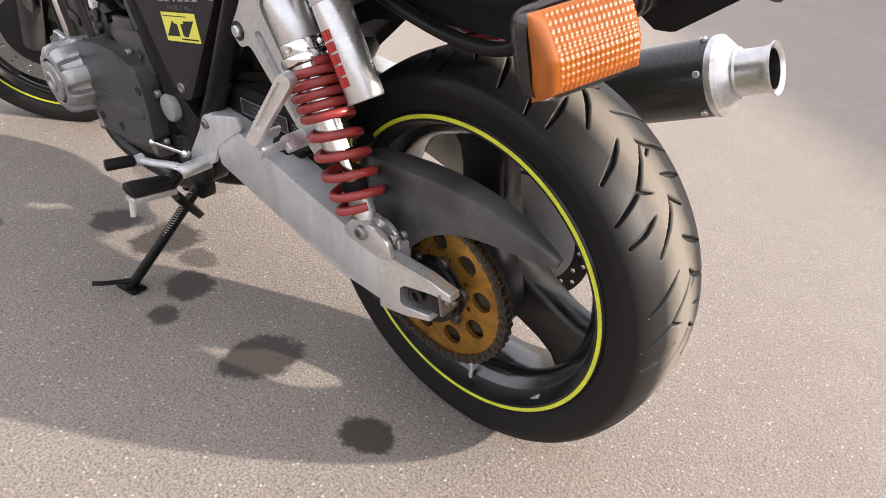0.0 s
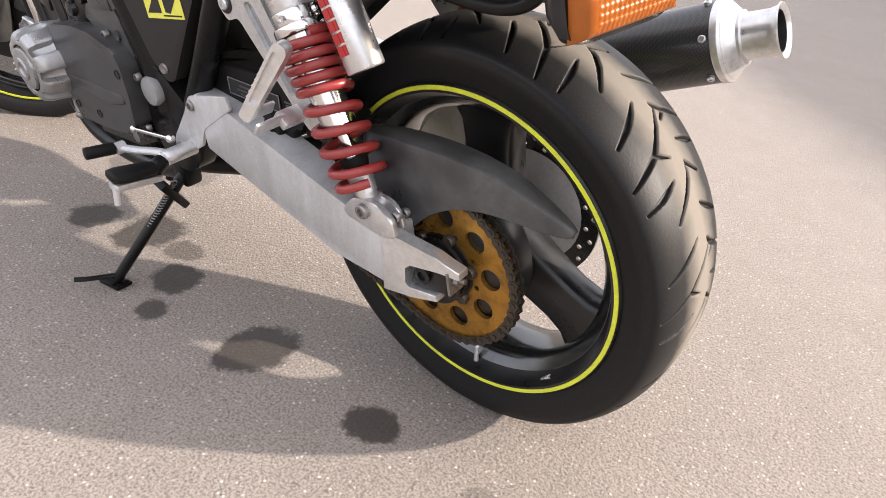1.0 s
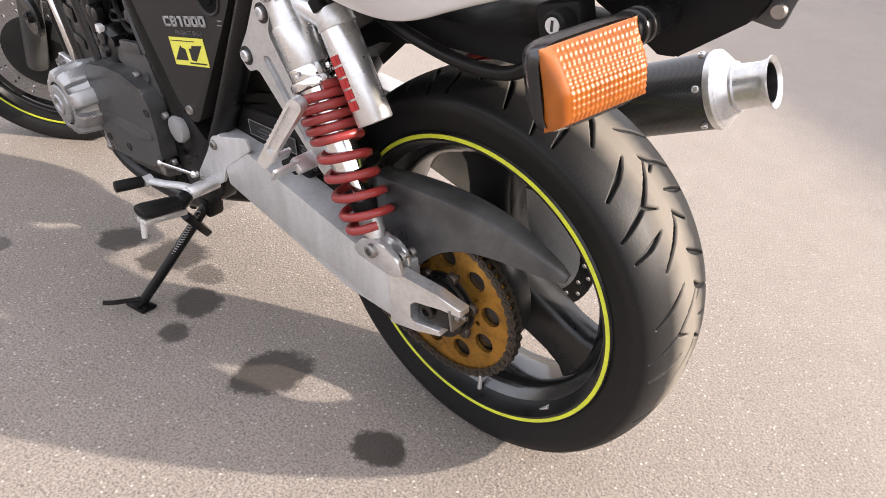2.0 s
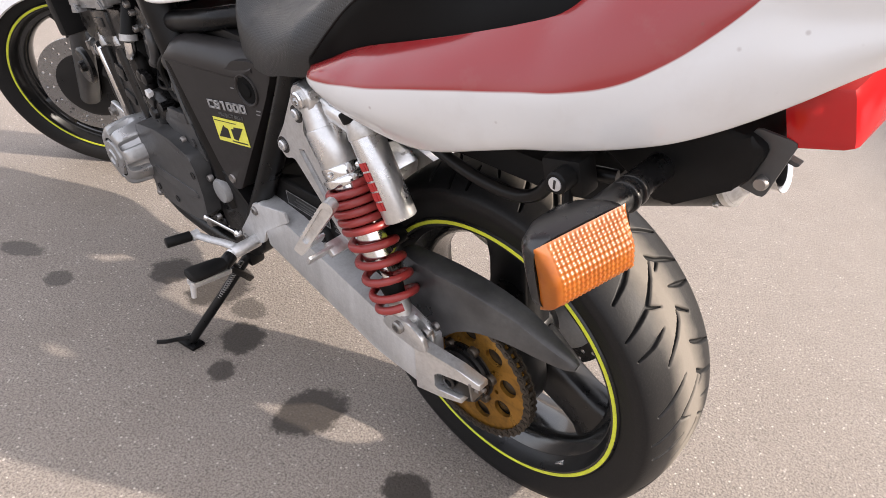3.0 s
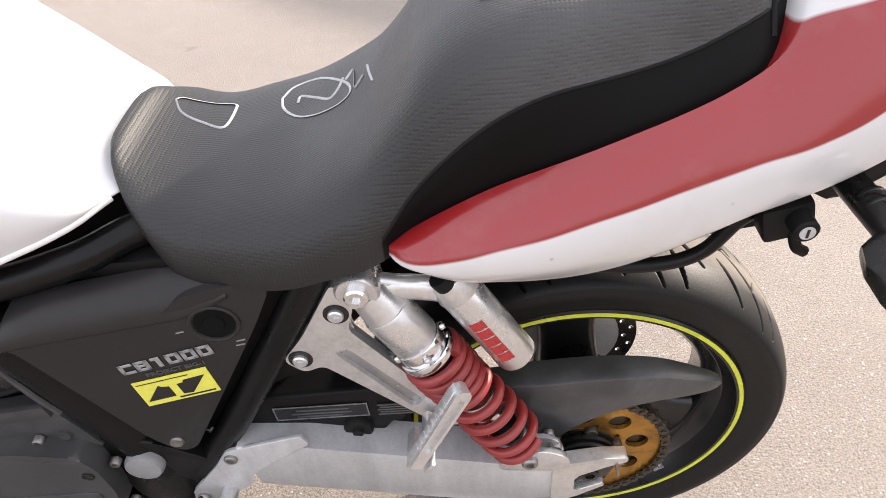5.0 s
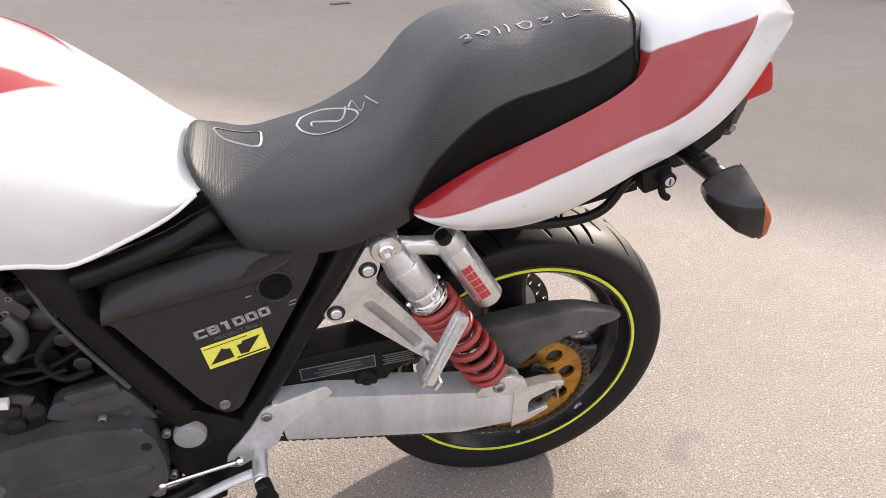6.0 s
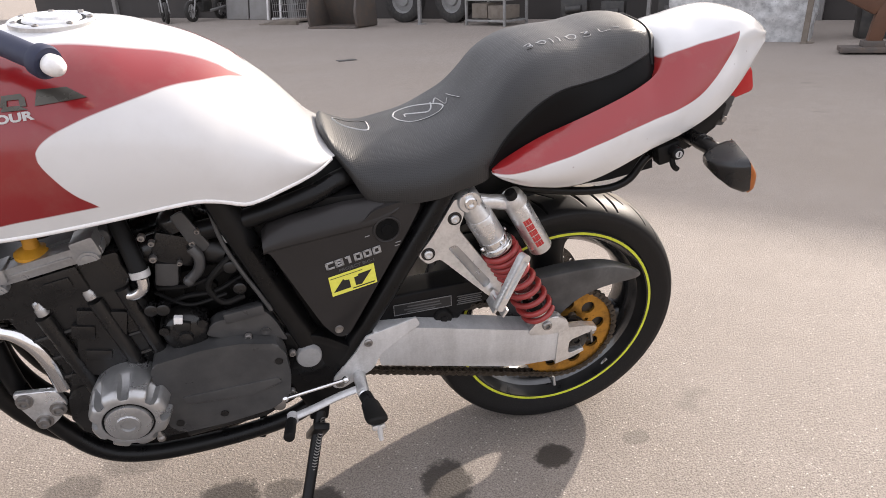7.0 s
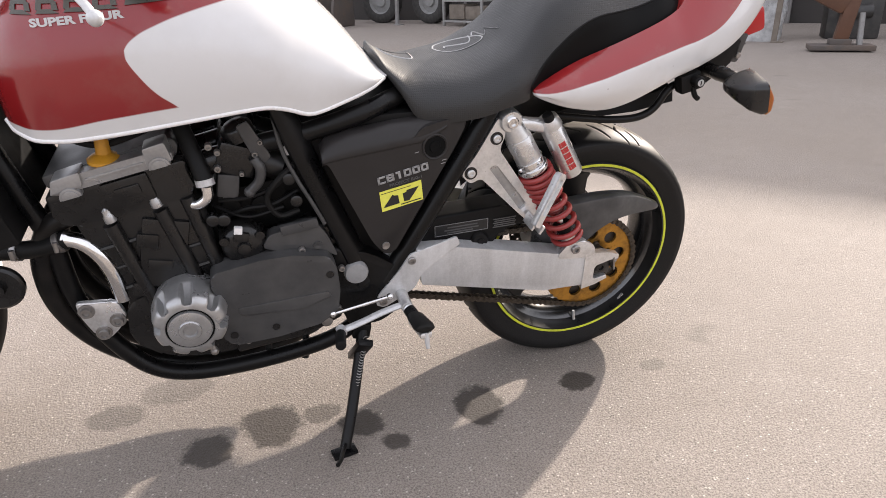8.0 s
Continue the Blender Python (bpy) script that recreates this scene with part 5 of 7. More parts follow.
# generator cover with lobes round its rim
bm = B()
GX, GZ = -0.935, 0.405
n = 120
rings = []
for y, r, lob in ((-0.165, 0.070, 0), (-0.200, 0.074, 0.0), (-0.212, 0.074, 0.2), (-0.225, 0.0725, 0.9), (-0.252, 0.070, 1.0), (-0.262, 0.067, 1.0), (-0.268, 0.060, 0.4), (-0.270, 0.050, 0), (-0.270, 0.046, 0), (-0.267, 0.044, 0), (-0.267, 0.041, 0), (-0.274, 0.040, 0), (-0.276, 0.034, 0), (-0.276, 0.022, 0), (-0.279, 0.020, 0), (-0.279, 0.014, 0), (-0.2745, 0.0125, 0), (-0.2745, 0.001, 0)):
    ring = []
    for i in range(n):
        a = 2 * math.pi * i / n
        k = math.cos(8 * a + 0.4)
        q = r - lob * 0.0150 * (1 / (1 + math.exp(-12 * (k - 0.45))))
        ring.append((GX + q * math.cos(a), -0.165 + (y + 0.165) * 0.94, GZ + q * math.sin(a)))
    rings.append(ring)
ring_faces(bm, rings)
gc = part("generator_cover", bm, MAT["generator"], engine, "silver lobed generator cover")
# black rings laid in the cover's grooves as painted shade
for y, r0, r1 in ((-0.2619, 0.0455, 0.0420), (-0.2700, 0.0215, 0.0195)):
    bm = B()
    lathe(bm, (GX, y, GZ), (0, -1, 0), [(-0.003, r0), (0.0004, r0), (0.0004, r1), (-0.003, r1)], seg=48)
    part("sooty_groove", bm, MAT["groove"], gc)
bm = B()
prism(bm, rounded([(-0.890, 0.466), (-0.880, 0.492), (-0.790, 0.509), (-0.725, 0.511), (-0.655, 0.498), (-0.640, 0.470), (-0.636, 0.415), (-0.643, 0.362), (-0.682, 0.334), (-0.770, 0.318), (-0.862, 0.312), (-0.885, 0.34), (-0.872, 0.41)], 0.008, 4), -0.218, -0.165, 0.006)
sc = part("sprocket_cover", bm, MAT["casing"], engine, "dull grey sprocket cover streaked with dirt")
for x, z in ((-0.775, 0.345), (-0.655, 0.455), (-0.86, 0.34)):
    bm = B()
    lathe(bm, (x, -0.2185, z), (0, -1, 0), [(0, 0.008), (0.001, 0.008), (-0.006, 0.006), (-0.006, 0.0)], seg=14)
    part("cover_screw", bm, MAT["engine"], sc)
bm = B()
prism(bm, rounded([(-0.782, 0.520), (-0.765, 0.548), (-0.700, 0.560), (-0.672, 0.566), (-0.650, 0.530), (-0.632, 0.478), (-0.66, 0.497), (-0.735, 0.502)], 0.010, 3), -0.190, -0.16, 0.008)
box(bm, (-0.705, -0.19, 0.560), (0.075, 0.012, 0.022), (0, -8, 0), 0.004)
lathe(bm, (-0.672, -0.19, 0.512), (0, -1, 0), [(0, 0.009), (0.004, 0.009), (0.004, 0.006), (0.001, 0.0)], seg=16)
part("upper_crankcase", bm, MAT["casing"], engine)
bm = B()
lathe(bm, (-0.815, -0.150, 0.528), (0, -1, 0), [(0, 0.045), (0.025, 0.044), (0.034, 0.040), (0.040, 0.030), (0.042, 0.014), (0.050, 0.012), (0.052, 0.0)], seg=36)
for k in range(3):
    a = 2.1 * k + 0.6
    cyl(bm, (-0.815 + 0.040 * math.cos(a), -0.150, 0.528 + 0.040 * math.sin(a)), (-0.815 + 0.040 * math.cos(a), -0.192, 0.528 + 0.040 * math.sin(a)), 0.009, seg=12)
box(bm, (-0.818, -0.19, 0.552), (0.030, 0.012, 0.022), (0, 15, 0), 0.004)
part("water_pump", bm, MAT["engine"], engine, "black water pump")
bm = B()
box(bm, (-0.822, -0.190, 0.567), (0.016, 0.012, 0.015), (0, 10, 0), 0.002)
part("pump_plug", bm, MAT["white"], engine)
bm = B()
tube(bm, [(-0.905, -0.165, 0.624), (-0.885, -0.178, 0.626), (-0.868, -0.182, 0.640), (-0.866, -0.180, 0.662)], 0.011, seg=14)
part("coolant_elbow", bm, MAT["chrome"], engine, "chrome coolant elbow")
bm = B()
tube(bm, [(-0.866, -0.180, 0.668), (-0.875, -0.165, 0.70), (-0.895, -0.13, 0.76), (-0.91, -0.11, 0.80)], 0.016, seg=14)
part("coolant_hose", bm, MAT["rubber"], engine)
bm = B()
cyl(bm, (-0.8665, -0.180, 0.664), (-0.868, -0.177, 0.676), 0.0175, seg=18)
part("hose_clip", bm, MAT["alu"], engine)
bm = B()
tube(bm, [(-0.825, -0.165, 0.49), (-0.85, -0.160, 0.475), (-0.875, -0.158, 0.51), (-0.885, -0.162, 0.60), (-0.905, -0.166, 0.63)], 0.012, seg=12)
part("coolant_hose", bm, MAT["rubber"], engine)

# added black block that hides the bright engine top in the gap
bm = B()
box(bm, (-0.765, 0.0, 0.575), (0.20, 0.23, 0.11), (0, -8, 0), 0.02)
for x in (-0.83, -0.77, -0.71):
    cyl(bm, (x, -0.112, 0.585), (x, -0.128, 0.585), 0.020, seg=16, bevel=0.003)
part("breather_box", bm, MAT["rubber"], engine, "added black filler block behind the cylinders")
# carburettors, two of the four in view, with their linkage
for y in (-0.135, -0.045, 0.045, 0.135):
    bm = B()
    box(bm, (-0.805, y, 0.700), (0.075, 0.062, 0.062), (0, 20, 0), 0.010)
    lathe(bm, (-0.792, y, 0.735), (-0.35, 0, 0.94), [(0, 0.030), (0.020, 0.031), (0.026, 0.029), (0.034, 0.018), (0.036, 0.0)], seg=22)
    cyl(bm, (-0.775, y, 0.690), (-0.725, y, 0.670), 0.026, 0.030, seg=20)
    cyl(bm, (-0.83, y, 0.700), (-0.885, y, 0.685), 0.024, 0.026, seg=20)
    carb = part("carburettor", bm, MAT["engine"], bike, "dirty grey carburettor")
    bm = B()
    box(bm, (-0.828, y - 0.004, 0.648), (0.042, 0.046, 0.050), (0, 10, 0), 0.008)
    box(bm, (-0.828, y - 0.004, 0.622), (0.026, 0.030, 0.016), (0, 10, 0), 0.004)
    part("float_bowl", bm, MAT["casing"], carb)
    if y < -0.1:
        bm = B()
        prism(bm, rounded([(-0.800, 0.768), (-0.778, 0.778), (-0.742, 0.705), (-0.756, 0.692), (-0.772, 0.700)], 0.006, 3), y - 0.036, y - 0.030, 0.002)
        tube(bm, [(-0.775, y - 0.036, 0.705), (-0.765, y - 0.040, 0.685), (-0.770, y - 0.040, 0.660), (-0.788, y - 0.038, 0.640)], 0.010, seg=10)
        ball(bm, (-0.790, y - 0.038, 0.638), 0.011)
        part("throttle_bracket", bm, MAT["casing"], carb)
        for x, z, r in ((-0.852, 0.735, 0.007), (-0.838, 0.722, 0.006), (-0.772, 0.712, 0.006), (-0.842, 0.690, 0.007), (-0.800, 0.675, 0.005), (-0.76, 0.735, 0.005)):
            bolts("carburettor_screw", MAT["steel"], carb, [((x, y - 0.033, z), (0, -1, 0), r, 0.006, True)])
bm = B()
box(bm, (-0.665, 0, 0.655), (0.11, 0.24, 0.14), (0, 8, 0), 0.02)
part("air_box", bm, MAT["black"], bike, "black air box behind the carburettors")
for pts, r, mat in (
    ([(-0.735, -0.172, 0.80), (-0.722, -0.180, 0.72), (-0.700, -0.186, 0.66), (-0.672, -0.192, 0.60), (-0.655, -0.192, 0.560)], 0.0042, "casing"),
    ([(-0.70, -0.16, 0.625), (-0.75, -0.168, 0.605), (-0.80, -0.165, 0.600), (-0.84, -0.15, 0.58)], 0.005, "black"),
    ([(-0.69, -0.16, 0.685), (-0.73, -0.17, 0.650), (-0.79, -0.168, 0.625), (-0.85, -0.15, 0.615)], 0.0045, "black"),
    ([(-0.68, -0.165, 0.70), (-0.735, -0.18, 0.66), (-0.76, -0.175, 0.62), (-0.74, -0.172, 0.58), (-0.70, -0.168, 0.585)], 0.006, "rubber"),
    ([(-1.10, -0.12, 0.76), (-1.04, -0.14, 0.745), (-0.98, -0.15, 0.76), (-0.90, -0.14, 0.79)], 0.006, "rubber"),
    ([(-0.86, -0.14, 0.60), (-0.80, -0.172, 0.585), (-0.73, -0.175, 0.600)], 0.0035, "black"),
):
    bm = B()
    tube(bm, pts, r, seg=8)
    part("cable", bm, MAT[mat], bike, "thin engine cable")
for x, z in ((-0.705, 0.612), (-0.715, 0.66), (-0.845, 0.588), (-0.865, 0.59)):
    bm = B()
    lathe(bm, (x, -0.17, z), (0, -1, 0), [(0, 0.012), (0.014, 0.012), (0.016, 0.009), (0.016, 0.0)], seg=16)
    part("hose_fitting", bm, MAT["engine"], bike, "dark hose fitting on the crankcase")

for a, b in (((-0.722, -0.160, 0.742), (-0.706, -0.160, 0.706)), ((-0.764, -0.165, 0.712), (-0.752, -0.165, 0.706))):
    bm = B()
    cyl(bm, a, b, 0.0125 if b[0] > -0.73 else 0.0055, seg=12, bevel=0.002)
    part("hose_joint", bm, MAT["white"], bike, "small white plastic hose joint")

# exhaust: four black header pipes, a collector under the engine, the silencer on the right
HEAD_Y = (-0.128, -0.044, 0.044, 0.128)
for y in HEAD_Y:
    bm = B()
    tube(bm, [(-1.115, y, 0.610), (-1.160, y, 0.585), (-1.188, y * 0.97, 0.520), (-1.190, y * 0.95, 0.430), (-1.160, y * 0.92, 0.345), (-1.105, y * 0.88, 0.275), (-1.03, y * 0.75, 0.215), (-0.94, y * 0.65, 0.178), (-0.80, y * 0.5 + 0.02, 0.160), (-0.68, y * 0.35 + 0.05, 0.172)], 0.0205, seg=16)
    part("exhaust_header", bm, MAT["exhaust"], bike, "black exhaust header pipe")
bm = B()
tube(bm, [(-0.70, 0.05, 0.172), (-0.60, 0.08, 0.195), (-0.48, 0.14, 0.255), (-0.36, 0.215, 0.335), (-0.25, 0.265, 0.396)], 0.036, seg=20)
part("exhaust_collector", bm, MAT["exhaust"], bike, "black exhaust collector")
S0, S1 = Vector((-0.262, 0.272, 0.388)), Vector((0.185, 0.308, 0.580))
sd = (S1 - S0).normalized()
bm = B()
lathe(bm, S0, sd, [(0, 0.036), (0.01, 0.040), (0.05, 0.058), (0.06, 0.0595), (0.478, 0.0595), (0.485, 0.057)], seg=56)
muffler = part("silencer", bm, MAT["carbon"], bike, "carbon-fibre silencer with turned aluminium outlet")
bm = B()
lathe(bm, S0 + sd * 0.471, sd, [(0, 0.0602), (0.003, 0.0612), (0.010, 0.0608), (0.013, 0.058), (0.028, 0.041), (0.031, 0.036)], seg=56)
part("end_cap", bm, MAT["cast"], muffler, "aluminium end cap")
bm = B()
lathe(bm, S0 + sd * 0.498, sd, [(0, 0.036), (0.001, 0.0390), (0.006, 0.0390), (0.008, 0.0345), (0.011, 0.0342), (0.040, 0.0330), (0.050, 0.0350), (0.0545, 0.0390), (0.0570, 0.0385), (0.0525, 0.0335), (0.042, 0.0305), (0.0, 0.0290), (-0.05, 0.029)], seg=44)
part("outlet", bm, MAT["cast"], muffler, "flared aluminium outlet")
bm = B()
lathe(bm, S0 + sd * 0.503, sd, [(0, 0.026), (0.032, 0.0275), (0.046, 0.0295), (0.0475, 0.029), (0.032, 0.026), (0.0, 0.020), (0.0, 0.0)], seg=32)
part("bore", bm, MAT["exhaust"], muffler, "sooty outlet bore")
s, u = basis(sd)
for k in range(6):
    a = k * math.pi / 3 + 0.35
    v = s * math.cos(a) + u * math.sin(a)
    bolts("end_cap_rivet", MAT["cast"], muffler, [(S0 + sd * 0.462 + v * 0.061, v, 0.0055, 0.004, True)])

# front bracket, coolant pipe and hose ahead of the engine
bm = B()
prism(bm, rounded([(-1.145, 0.440), (-1.070, 0.432), (-1.058, 0.395), (-1.075, 0.370), (-1.100, 0.345), (-1.122, 0.358), (-1.140, 0.405)], 0.010, 3), -0.172, -0.160, 0.003)
mount = part("engine_mount", bm, MAT["cast"], bike, "aluminium engine mount plate")
for x, z in ((-1.127, 0.420), (-1.107, 0.364), (-1.076, 0.390)):
    bm = B()
    lathe(bm, (x, -0.172, z), (0, -1, 0), [(0, 0.0155), (0.004, 0.0155), (0.004, 0.011), (0.012, 0.0105), (0.012, 0.006), (0.008, 0.005)], seg=16)
    part("mount_bolt", bm, MAT["steel"], mount)
bm = B()
tube(bm, [(-1.135, -0.148, 0.572), (-1.105, -0.155, 0.563), (-1.080, -0.160, 0.535), (-1.064, -0.162, 0.490), (-1.058, -0.160, 0.430)], 0.0155, seg=18)
part("coolant_pipe", bm, MAT["chrome"], bike, "chrome coolant pipe")
bm = B()
tube(bm, [(-1.30, -0.11, 0.545), (-1.22, -0.13, 0.548), (-1.17, -0.142, 0.556), (-1.128, -0.148, 0.570)], 0.0175, seg=16)
hose = part("radiator_hose", bm, MAT["rubber"], bike, "black radiator hose with steel clips")
for a, b in (((-1.146, -0.146, 0.563), (-1.136, -0.148, 0.567)), ((-1.226, -0.129, 0.5478), (-1.216, -0.131, 0.5485))):
    bm = B()
    cyl(bm, a, b, 0.020, seg=20)
    cyl(bm, Vector(a) + Vector((0, -0.02, -0.008)), Vector(a) + Vector((0, -0.02, 0.012)), 0.005, seg=10)
    part("hose_clip", bm, MAT["steel"], hose)
bm = B()
box(bm, (-1.245, 0, 0.730), (0.045, 0.40, 0.29), (0, -14, 0), 0.008)
box(bm, (-1.255, 0, 0.590), (0.055, 0.28, 0.04), (0, -14, 0), 0.012)
part("radiator", bm, MAT["black"], bike, "black radiator ahead of the engine")
bm = B()
lathe(bm, (-1.262, -0.155, 0.492), (0, -1, 0), [(0, 0.045), (0.010, 0.045), (0.014, 0.040), (0.012, 0.014), (0.022, 0.013), (0.022, 0.006), (0.018, 0.0)], seg=28)
part("horn", bm, MAT["engine"], bike, "black horn with bright centre nut")
for x in (-0.795, -0.711):
    bm = B()
    tube(bm, [(x, -0.12, 0.25), (x - 0.003, -0.135, 0.215), (x - 0.009, -0.145, 0.190)], 0.008, seg=8)
    part("drain_hose", bm, MAT["rubber"], bike, "cut black drain hose under the engine")
bm = B()
cyl(bm, (-0.915, -0.20, 0.330), (-0.905, -0.205, 0.300), 0.007, seg=10)
ball(bm, (-0.905, -0.205, 0.298), 0.009)
part("sump_fitting", bm, MAT["steel"], bike, "steel fitting below the generator cover")
bm = B()
for x, z in ((-0.675, 0.345), (-0.668, 0.330)):
    lathe(bm, (x, -0.20, z), (0, -1, 0), [(0, 0.012), (0.010, 0.012), (0.012, 0.006), (0.012, 0.0)], seg=14)
cyl(bm, (-0.675, -0.17, 0.345), (-0.675, -0.215, 0.345), 0.008, seg=12)
part("shift_shaft", bm, MAT["steel"], bike, "steel gear shift shaft")

# ---- fuel tank ----
TANK = [(-1.18, 0.919, 0.85, 0.08), (-1.165, 0.954, 0.805, 0.14), (-1.13, 0.999, 0.78, 0.19), (-1.08, 1.0338, 0.778, 0.222), (-1.0, 1.059, 0.787, 0.243), (-0.92, 1.0632, 0.798, 0.252), (-0.845, 1.0576, 0.806, 0.25), (-0.773, 1.0378, 0.812, 0.242), (-0.735, 1.0252, 0.812, 0.235), (-0.701, 1.0101, 0.803, 0.226), (-0.664, 0.9881, 0.788, 0.214), (-0.64, 0.9695, 0.789, 0.205), (-0.6, 0.9349, 0.797, 0.188), (-0.56, 0.8897, 0.806, 0.170), (-0.53, 0.852, 0.815, 0.152), (-0.512, 0.835, 0.8205, 0.130), (-0.495, 0.827, 0.8205, 0.104), (-0.478, 0.822, 0.8205, 0.08)]


def tank_section(x, a):
    """A place on the tank's skin: x along, a from 0 (left foot) over the top to pi."""
    top, low, w = lerp_table(TANK, x)
    c, s = math.cos(a), math.sin(a)
    y = -w * math.copysign(abs(c) ** 0.70, c) * (1 - 0.10 * (1 - s) ** 3) * (1 - 0.32 * min(1.0, max(0.0, (x + 0.82) / 0.30)) * s ** 2)
    z = low + (top - low) * s ** 0.84
    return Vector((x, y, z))


bm = B()
xs = [-1.180 + (1.180 - 0.478) * k / 116 for k in range(117)]
rings = [[tank_section(x, math.pi * j / 72) for j in range(73)] for x in xs]
rows = ring_faces(bm, rings, closed_ring=False)
bm.faces.new(rows[0])
bm.faces.new(rows[-1])
tank = part("fuel_tank", bm, MAT["tank"], bike, "white and red fuel tank with glossy paint", sharp=50)
bm = B()
for side in (0.0, math.pi):
    line = [tank_section(x, side) + Vector((0, (0.002 if side == 0 else -0.002), 0)) for x in xs[3:-5]]
    tube(bm, line[::2], 0.0046, seg=10, smooth=False)
part("tank_flange", bm, MAT["white"], tank)
bm = B()
lathe(bm, (-0.930, 0, 1.0715), (0.02, 0, 1), [(-0.012, 0.066), (-0.004, 0.066), (-0.002, 0.063), (-0.002, 0.053), (-0.006, 0.051), (-0.006, 0.046), (-0.001, 0.044), (0.001, 0.038), (0.000, 0.024), (0.003, 0.022), (0.003, 0.0)], seg=48)
cap = part("filler_cap", bm, MAT["cast"], tank, "aluminium filler cap")
bm = B()
lathe(bm, (-0.930, 0, 1.0715), (0.02, 0, 1), [(-0.0062, 0.0512), (-0.0035, 0.0512), (-0.0035, 0.0455), (-0.0062, 0.0455)], seg=48)
part("cap_seal", bm, MAT["rubber"], cap, "black rubber seal ring")
bolts("cap_bolt", MAT["steel"], cap, [((-0.930 + 0.057 * math.cos(a), 0.057 * math.sin(a), 1.069), (0.02, 0, 1), 0.005, 0.003, True) for a in [2 * math.pi * k / 7 for k in range(7)]])


def tank_side(x, z):
    """The skin's place on the left at a height, and its outward normal."""
    lo, hi = 0.0, math.pi / 2
    for _ in range(40):
        m = (lo + hi) / 2
        if tank_section(x, m).z < z:
            lo = m
        else:
            hi = m
    p = tank_section(x, lo)
    d1 = tank_section(x + 0.004, lo) - tank_section(x - 0.004, lo)
    d2 = tank_section(x, lo + 0.02) - tank_section(x, max(lo - 0.02, 0.001))
    n = d1.cross(d2).normalized()
    return p, (n if n.y < 0 else -n)


def wrapped(bm, lift=0.0007):
    """Lays flat lettering, drawn in x and z, on the tank's left side."""
    for v in bm.verts:
        p, n = tank_side(v.co.x, v.co.z)
        v.co = p + n * (lift + max(0.0, -v.co.y))
    return bm


def subdivided(bm, cuts=2):
    bmesh.ops.triangulate(bm, faces=bm.faces)
    bmesh.ops.subdivide_edges(bm, edges=bm.edges, cuts=cuts)
    return bm


bm = text_mesh("SUPER FOUR", 0.024, on_side(-1.006, 0.0, 0.970, 6) @ Matrix.Diagonal((1.02, 0.62, 1, 1)), 0.0002, 0.0010)
part("name_lettering", wrapped(subdivided(bm, 1), 0.0009), MAT["white_ink"], tank, "white lettering")
# the maker's wing-shaped emblem as plain dark blocks
for k, (x0, x1) in enumerate(((-1.105, -1.070), (-1.063, -1.028), (-1.021, -0.986), (-0.979, -0.942), (-0.932, -0.866))):
    z0 = 0.985 + (x0 + 0.95) * 0.08
    shapes = [[(x0, z0), (x1, z0 + 0.002), (x1 - 0.012, z0 + 0.007), (x0 + 0.004, z0 + 0.006)], [(x0 + 0.002, z0 + 0.019), (x1 - 0.008, z0 + 0.021), (x1 - 0.003, z0 + 0.015), (x0 + 0.003, z0 + 0.013)], [(x0, z0 + 0.005), (x0 + 0.009, z0 + 0.005), (x0 + 0.010, z0 + 0.016), (x0 + 0.002, z0 + 0.016)], [(x1 - 0.010, z0 + 0.006), (x1 - 0.001, z0 + 0.006), (x1 - 0.003, z0 + 0.017), (x1 - 0.011, z0 + 0.017)]]
    if k == 4:
        shapes = [[(x0, z0 + 0.002), (x1 + 0.004, z0 + 0.008), (x1 - 0.022, z0 + 0.022), (x0 + 0.004, z0 + 0.021)]]
    for shape in shapes:
        bm = B()
        prism(bm, shape, 0.0, -0.0008, 0)
        bmesh.ops.triangulate(bm, faces=bm.faces)
        bmesh.ops.subdivide_edges(bm, edges=bm.edges, cuts=4, use_grid_fill=True)
        part("emblem_block", wrapped(bm, 0.0010), MAT["emblem"], tank, "dark chrome emblem block")

# ---- seat ----
SEAT = [(-0.524, 0.853, 0.847, 0.030), (-0.517, 0.861, 0.840, 0.066), (-0.5, 0.845, 0.820, 0.107), (-0.48, 0.834, 0.792, 0.134), (-0.462, 0.828, 0.760, 0.147), (-0.44, 0.824, 0.738, 0.157), (-0.39, 0.827, 0.744, 0.172), (-0.33, 0.837, 0.755, 0.186), (-0.285, 0.857, 0.770, 0.190), (-0.25, 0.880, 0.779, 0.190), (-0.215, 0.920, 0.79, 0.186), (-0.185, 0.958, 0.811, 0.186), (-0.14, 0.987, 0.838, 0.19), (-0.09, 1.000, 0.862, 0.19), (-0.03, 1.008, 0.884, 0.184), (0.03, 1.022, 0.903, 0.174), (0.075, 1.024, 0.914, 0.16), (0.11, 1.017, 0.922, 0.14), (0.135, 1.002, 0.935, 0.112), (0.15, 0.98, 0.955, 0.065)]
# foot of the rear skirt and the piped seam above it: x, half width, height
SKIRT_FOOT = [(-0.25, 0.168, 0.770), (-0.2, 0.160, 0.795), (-0.16, 0.158, 0.818), (-0.12, 0.152, 0.834), (-0.08, 0.149, 0.847), (-0.04, 0.146, 0.860), (0.0, 0.141, 0.873), (0.04, 0.136, 0.887), (0.08, 0.127, 0.901), (0.12, 0.110, 0.915), (0.15, 0.070, 0.938)]
SKIRT_TOP = [(-0.25, 0.168, 0.790), (-0.2, 0.163, 0.850), (-0.16, 0.158, 0.889), (-0.12, 0.152, 0.916), (-0.08, 0.143, 0.929), (-0.04, 0.131, 0.932), (0.0, 0.121, 0.936), (0.04, 0.115, 0.946), (0.08, 0.105, 0.960), (0.11, 0.088, 0.968), (0.15, 0.045, 0.972)]
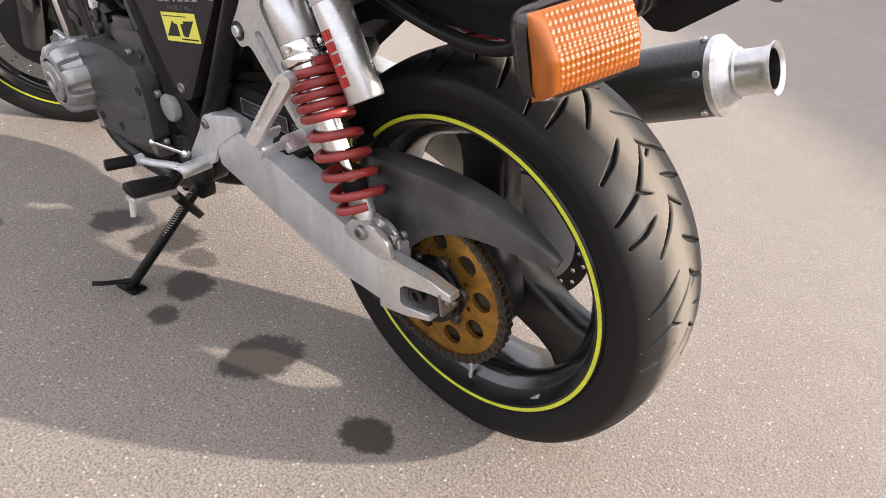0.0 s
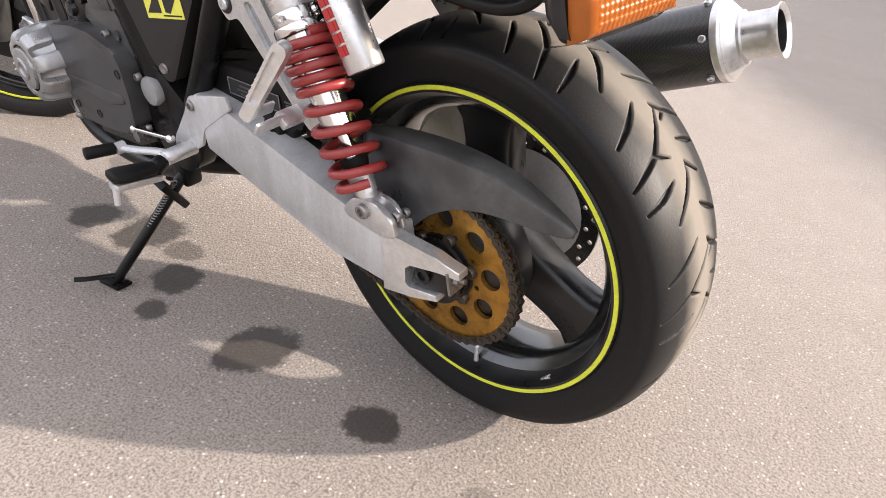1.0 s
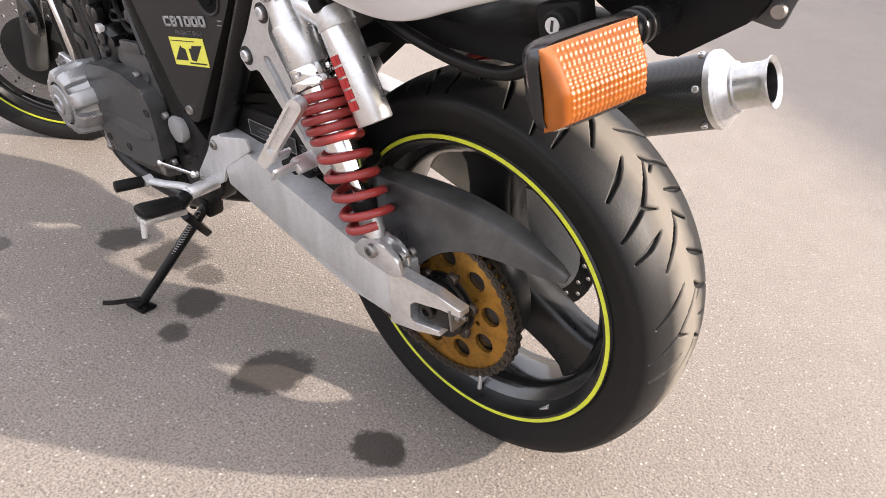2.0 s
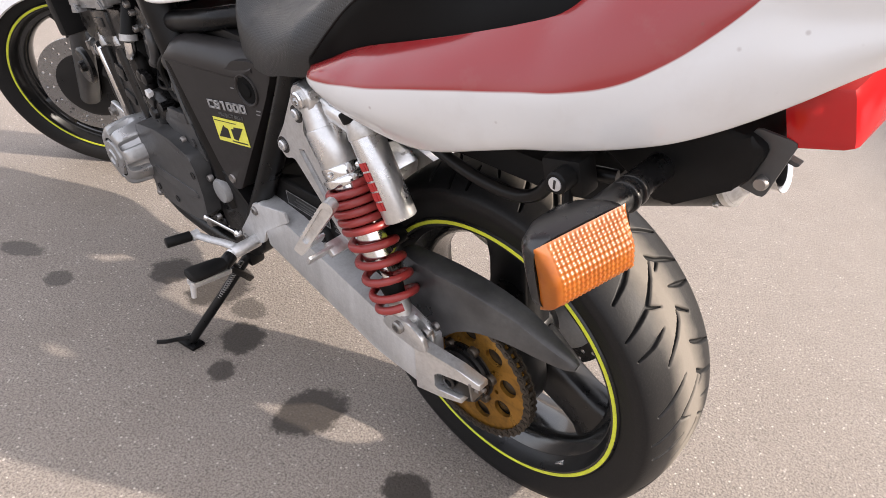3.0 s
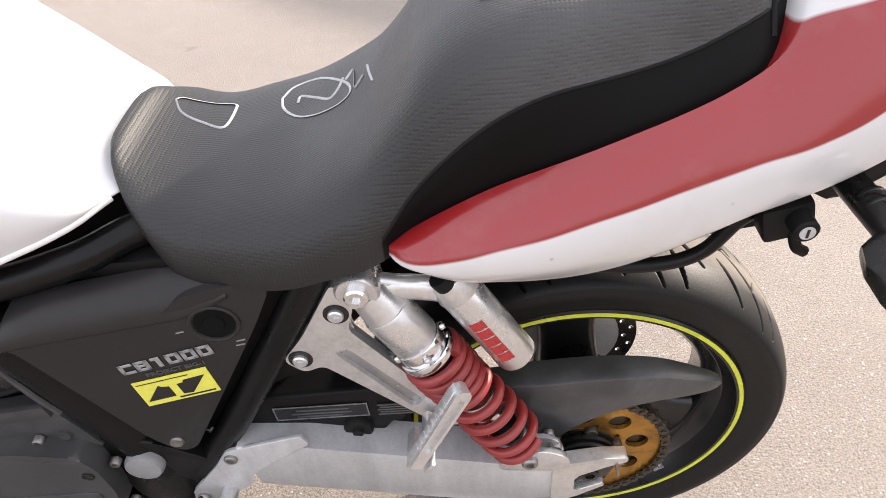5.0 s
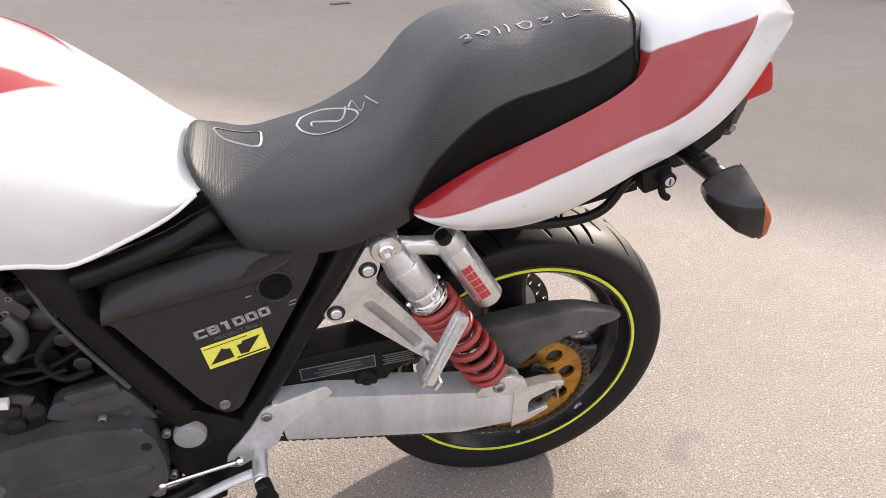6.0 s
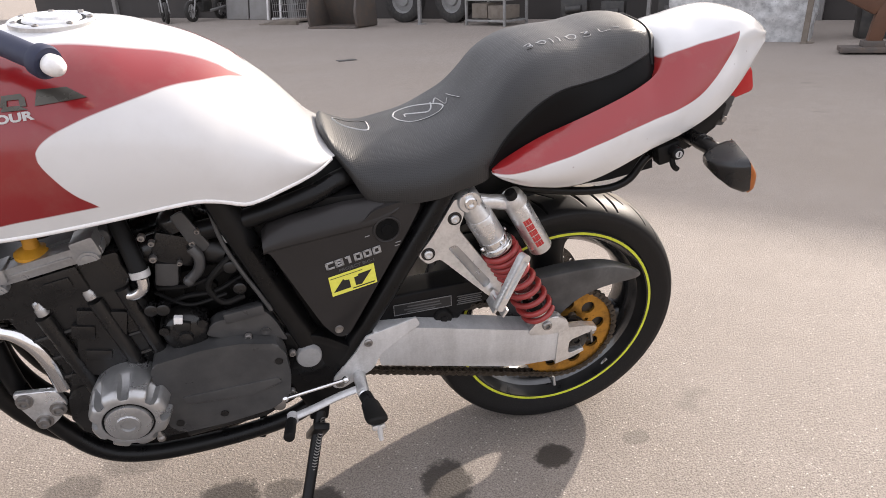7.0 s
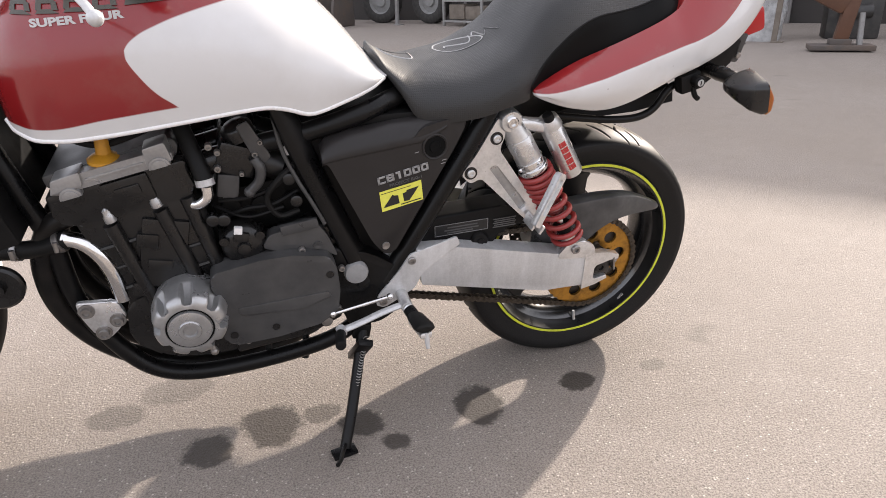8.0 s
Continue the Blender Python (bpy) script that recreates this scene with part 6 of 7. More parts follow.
# half section in front, foot to crown: way, share of the half width, share of the height
FRONT_SHAPE = [(0, 1.0, 0.0), (0.15, 1.0, 0.18), (0.32, 0.98, 0.42), (0.5, 0.914, 0.66), (0.66, 0.76, 0.86), (0.82, 0.468, 0.965), (1, 0.0, 1.0)]


def seat_section(x, a):
    """A place on the seat's skin: x along, a from 0 (left foot) over the top to pi."""
    top, low, w = lerp_table(SEAT, x)
    q = min(a, math.pi - a) / (math.pi / 2)
    f = lerp_table(FRONT_SHAPE, q)
    (ye, ze), (ym, zm) = lerp_table(SKIRT_FOOT, x), lerp_table(SKIRT_TOP, x)
    r = lerp_table([(0, ye, ze), (0.2, (ye + ym) / 2 + 0.002, (ze + zm) / 2), (0.4, ym, zm), (0.6, ym * 0.83, zm + (top - zm) * 0.72), (0.8, ym * 0.50, zm + (top - zm) * 0.955), (1, 0, top)], q)
    k = min(1.0, max(0.0, (x + 0.27) / 0.08))
    k = k * k * (3 - 2 * k)
    y = w * f[0] + (r[0] - w * f[0]) * k
    z = low + (top - low) * f[1]
    return Vector((x, -y if a < math.pi / 2 else y, z + (r[1] - z) * k))


bm = B()
xs = [-0.524 + 0.674 * k / 120 for k in range(121)]
rows = ring_faces(bm, [[seat_section(x, math.pi * j / 64) for j in range(65)] for x in xs], closed_ring=False)
bm.faces.new(rows[0])
bm.faces.new(rows[-1])
seat = part("seat", bm, MAT["seat"], bike, "black dual seat with chalk marks on its textured vinyl", sharp=60)


def seat_side(x, z, side=-1):
    lo, hi = 0.0, math.pi / 2
    for _ in range(40):
        m = (lo + hi) / 2
        if seat_section(x, m).z < z:
            lo = m
        else:
            hi = m
    p = seat_section(x, lo)
    return Vector((p.x, p.y if side < 0 else -p.y, p.z))


for side in (-1, 1):
    bm = B()
    line = [seat_side(x, z, side) for x, z in [(q.x, q.z) for q in spline([(x, 0, z) for x, z in SEAT_SEAM], 6)]]
    tube(bm, line, 0.0018, seg=8, smooth=False)
    part("piping", bm, MAT["black"], seat)
bm = B()
line = [seat_section(0.105 + 0.012 * abs(math.cos(math.pi * j / 30)), math.pi * (0.12 + 0.76 * j / 30)) for j in range(31)]
tube(bm, line, 0.003, seg=8, smooth=False)
part("rear_piping", bm, MAT["black"], seat)


def seat_top(x, y):
    """The seat's skin under (x, y)."""
    lo, hi = 0.001, math.pi - 0.001
    for _ in range(40):
        m = (lo + hi) / 2
        if seat_section(x, m).y < y:
            lo = m
        else:
            hi = m
    return seat_section(x, lo) + Vector((0, 0, 0.0006))


CHALK = [
    [(-0.49, 0.063), (-0.483, 0.073), (-0.455, 0.075), (-0.426, 0.072), (-0.42, 0.056), (-0.424, 0.016), (-0.449, 0.025), (-0.477, 0.039), (-0.49, 0.063)],
    [(-0.365, 0.065), (-0.353, 0.094), (-0.322, 0.095), (-0.285, 0.045), (-0.273, 0.009), (-0.284, -0.006), (-0.314, -0.002), (-0.339, 0.012), (-0.358, 0.038), (-0.365, 0.065)],
    [(-0.342, 0.044), (-0.34, 0.059), (-0.318, 0.04), (-0.3, 0.021), (-0.291, 0.033), (-0.287, 0.057)],
    [(-0.283, 0.047), (-0.275, 0.061), (-0.268, 0.009), (-0.259, 0.027)],
    [(-0.256, 0.047), (-0.250, 0.015), (-0.244, -0.013)],
    [(-0.134, -0.056), (-0.124, -0.052), (-0.122, -0.060), (-0.128, -0.063), (-0.121, -0.066), (-0.124, -0.073), (-0.133, -0.071)],
    [(-0.112, -0.058), (-0.106, -0.066), (-0.100, -0.072), (-0.094, -0.064), (-0.100, -0.056), (-0.110, -0.060)],
    [(-0.084, -0.054), (-0.082, -0.066), (-0.083, -0.076)],
    [(-0.070, -0.052), (-0.068, -0.064), (-0.070, -0.076)],
    [(-0.054, -0.058), (-0.050, -0.072), (-0.040, -0.074), (-0.035, -0.062), (-0.042, -0.055), (-0.052, -0.060)],
    [(-0.022, -0.058), (-0.010, -0.060), (-0.018, -0.066), (-0.008, -0.070), (-0.012, -0.077), (-0.024, -0.075)],
    [(0.010, -0.062), (0.012, -0.074), (0.030, -0.075)],
    [(0.038, -0.066), (0.050, -0.070)],
]
for stroke in CHALK:
    bm = B()
    line = [seat_top(p.x, p.y) for p in spline([(x, y, 0) for x, y in stroke], 6)]
    tube(bm, line, 0.0017 if stroke[0][0] < -0.2 else 0.0012, seg=6, smooth=False, flat=0.22)
    part("chalk_mark", bm, MAT["chalk"], seat, "white chalk scrawl")

# ---- tail fairing ----
# x, then half width and height of the lower roll, of the red panel's lower line and of the upper edge, and the crown's height
TAIL = [(-0.224, 0.178, 0.790, 0.180, 0.795, 0.172, 0.798, 0.790), (-0.215, 0.190, 0.784, 0.192, 0.798, 0.168, 0.803, 0.788), (-0.20, 0.199, 0.778, 0.202, 0.803, 0.166, 0.811, 0.79), (-0.16, 0.203, 0.764, 0.208, 0.810, 0.164, 0.832, 0.81), (-0.12, 0.195, 0.753, 0.206, 0.814, 0.158, 0.847, 0.82), (-0.08, 0.187, 0.745, 0.204, 0.823, 0.155, 0.860, 0.83), (-0.04, 0.182, 0.745, 0.198, 0.832, 0.152, 0.873, 0.845), (0.0, 0.181, 0.755, 0.192, 0.842, 0.147, 0.886, 0.855), (0.04, 0.180, 0.771, 0.183, 0.849, 0.142, 0.900, 0.87), (0.08, 0.174, 0.786, 0.175, 0.856, 0.133, 0.914, 0.89), (0.115, 0.167, 0.798, 0.168, 0.866, 0.120, 0.928, 0.93), (0.145, 0.162, 0.806, 0.165, 0.876, 0.112, 0.950, 0.985), (0.18, 0.157, 0.818, 0.157, 0.889, 0.108, 0.975, 1.004), (0.22, 0.147, 0.832, 0.144, 0.910, 0.102, 0.989, 1.014), (0.26, 0.134, 0.849, 0.127, 0.938, 0.098, 0.999, 1.026), (0.30, 0.117, 0.873, 0.108, 0.968, 0.090, 1.006, 1.032), (0.335, 0.098, 0.898, 0.090, 0.968, 0.078, 1.006, 1.028), (0.365, 0.078, 0.922, 0.074, 0.972, 0.064, 1.000, 1.018), (0.395, 0.055, 0.945, 0.054, 0.972, 0.046, 0.988, 1.002), (0.415, 0.034, 0.960, 0.034, 0.972, 0.028, 0.980, 0.988), (0.422, 0.018, 0.970, 0.018, 0.973, 0.015, 0.975, 0.978)]


def tail_half(x):
    """Half a section of the tail, from its underside round the outside to the crown."""
    yb, zb, yl, zl, ye, ze, zt = lerp_table(TAIL, x)
    k = min(1.0, max(0.0, (x - 0.115) / 0.03))
    inner = [(ye - 0.006, ze - 0.003), (ye * 0.6, ze - 0.02)]
    crown = [(ye * 0.80, ze + (zt - ze) * 0.55), (ye * 0.42, ze + (zt - ze) * 0.92)]
    top = [(p[0] + (q[0] - p[0]) * k, p[1] + (q[1] - p[1]) * k) for p, q in zip(inner, crown)]
    pts = [(0, zb + 0.012), (yb * 0.62, zb + 0.008), (yb * 0.92, zb), (yb * 1.0, zb + 0.010), (max(yb, yl) + 0.003, zb + (zl - zb) * 0.55), (yl, zl), ((yl + ye) / 2 + 0.004, (zl + ze) / 2 + 0.003), (ye, ze)] + top + [(0, min(zt, ze - 0.02) + (zt - min(zt, ze - 0.02)) * k)]
    return spline([(x, -y, z) for y, z in pts], 5)


bm = B()
rings = []
for k in range(109):
    half = tail_half(-0.224 + 0.646 * k / 108)
    rings.append(half + [Vector((p.x, -p.y, p.z)) for p in reversed(half[1:-1])])
ring_faces(bm, rings)
tail = part("tail_fairing", bm, MAT["tail"], bike, "white tail fairing with red side panels and dried drops", sharp=60)
# tail lamp
bm = B()
box(bm, (0.352, 0, 0.885), (0.060, 0.150, 0.058), (0, -18, 0), 0.012)
tail_lamp = part("tail_lamp", bm, MAT["red_lens"], bike, "red tail lamp lens")
# under tray, plate bracket and rear mudguard
bm = B()
prism(bm, rounded([(0.150, 0.790), (0.245, 0.748), (0.318, 0.805), (0.330, 0.850), (0.30, 0.860), (0.16, 0.82)], 0.012, 3), -0.085, 0.085, 0.008)
tray = part("under_tray", bm, MAT["black"], bike, "black plastic under tray with steel plate bracket")
bm = B()
prism(bm, rounded([(0.300, 0.800), (0.335, 0.795), (0.350, 0.860), (0.310, 0.862)], 0.006, 2), -0.075, -0.071, 0.001)
prism(bm, rounded([(0.325, 0.838), (0.352, 0.833), (0.355, 0.837), (0.328, 0.843)], 0.002, 2), -0.068, -0.058, 0.001)
part("plate_bracket", bm, MAT["casing"], tray)
bm = B()
bolt(bm, (0.330, -0.076, 0.812), (0, -1, 0), 0.007, 0.006, False)
part("bracket_bolt", bm, MAT["steel"], tray)
bm = B()
rings = []
for x, z, w in ((-0.33, 0.58, 0.075), (-0.25, 0.655, 0.082), (-0.16, 0.700, 0.088), (-0.05, 0.722, 0.09), (0.08, 0.728, 0.09), (0.18, 0.745, 0.09)):
    rings.append([(x, -w, z - 0.03), (x, -w * 0.9, z), (x, 0, z + 0.012), (x, w * 0.9, z), (x, w, z - 0.03), (x, w * 0.88, z - 0.012), (x, 0, z), (x, -w * 0.88, z - 0.012)])
ring_faces(bm, rings)
part("rear_mudguard", bm, MAT["black"], bike, "black inner rear mudguard")
for side in (-1, 1):
    bm = B()
    y = side * 0.125
    tube(bm, [(-0.15, y * 0.85, 0.716), (-0.06, y * 0.95, 0.704), (0.01, y, 0.697), (0.07, y, 0.698), (0.108, y, 0.715), (0.135, y, 0.755), (0.16, y * 0.98, 0.768), (0.20, y * 0.9, 0.772)], 0.0085, seg=12)
    part("helmet_rail", bm, MAT["frame"], bike, "bent black rail under the tail")
bm = B()
box(bm, (0.165, -0.150, 0.781), (0.050, 0.030, 0.042), (0, -15, 0), 0.006)
lathe(bm, (0.172, -0.162, 0.787), (0, -1, 0), [(0, 0.0125), (0.022, 0.0125), (0.024, 0.0105)], seg=22)
tube(bm, [(0.172, -0.162, 0.771), (0.178, -0.167, 0.753), (0.188, -0.167, 0.745)], 0.006, seg=8)
lock = part("helmet_lock", bm, MAT["black"], bike, "black helmet lock with steel keyway")
bm = B()
lathe(bm, (0.172, -0.184, 0.787), (0, -1, 0), [(0, 0.0080), (0.003, 0.0075), (0.003, 0.0)], seg=22)
face = part("lock_face", bm, MAT["alu"], lock)
bm = B()
box(bm, (0.172, -0.1872, 0.787), (0.0025, 0.001, 0.010), (0, 0, 0), 0)
part("keyway", bm, MAT["ink"], face)
# turn signal
bm = B()
cyl(bm, (0.236, -0.070, 0.792), (0.240, -0.215, 0.797), 0.0155, seg=24)
cyl(bm, (0.240, -0.150, 0.795), (0.2405, -0.158, 0.7954), 0.0172, seg=24, bevel=0.002)
cyl(bm, (0.241, -0.166, 0.7958), (0.2415, -0.174, 0.7961), 0.0172, seg=24, bevel=0.002)
sig = part("turn_signal", bm, MAT["signal"], bike, "black turn signal with amber reeded lens")
C0, C1 = Vector((0.2465, -0.310, 0.782)), Vector((0.2715, -0.210, 0.790))
ax_ = (C1 - C0).normalized()
up_ = Vector((-0.24, -0.10, 1)).normalized()
up_ = (up_ - ax_ * up_.dot(ax_)).normalized()
out_ = ax_.cross(up_).normalized()
if out_.x < 0:
    out_ = -out_
mid_ = (C0 + C1) / 2


def signal_ring(back, w, h, n=32, p=0.35, dz=0.0, da=0.0):
    ring = []
    for j in range(n):
        q = 2 * math.pi * j / n
        c, s_ = math.cos(q), math.sin(q)
        ring.append(mid_ - out_ * back + ax_ * (da + w * math.copysign(abs(c) ** p, c)) + up_ * (dz + h * math.copysign(abs(s_) ** p, s_)))
    return ring


bm = B()
ring_faces(bm, [signal_ring(0.001, 0.0508, 0.0322), signal_ring(-0.001, 0.0532, 0.0346), signal_ring(0.010, 0.0537, 0.0351), signal_ring(0.030, 0.047, 0.0285, dz=0.003, da=0.004), signal_ring(0.050, 0.032, 0.017, p=0.45, dz=0.008, da=0.012), signal_ring(0.060, 0.016, 0.009, p=0.6, dz=0.011, da=0.018)])
part("signal_body", bm, MAT["signal"], sig, "black signal housing")
bm = B()
nu, nv = 84, 46
grid = []
for j in range(nv + 1):
    row = []
    for i in range(nu + 1):
        u_, v_ = 2 * i / nu - 1, 2 * j / nv - 1
        edge = max(abs(u_), abs(v_))
        relief = 0.0011 * (math.cos(i * math.pi / 2) * 0.5 + math.cos(j * math.pi / 2) * 0.5) if edge < 0.93 and u_ > -0.72 else 0.0
        bulge = 0.016 * (1 - max(abs(u_) ** 14, abs(v_) ** 10)) - 0.004 * v_ * v_
        bulge *= 1 - 0.8 * max(0.0, v_ + 0.1) ** 1.2
        row.append(mid_ + out_ * (0.001 + bulge + relief) + ax_ * 0.0505 * u_ + up_ * 0.0320 * v_)
    grid.append(row)
ring_faces(bm, grid, closed_ring=False, cap=False)
part("signal_lens", bm, MAT["amber"], sig, "amber lens with moulded squares", sharp=70)

# tank, seat and tail sit slightly to the left of the wheels' plane
for ob, at, stretch, fixed in ((tank, (-0.003, -0.008, 0.004), 1.0, 0.0), (seat, (0.0, -0.010, 0.001), 1.018, -0.50), (tail, (0.001, -0.011, 0.001), 1.012, -0.22), (tail_lamp, (0.009, -0.011, 0.0), 1.0, 0.0), (tray, (0.003, -0.011, 0.0), 1.0, 0.0)):
    ob.matrix_basis = Matrix.Translation((at[0] + fixed * (1 - stretch), at[1], at[2])) @ Matrix.Diagonal((stretch, 1, 1, 1))

# ---- front end, turned to full lock ----
ST = pose(-1.630, -0.018, 0.314, 6.0, 0, 44)
RAKE = Vector((0.45, 0, 0.893))
for side in (-1, 1):
    foot = ST @ Vector((0, side * 0.10, 0))
    bm = B()
    cyl(bm, foot - RAKE * 0.03, foot + RAKE * 0.30, 0.030, 0.028, seg=24, bevel=0.004)
    leg = part("fork_leg", bm, MAT["casing"], bike, "dull grey fork leg")
    bm = B()
    cyl(bm, foot + RAKE * 0.29, foot + RAKE * 0.74, 0.0215, seg=24)
    part("fork_tube", bm, MAT["chrome"], leg)
bm = B()
cyl(bm, ST @ Vector((0, -0.12, 0)), ST @ Vector((0, 0.12, 0)), 0.012, seg=16)
part("front_axle", bm, MAT["steel"], bike, "front axle")
bm = B()
box(bm, ST @ Vector((0.12, -0.085, 0.05)), (0.12, 0.05, 0.06), (0, 25, 44), 0.012)
part("brake_caliper", bm, MAT["casing"], bike, "grey front brake caliper")
bm = B()
rings = []
for k in range(22):
    a = radians(8 + k * 7.2)
    ring = []
    for j in range(13):
        q = (j / 12 - 0.5) * 2
        r = 0.338 - 0.055 * abs(q) ** 2.2
        ring.append(ST @ Vector((r * math.cos(a), 0.075 * q, r * math.sin(a))))
    for j in range(12, -1, -1):
        q = (j / 12 - 0.5) * 2
        r = 0.334 - 0.055 * abs(q) ** 2.2
        ring.append(ST @ Vector((r * math.cos(a), 0.071 * q, r * math.sin(a))))
    rings.append(ring)
ring_faces(bm, rings)
part("front_mudguard", bm, MAT["white"], bike, "white front mudguard")
bm = B()
box(bm, (-1.33, -0.02, 0.90), (0.05, 0.20, 0.03), (0, -27, 44), 0.010)
box(bm, (-1.27, -0.01, 1.03), (0.05, 0.20, 0.03), (0, -27, 44), 0.010)
cyl(bm, (-1.33, -0.01, 0.88), (-1.25, -0.01, 1.05), 0.022, seg=20)
part("steering_head", bm, MAT["frame"], bike, "black steering head and yokes")
# handlebar with grip, clutch lever
G0, G1 = Vector((-0.985, -0.176, 1.090)), Vector((-0.880, -0.271, 1.066))
bm = B()
tube(bm, [(-1.30, 0.10, 1.06), (-1.22, 0.02, 1.07), (-1.14, -0.05, 1.10), (-1.06, -0.115, 1.105), G0, G1], 0.011, seg=14)
bar = part("handlebar", bm, MAT["frame"], bike, "black handlebar turned to full lock")
bm = B()
gd = (G1 - G0).normalized()
lathe(bm, G0, gd, [(-0.02, 0.012), (-0.02, 0.024), (-0.012, 0.024), (-0.010, 0.0170), (0.118, 0.0170), (0.120, 0.0225), (0.132, 0.0235), (0.138, 0.021), (0.138, 0.012)], seg=30)
part("grip", bm, MAT["grip"], bar, "blue-black rubber grip")
bm = B()
lathe(bm, G0 + gd * 0.136, gd, [(0, 0.011), (0.004, 0.0145), (0.014, 0.0150), (0.022, 0.0115), (0.026, 0.005), (0.027, 0)], seg=24)
part("bar_end", bm, MAT["white"], bar, "pale bar end")
bm = B()
tube(bm, [(-1.11, -0.13, 1.09), (-1.08, -0.19, 1.085), (-1.035, -0.268, 1.072), (-0.995, -0.325, 1.050), (-0.968, -0.353, 1.026), (-0.957, -0.362, 1.010)], 0.007, seg=12, flat=0.7)
ball(bm, (-0.955, -0.364, 1.006), 0.0115)
box(bm, (-1.10, -0.125, 1.09), (0.05, 0.035, 0.03), (0, 0, 40), 0.008)
part("clutch_lever", bm, MAT["alu"], bar, "aluminium clutch lever with ball end")

# ---- the yard behind: a shed wall with scrap in its shade ----
YM = dict(
    tyre=surface("old_tyre_rubber", (0.022, 0.021, 0.020), 0.75, dirt=(0.10, 0.09, 0.08), dirt_amount=0.6),
    rust=surface("rusty_steel", (0.085, 0.072, 0.064), 0.75, dirt=(0.16, 0.115, 0.085), dirt_amount=0.7, scale=5),
    brown=surface("orange_machine_paint", (0.10, 0.042, 0.02), 0.6, dirt=(0.07, 0.036, 0.022), dirt_amount=0.7, scale=6),
    grey=surface("grey_steel_tube", (0.30, 0.30, 0.295), 0.5, metal=0.3, dirt=(0.15, 0.12, 0.10), dirt_amount=0.6, scale=8),
    wall=surface("stained_dark_wall", (0.038, 0.034, 0.032), 0.85, dirt=(0.075, 0.066, 0.06), dirt_amount=0.7, scale=0.8),
    wood=surface("weathered_wood", (0.20, 0.17, 0.14), 0.8, dirt=(0.09, 0.075, 0.06), dirt_amount=0.7, scale=6),
    film=surface("crumpled_silver_film", (0.50, 0.50, 0.50), 0.35, metal=0.2, dirt=(0.14, 0.14, 0.14), dirt_amount=0.9, scale=9, relief=0.6),
    panel=surface("grey_sheet_metal", (0.22, 0.215, 0.21), 0.55, metal=0.2, dirt=(0.14, 0.12, 0.10), dirt_amount=0.6, scale=2),
    dark=surface("dark_oily_parts", (0.025, 0.024, 0.023), 0.5, dirt=(0.09, 0.08, 0.07), dirt_amount=0.6, scale=10),
    pale=surface("white_window_frame", (0.62, 0.61, 0.60), 0.5, dirt=(0.4, 0.38, 0.35), dirt_amount=0.4, scale=8),
    hub=surface("pale_wheel_hub", (0.24, 0.24, 0.235), 0.6, dirt=(0.16, 0.15, 0.14), dirt_amount=0.6, scale=8),
)
YARD = Matrix(((0.655, 0.755, 0, 0), (-0.755, 0.655, 0, 0), (0, 0, 1, 0), (0, 0, 0, 1)))


def yard_thing(name, bm, mat, u, v, turn, label, category, group=""):
    """A thing of the row; u along the shed, v away from the motorcycle."""
    ob = part(name, bm, mat)
    ob.matrix_world = YARD @ pose(u, v, 0, 0, 0, turn)
    return tagged(ob, label, category, group)


# upper wall is unseen; its height is set by where its shade should end
bm = B()
box(bm, (0, 0, 2.69), (52, 0.3, 5.38), (0, 0, 0), 0.02)
shed = tagged(part("wall_shed", bm, YM["wall"]), "dark stained wall of a shed behind the yard", "wall", kind="structure")
shed.matrix_world = YARD @ pose(-4, 13.6, 0)
for k in range(9):
    bm = B()
    box(bm, (-20 + k * 4.6, -0.2, 2.67), (0.22, 0.12, 5.34), (0, 0, 0), 0.01)
    part("pilaster", bm, YM["panel"], shed)


def truck_wheel(u, v, turn):
    bm = B()
    lathe(bm, (0, 0, 0.50), (0, 1, 0), [(-0.13, 0.29), (-0.15, 0.34), (-0.15, 0.44), (-0.12, 0.49), (0.12, 0.49), (0.15, 0.44), (0.15, 0.34), (0.13, 0.29)], seg=40, cap=False)
    for k in range(30):
        a = 2 * math.pi * k / 30
        box(bm, (0.492 * math.cos(a), 0, 0.50 + 0.492 * math.sin(a)), (0.02, 0.20, 0.06), (0, -math.degrees(a), 0), 0)
    w = yard_thing("truck_wheel", bm, YM["tyre"], u, v, turn, "old black truck wheel with a pale hub", "truck wheel", "truck wheels by the shed")
    bm = B()
    lathe(bm, (0, 0, 0.50), (0, 1, 0), [(-0.11, 0.0), (-0.11, 0.12), (-0.06, 0.14), (-0.05, 0.25), (-0.12, 0.29), (-0.10, 0.30), (0.1, 0.30), (0.1, 0.0)], seg=32, cap=False)
    part("wheel_hub", bm, YM["hub"], w, "pale steel hub")


truck_wheel(-9.75, 12.35, 8)
truck_wheel(-8.35, 12.4, -4)

# digger bucket on the ground
bm = B()
prism(bm, rounded([(-0.45, 0.03), (0.40, 0.03), (0.45, 0.35), (0.30, 0.85), (-0.10, 0.95), (-0.40, 0.60)], 0.05, 3), -0.68, -0.62, 0.01)
bucket = yard_thing("digger_bucket", bm, YM["rust"], -10.5, 10.9, -82, "rusty steel digger bucket lying on asphalt", "digger bucket")
bm = B()
prism(bm, rounded([(-0.45, 0.03), (0.40, 0.03), (0.45, 0.35), (0.30, 0.85), (-0.10, 0.95), (-0.40, 0.60)], 0.05, 3), 0.62, 0.68, 0.01)
part("cheek_plate", bm, YM["rust"], bucket)
bm = B()
box(bm, (0.0, 0, 0.02), (0.95, 1.30, 0.04), (0, 0, 0), 0.008)
part("bottom_plate", bm, YM["rust"], bucket)
bm = B()
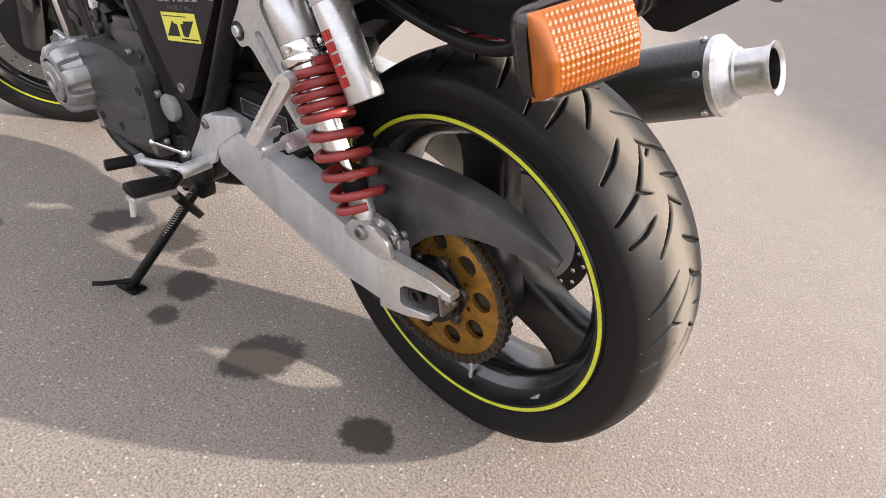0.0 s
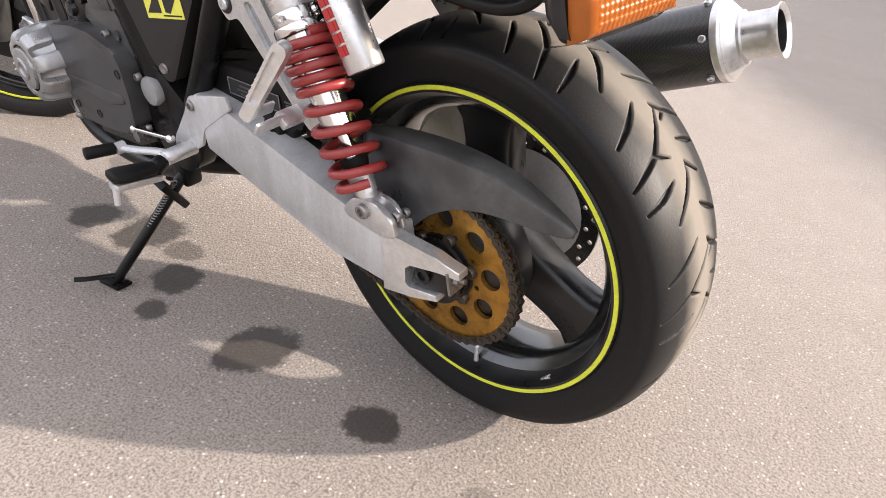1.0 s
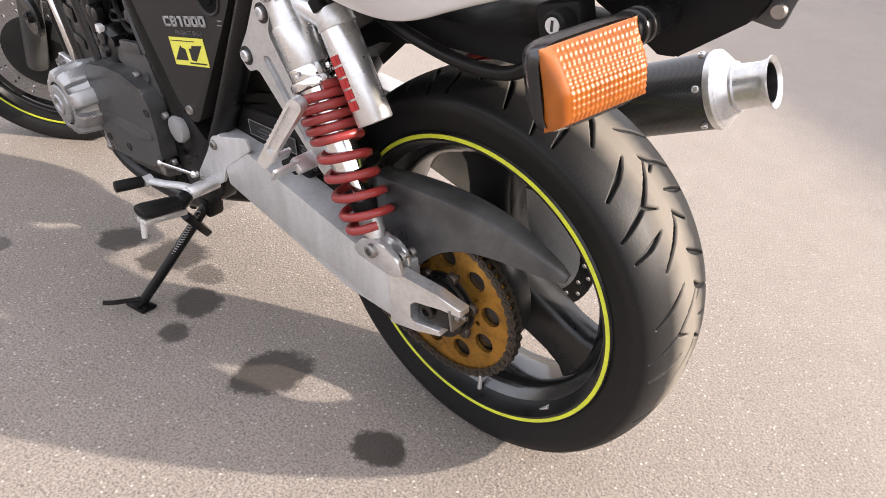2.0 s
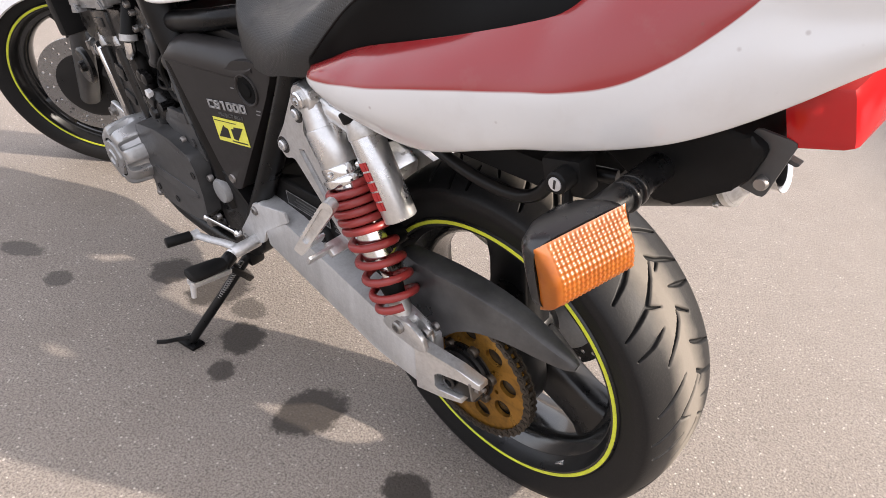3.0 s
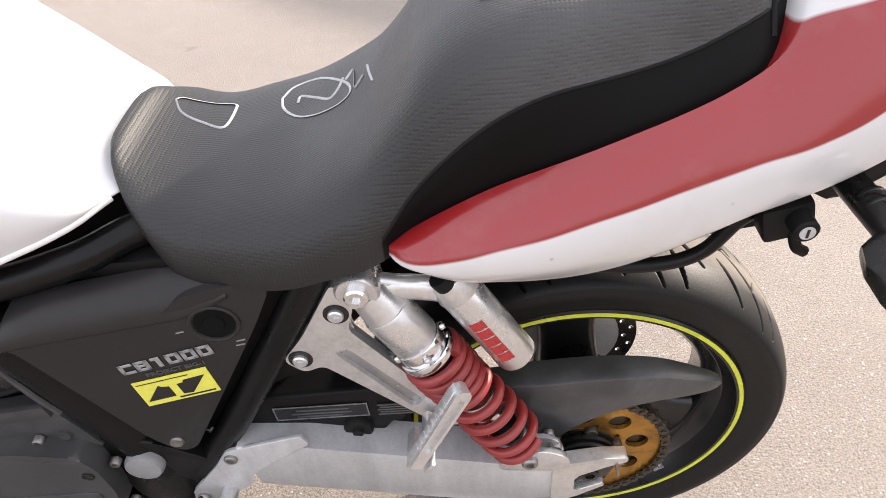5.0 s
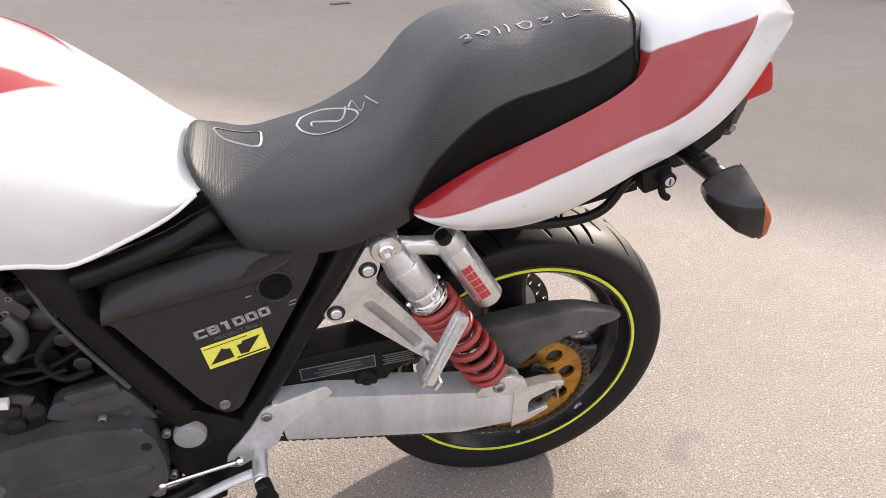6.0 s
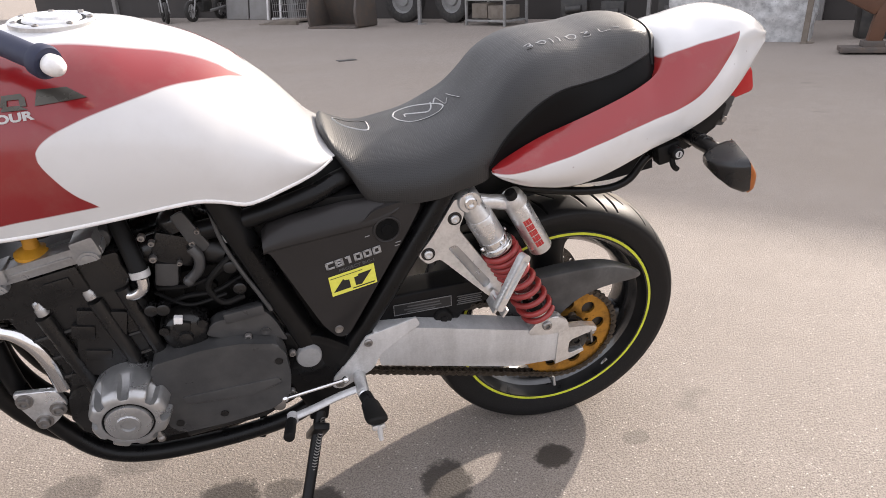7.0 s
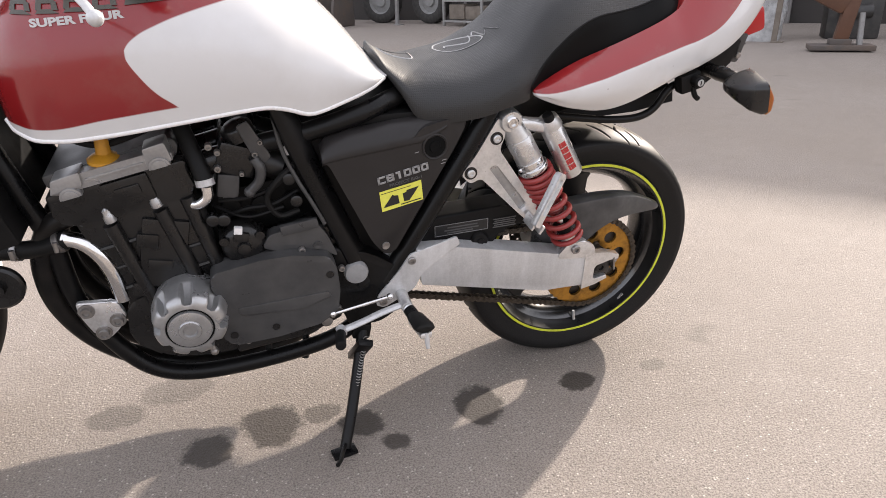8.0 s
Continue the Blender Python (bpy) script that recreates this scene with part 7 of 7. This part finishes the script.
box(bm, (-0.30, 0, 0.42), (0.05, 1.24, 0.85), (0, 24, 0), 0.008)
part("back_plate", bm, YM["rust"], bucket)

# wire cage
bm = B()
box(bm, (0, 0, 0.06), (0.95, 0.75, 0.05), (0, 0, 0), 0.01)
cage = yard_thing("wire_cage", bm, YM["wood"], -13.4, 12.2, 4, "grey wire cage on a wooden base", "cage")
for y in (-0.36, 0.36):
    for k in range(13):
        bm = B()
        cyl(bm, (-0.45 + k * 0.075, y, 0.08), (-0.45 + k * 0.075, y, 1.0), 0.006, seg=6)
        part("upright_wire", bm, YM["grey"], cage)
    for k in range(6):
        bm = B()
        cyl(bm, (-0.46, y, 0.12 + k * 0.17), (0.46, y, 0.12 + k * 0.17), 0.006, seg=6)
        part("cross_wire", bm, YM["grey"], cage)
for k in range(4):
    bm = B()
    box(bm, (0, 0, 0.02 + 0.024 * k), (1.25 - 0.1 * k, 0.11, 0.022), (0, 0, 0), 0.003)
    yard_thing("plank", bm, YM["wood"], -13.0 + 0.04 * k, 11.2 + 0.05 * k, 6 - 4 * k, "weathered grey plank lying on asphalt", "plank", "planks by the cage")

# grey sheets and a pale window frame leaning on the wall
for k, (u, w) in enumerate(((-16.5, 0.95), (-15.5, 0.85))):
    bm = B()
    box(bm, (0, 0, 0.9), (w, 0.03, 1.8), (-8, 0, 0), 0.004)
    yard_thing("metal_sheet", bm, YM["panel"], u, 12.9, 2, "grey metal sheet leaning on the shed", "sheet", "sheets on the shed")
bm = B()
for x in (-0.24, 0.24):
    box(bm, (x, 0, 0.75), (0.06, 0.04, 1.5), (-8, 0, 0), 0.004)
for z in (0.03, 1.47):
    box(bm, (0, 0.14 * (0.75 - z), z), (0.54, 0.04, 0.06), (-8, 0, 0), 0.004)
yard_thing("window_frame", bm, YM["pale"], -14.7, 12.7, 5, "white window frame leaning by the shed", "window frame")

# steel rack
bm = B()
for x in (-0.55, 0.55):
    for y in (-0.35, 0.35):
        box(bm, (x, y, 0.9), (0.05, 0.05, 1.8), (0, 0, 0), 0.004)
for z in (0.10, 0.52, 1.0):
    for y in (-0.35, 0.35):
        box(bm, (0, y, z), (1.05, 0.04, 0.04), (0, 0, 0), 0.003)
    for x in (-0.55, 0.55):
        box(bm, (x, 0, z), (0.04, 0.66, 0.04), (0, 0, 0), 0.003)
rack = yard_thing("steel_rack", bm, YM["grey"], -6.95, 11.9, -12, "pale welded steel rack full of boxes", "rack")
for x, z, w, h in ((-0.28, 0.14, 0.42, 0.30), (0.22, 0.14, 0.46, 0.26), (-0.1, 0.56, 0.6, 0.3)):
    bm = B()
    box(bm, (x, 0, z + h / 2), (w, 0.5, h), (0, 0, 4), 0.01)
    part("crate", bm, YM["wood"], rack)

# posts
for u, v, mat in ((-8.85, 11.75, "grey"), (-3.7, 12.2, "grey"), (-0.57, 9.42, "wood")):
    bm = B()
    box(bm, (0, 0, 1.6), (0.07, 0.07, 3.2), (0, 1.5, 0), 0.006)
    box(bm, (0, 0, 0.01), (0.16, 0.16, 0.02), (0, 0, 0), 0.003)
    yard_thing("post", bm, YM[mat], u, v, 0, "thin upright post before the shed", "post", "posts before the shed")

# dark machine parts in the shade
for u, v, s in ((-5.3, 12.3, 0.55), (-4.4, 12.1, 0.46), (-3.1, 11.8, 0.6), (0.25, 10.4, 0.7), (1.5, 10.7, 0.8)):
    bm = B()
    box(bm, (0, 0, 0.35 * s * 1.4), (1.0 * s, 0.6 * s, 0.7 * s * 1.4), (0, 0, 0), 0.04)
    cyl(bm, (-0.3 * s, -0.32 * s, 0.5 * s), (0.3 * s, -0.32 * s, 0.55 * s), 0.14 * s, seg=18, bevel=0.02)
    box(bm, (0.1 * s, 0, 1.05 * s), (0.5 * s, 0.4 * s, 0.3 * s), (0, 0, 12), 0.03)
    yard_thing("machine_block", bm, YM["dark"], u, v, 20 * s, "dark oily machine block in the shade", "machine", "machine blocks")

# bundle in silver film
bm = B()
bmesh.ops.create_cube(bm, size=1, matrix=Matrix.Translation((0, 0, 0.62)) @ Matrix.Diagonal((1.9, 0.8, 1.24, 1)))
bmesh.ops.subdivide_edges(bm, edges=bm.edges, cuts=22, use_grid_fill=True)
for v in bm.verts:
    n = noise.noise(v.co * 4.5) * 0.05 + noise.noise(v.co * 14) * 0.022
    k = max(0.0, min(1.0, v.co.z * 3))
    v.co += Vector((v.co.x, v.co.y, 0.25)) * n * 1.6 * k
yard_thing("wrapped_parcel", bm, YM["film"], -1.55, 9.85, 4, "bundle wrapped in crumpled silver film", "bundle")

# stabiliser leg of a machine on its foot plate
bm = B()
box(bm, (0, 0, 0.05), (0.72, 0.34, 0.06), (0, 0, 0), 0.012)
legm = yard_thing("stabiliser_leg", bm, YM["rust"], 0.27, 8.45, 14, "orange-brown machine stabiliser leg on a steel foot", "machine leg")
bm = B()
box(bm, (0.02, 0, 0.38), (0.16, 0.14, 0.66), (0, 8, 0), 0.02)
box(bm, (-0.20, 0, 0.62), (0.42, 0.16, 0.20), (0, 28, 0), 0.03)
part("leg_beam", bm, YM["brown"], legm)
bm = B()
cyl(bm, (0.20, -0.02, 0.07), (0.17, -0.02, 0.45), 0.035, seg=14)
part("leg_ram", bm, YM["grey"], legm)
bm = B()
box(bm, (-0.02, 0, 0.11), (0.24, 0.2, 0.08), (0, 0, 0), 0.015)
part("leg_shoe", bm, YM["rust"], legm)


# two parked motorcycles, far off
def parked(u, v, turn, label):
    bm = B()
    tube(bm, [(-0.45, 0, 0.60), (-0.1, 0, 0.75), (0.3, 0, 0.80), (0.75, 0, 0.88)], 0.10, seg=12, flat=1.0)
    box(bm, (-0.05, 0, 0.42), (0.42, 0.26, 0.34), (0, 0, 0), 0.05)
    ob = yard_thing("parked_motorcycle", bm, YM["dark"], u, v, turn, label, "motorcycle", "motorcycles by the shed")
    for x in (-0.68, 0.68):
        bm = B()
        lathe(bm, (x, 0, 0.30), (0, 1, 0), [(-0.05, 0.22), (-0.06, 0.26), (-0.03, 0.30), (0.03, 0.30), (0.06, 0.26), (0.05, 0.22)], seg=32, cap=False)
        t = part("tyre", bm, YM["tyre"], ob)
        bm = B()
        lathe(bm, (x, 0, 0.30), (0, 1, 0), [(-0.03, 0.0), (-0.03, 0.06), (-0.012, 0.06), (-0.012, 0.0)], seg=20)
        for k in range(6):
            a = k * math.pi / 3
            box(bm, (x + 0.13 * math.cos(a), 0, 0.30 + 0.13 * math.sin(a)), (0.2, 0.015, 0.02), (0, -math.degrees(a), 0), 0.002)
        part("wheel_spokes", bm, YM["grey"], t)
    bm = B()
    cyl(bm, (-0.68, -0.09, 0.30), (-0.42, -0.09, 0.92), 0.025, seg=12)
    cyl(bm, (-0.68, 0.09, 0.30), (-0.42, 0.09, 0.92), 0.025, seg=12)
    part("fork", bm, YM["grey"], ob)
    bm = B()
    tube(bm, [(-0.35, -0.36, 0.98), (-0.42, -0.2, 1.0), (-0.44, 0, 0.97), (-0.42, 0.2, 1.0), (-0.35, 0.36, 0.98)], 0.014, seg=10)
    part("handlebar", bm, YM["dark"], ob)
    bm = B()
    box(bm, (0.42, 0, 0.80), (0.62, 0.24, 0.09), (0, -5, 0), 0.04)
    part("seat", bm, YM["tyre"], ob)
    bm = B()
    cyl(bm, (0.0, -0.14, 0.28), (0.75, -0.16, 0.36), 0.045, seg=16, bevel=0.01)
    part("silencer", bm, YM["grey"], ob)


parked(-18.4, 11.6, 150, "dark parked motorcycle before the shed")
parked(-17.7, 12.6, 105, "dark parked scooter before the shed")

# drain cover in the asphalt
bm = B()
box(bm, (0, 0, 0.004), (0.26, 0.16, 0.008), (0, 0, 10), 0.002)
ob = tagged(part("drain_cover", bm, YM["dark"]), "small dark drain cover in the asphalt", "drain cover")
ob.matrix_world = pose(0.63, 8.35, 0)
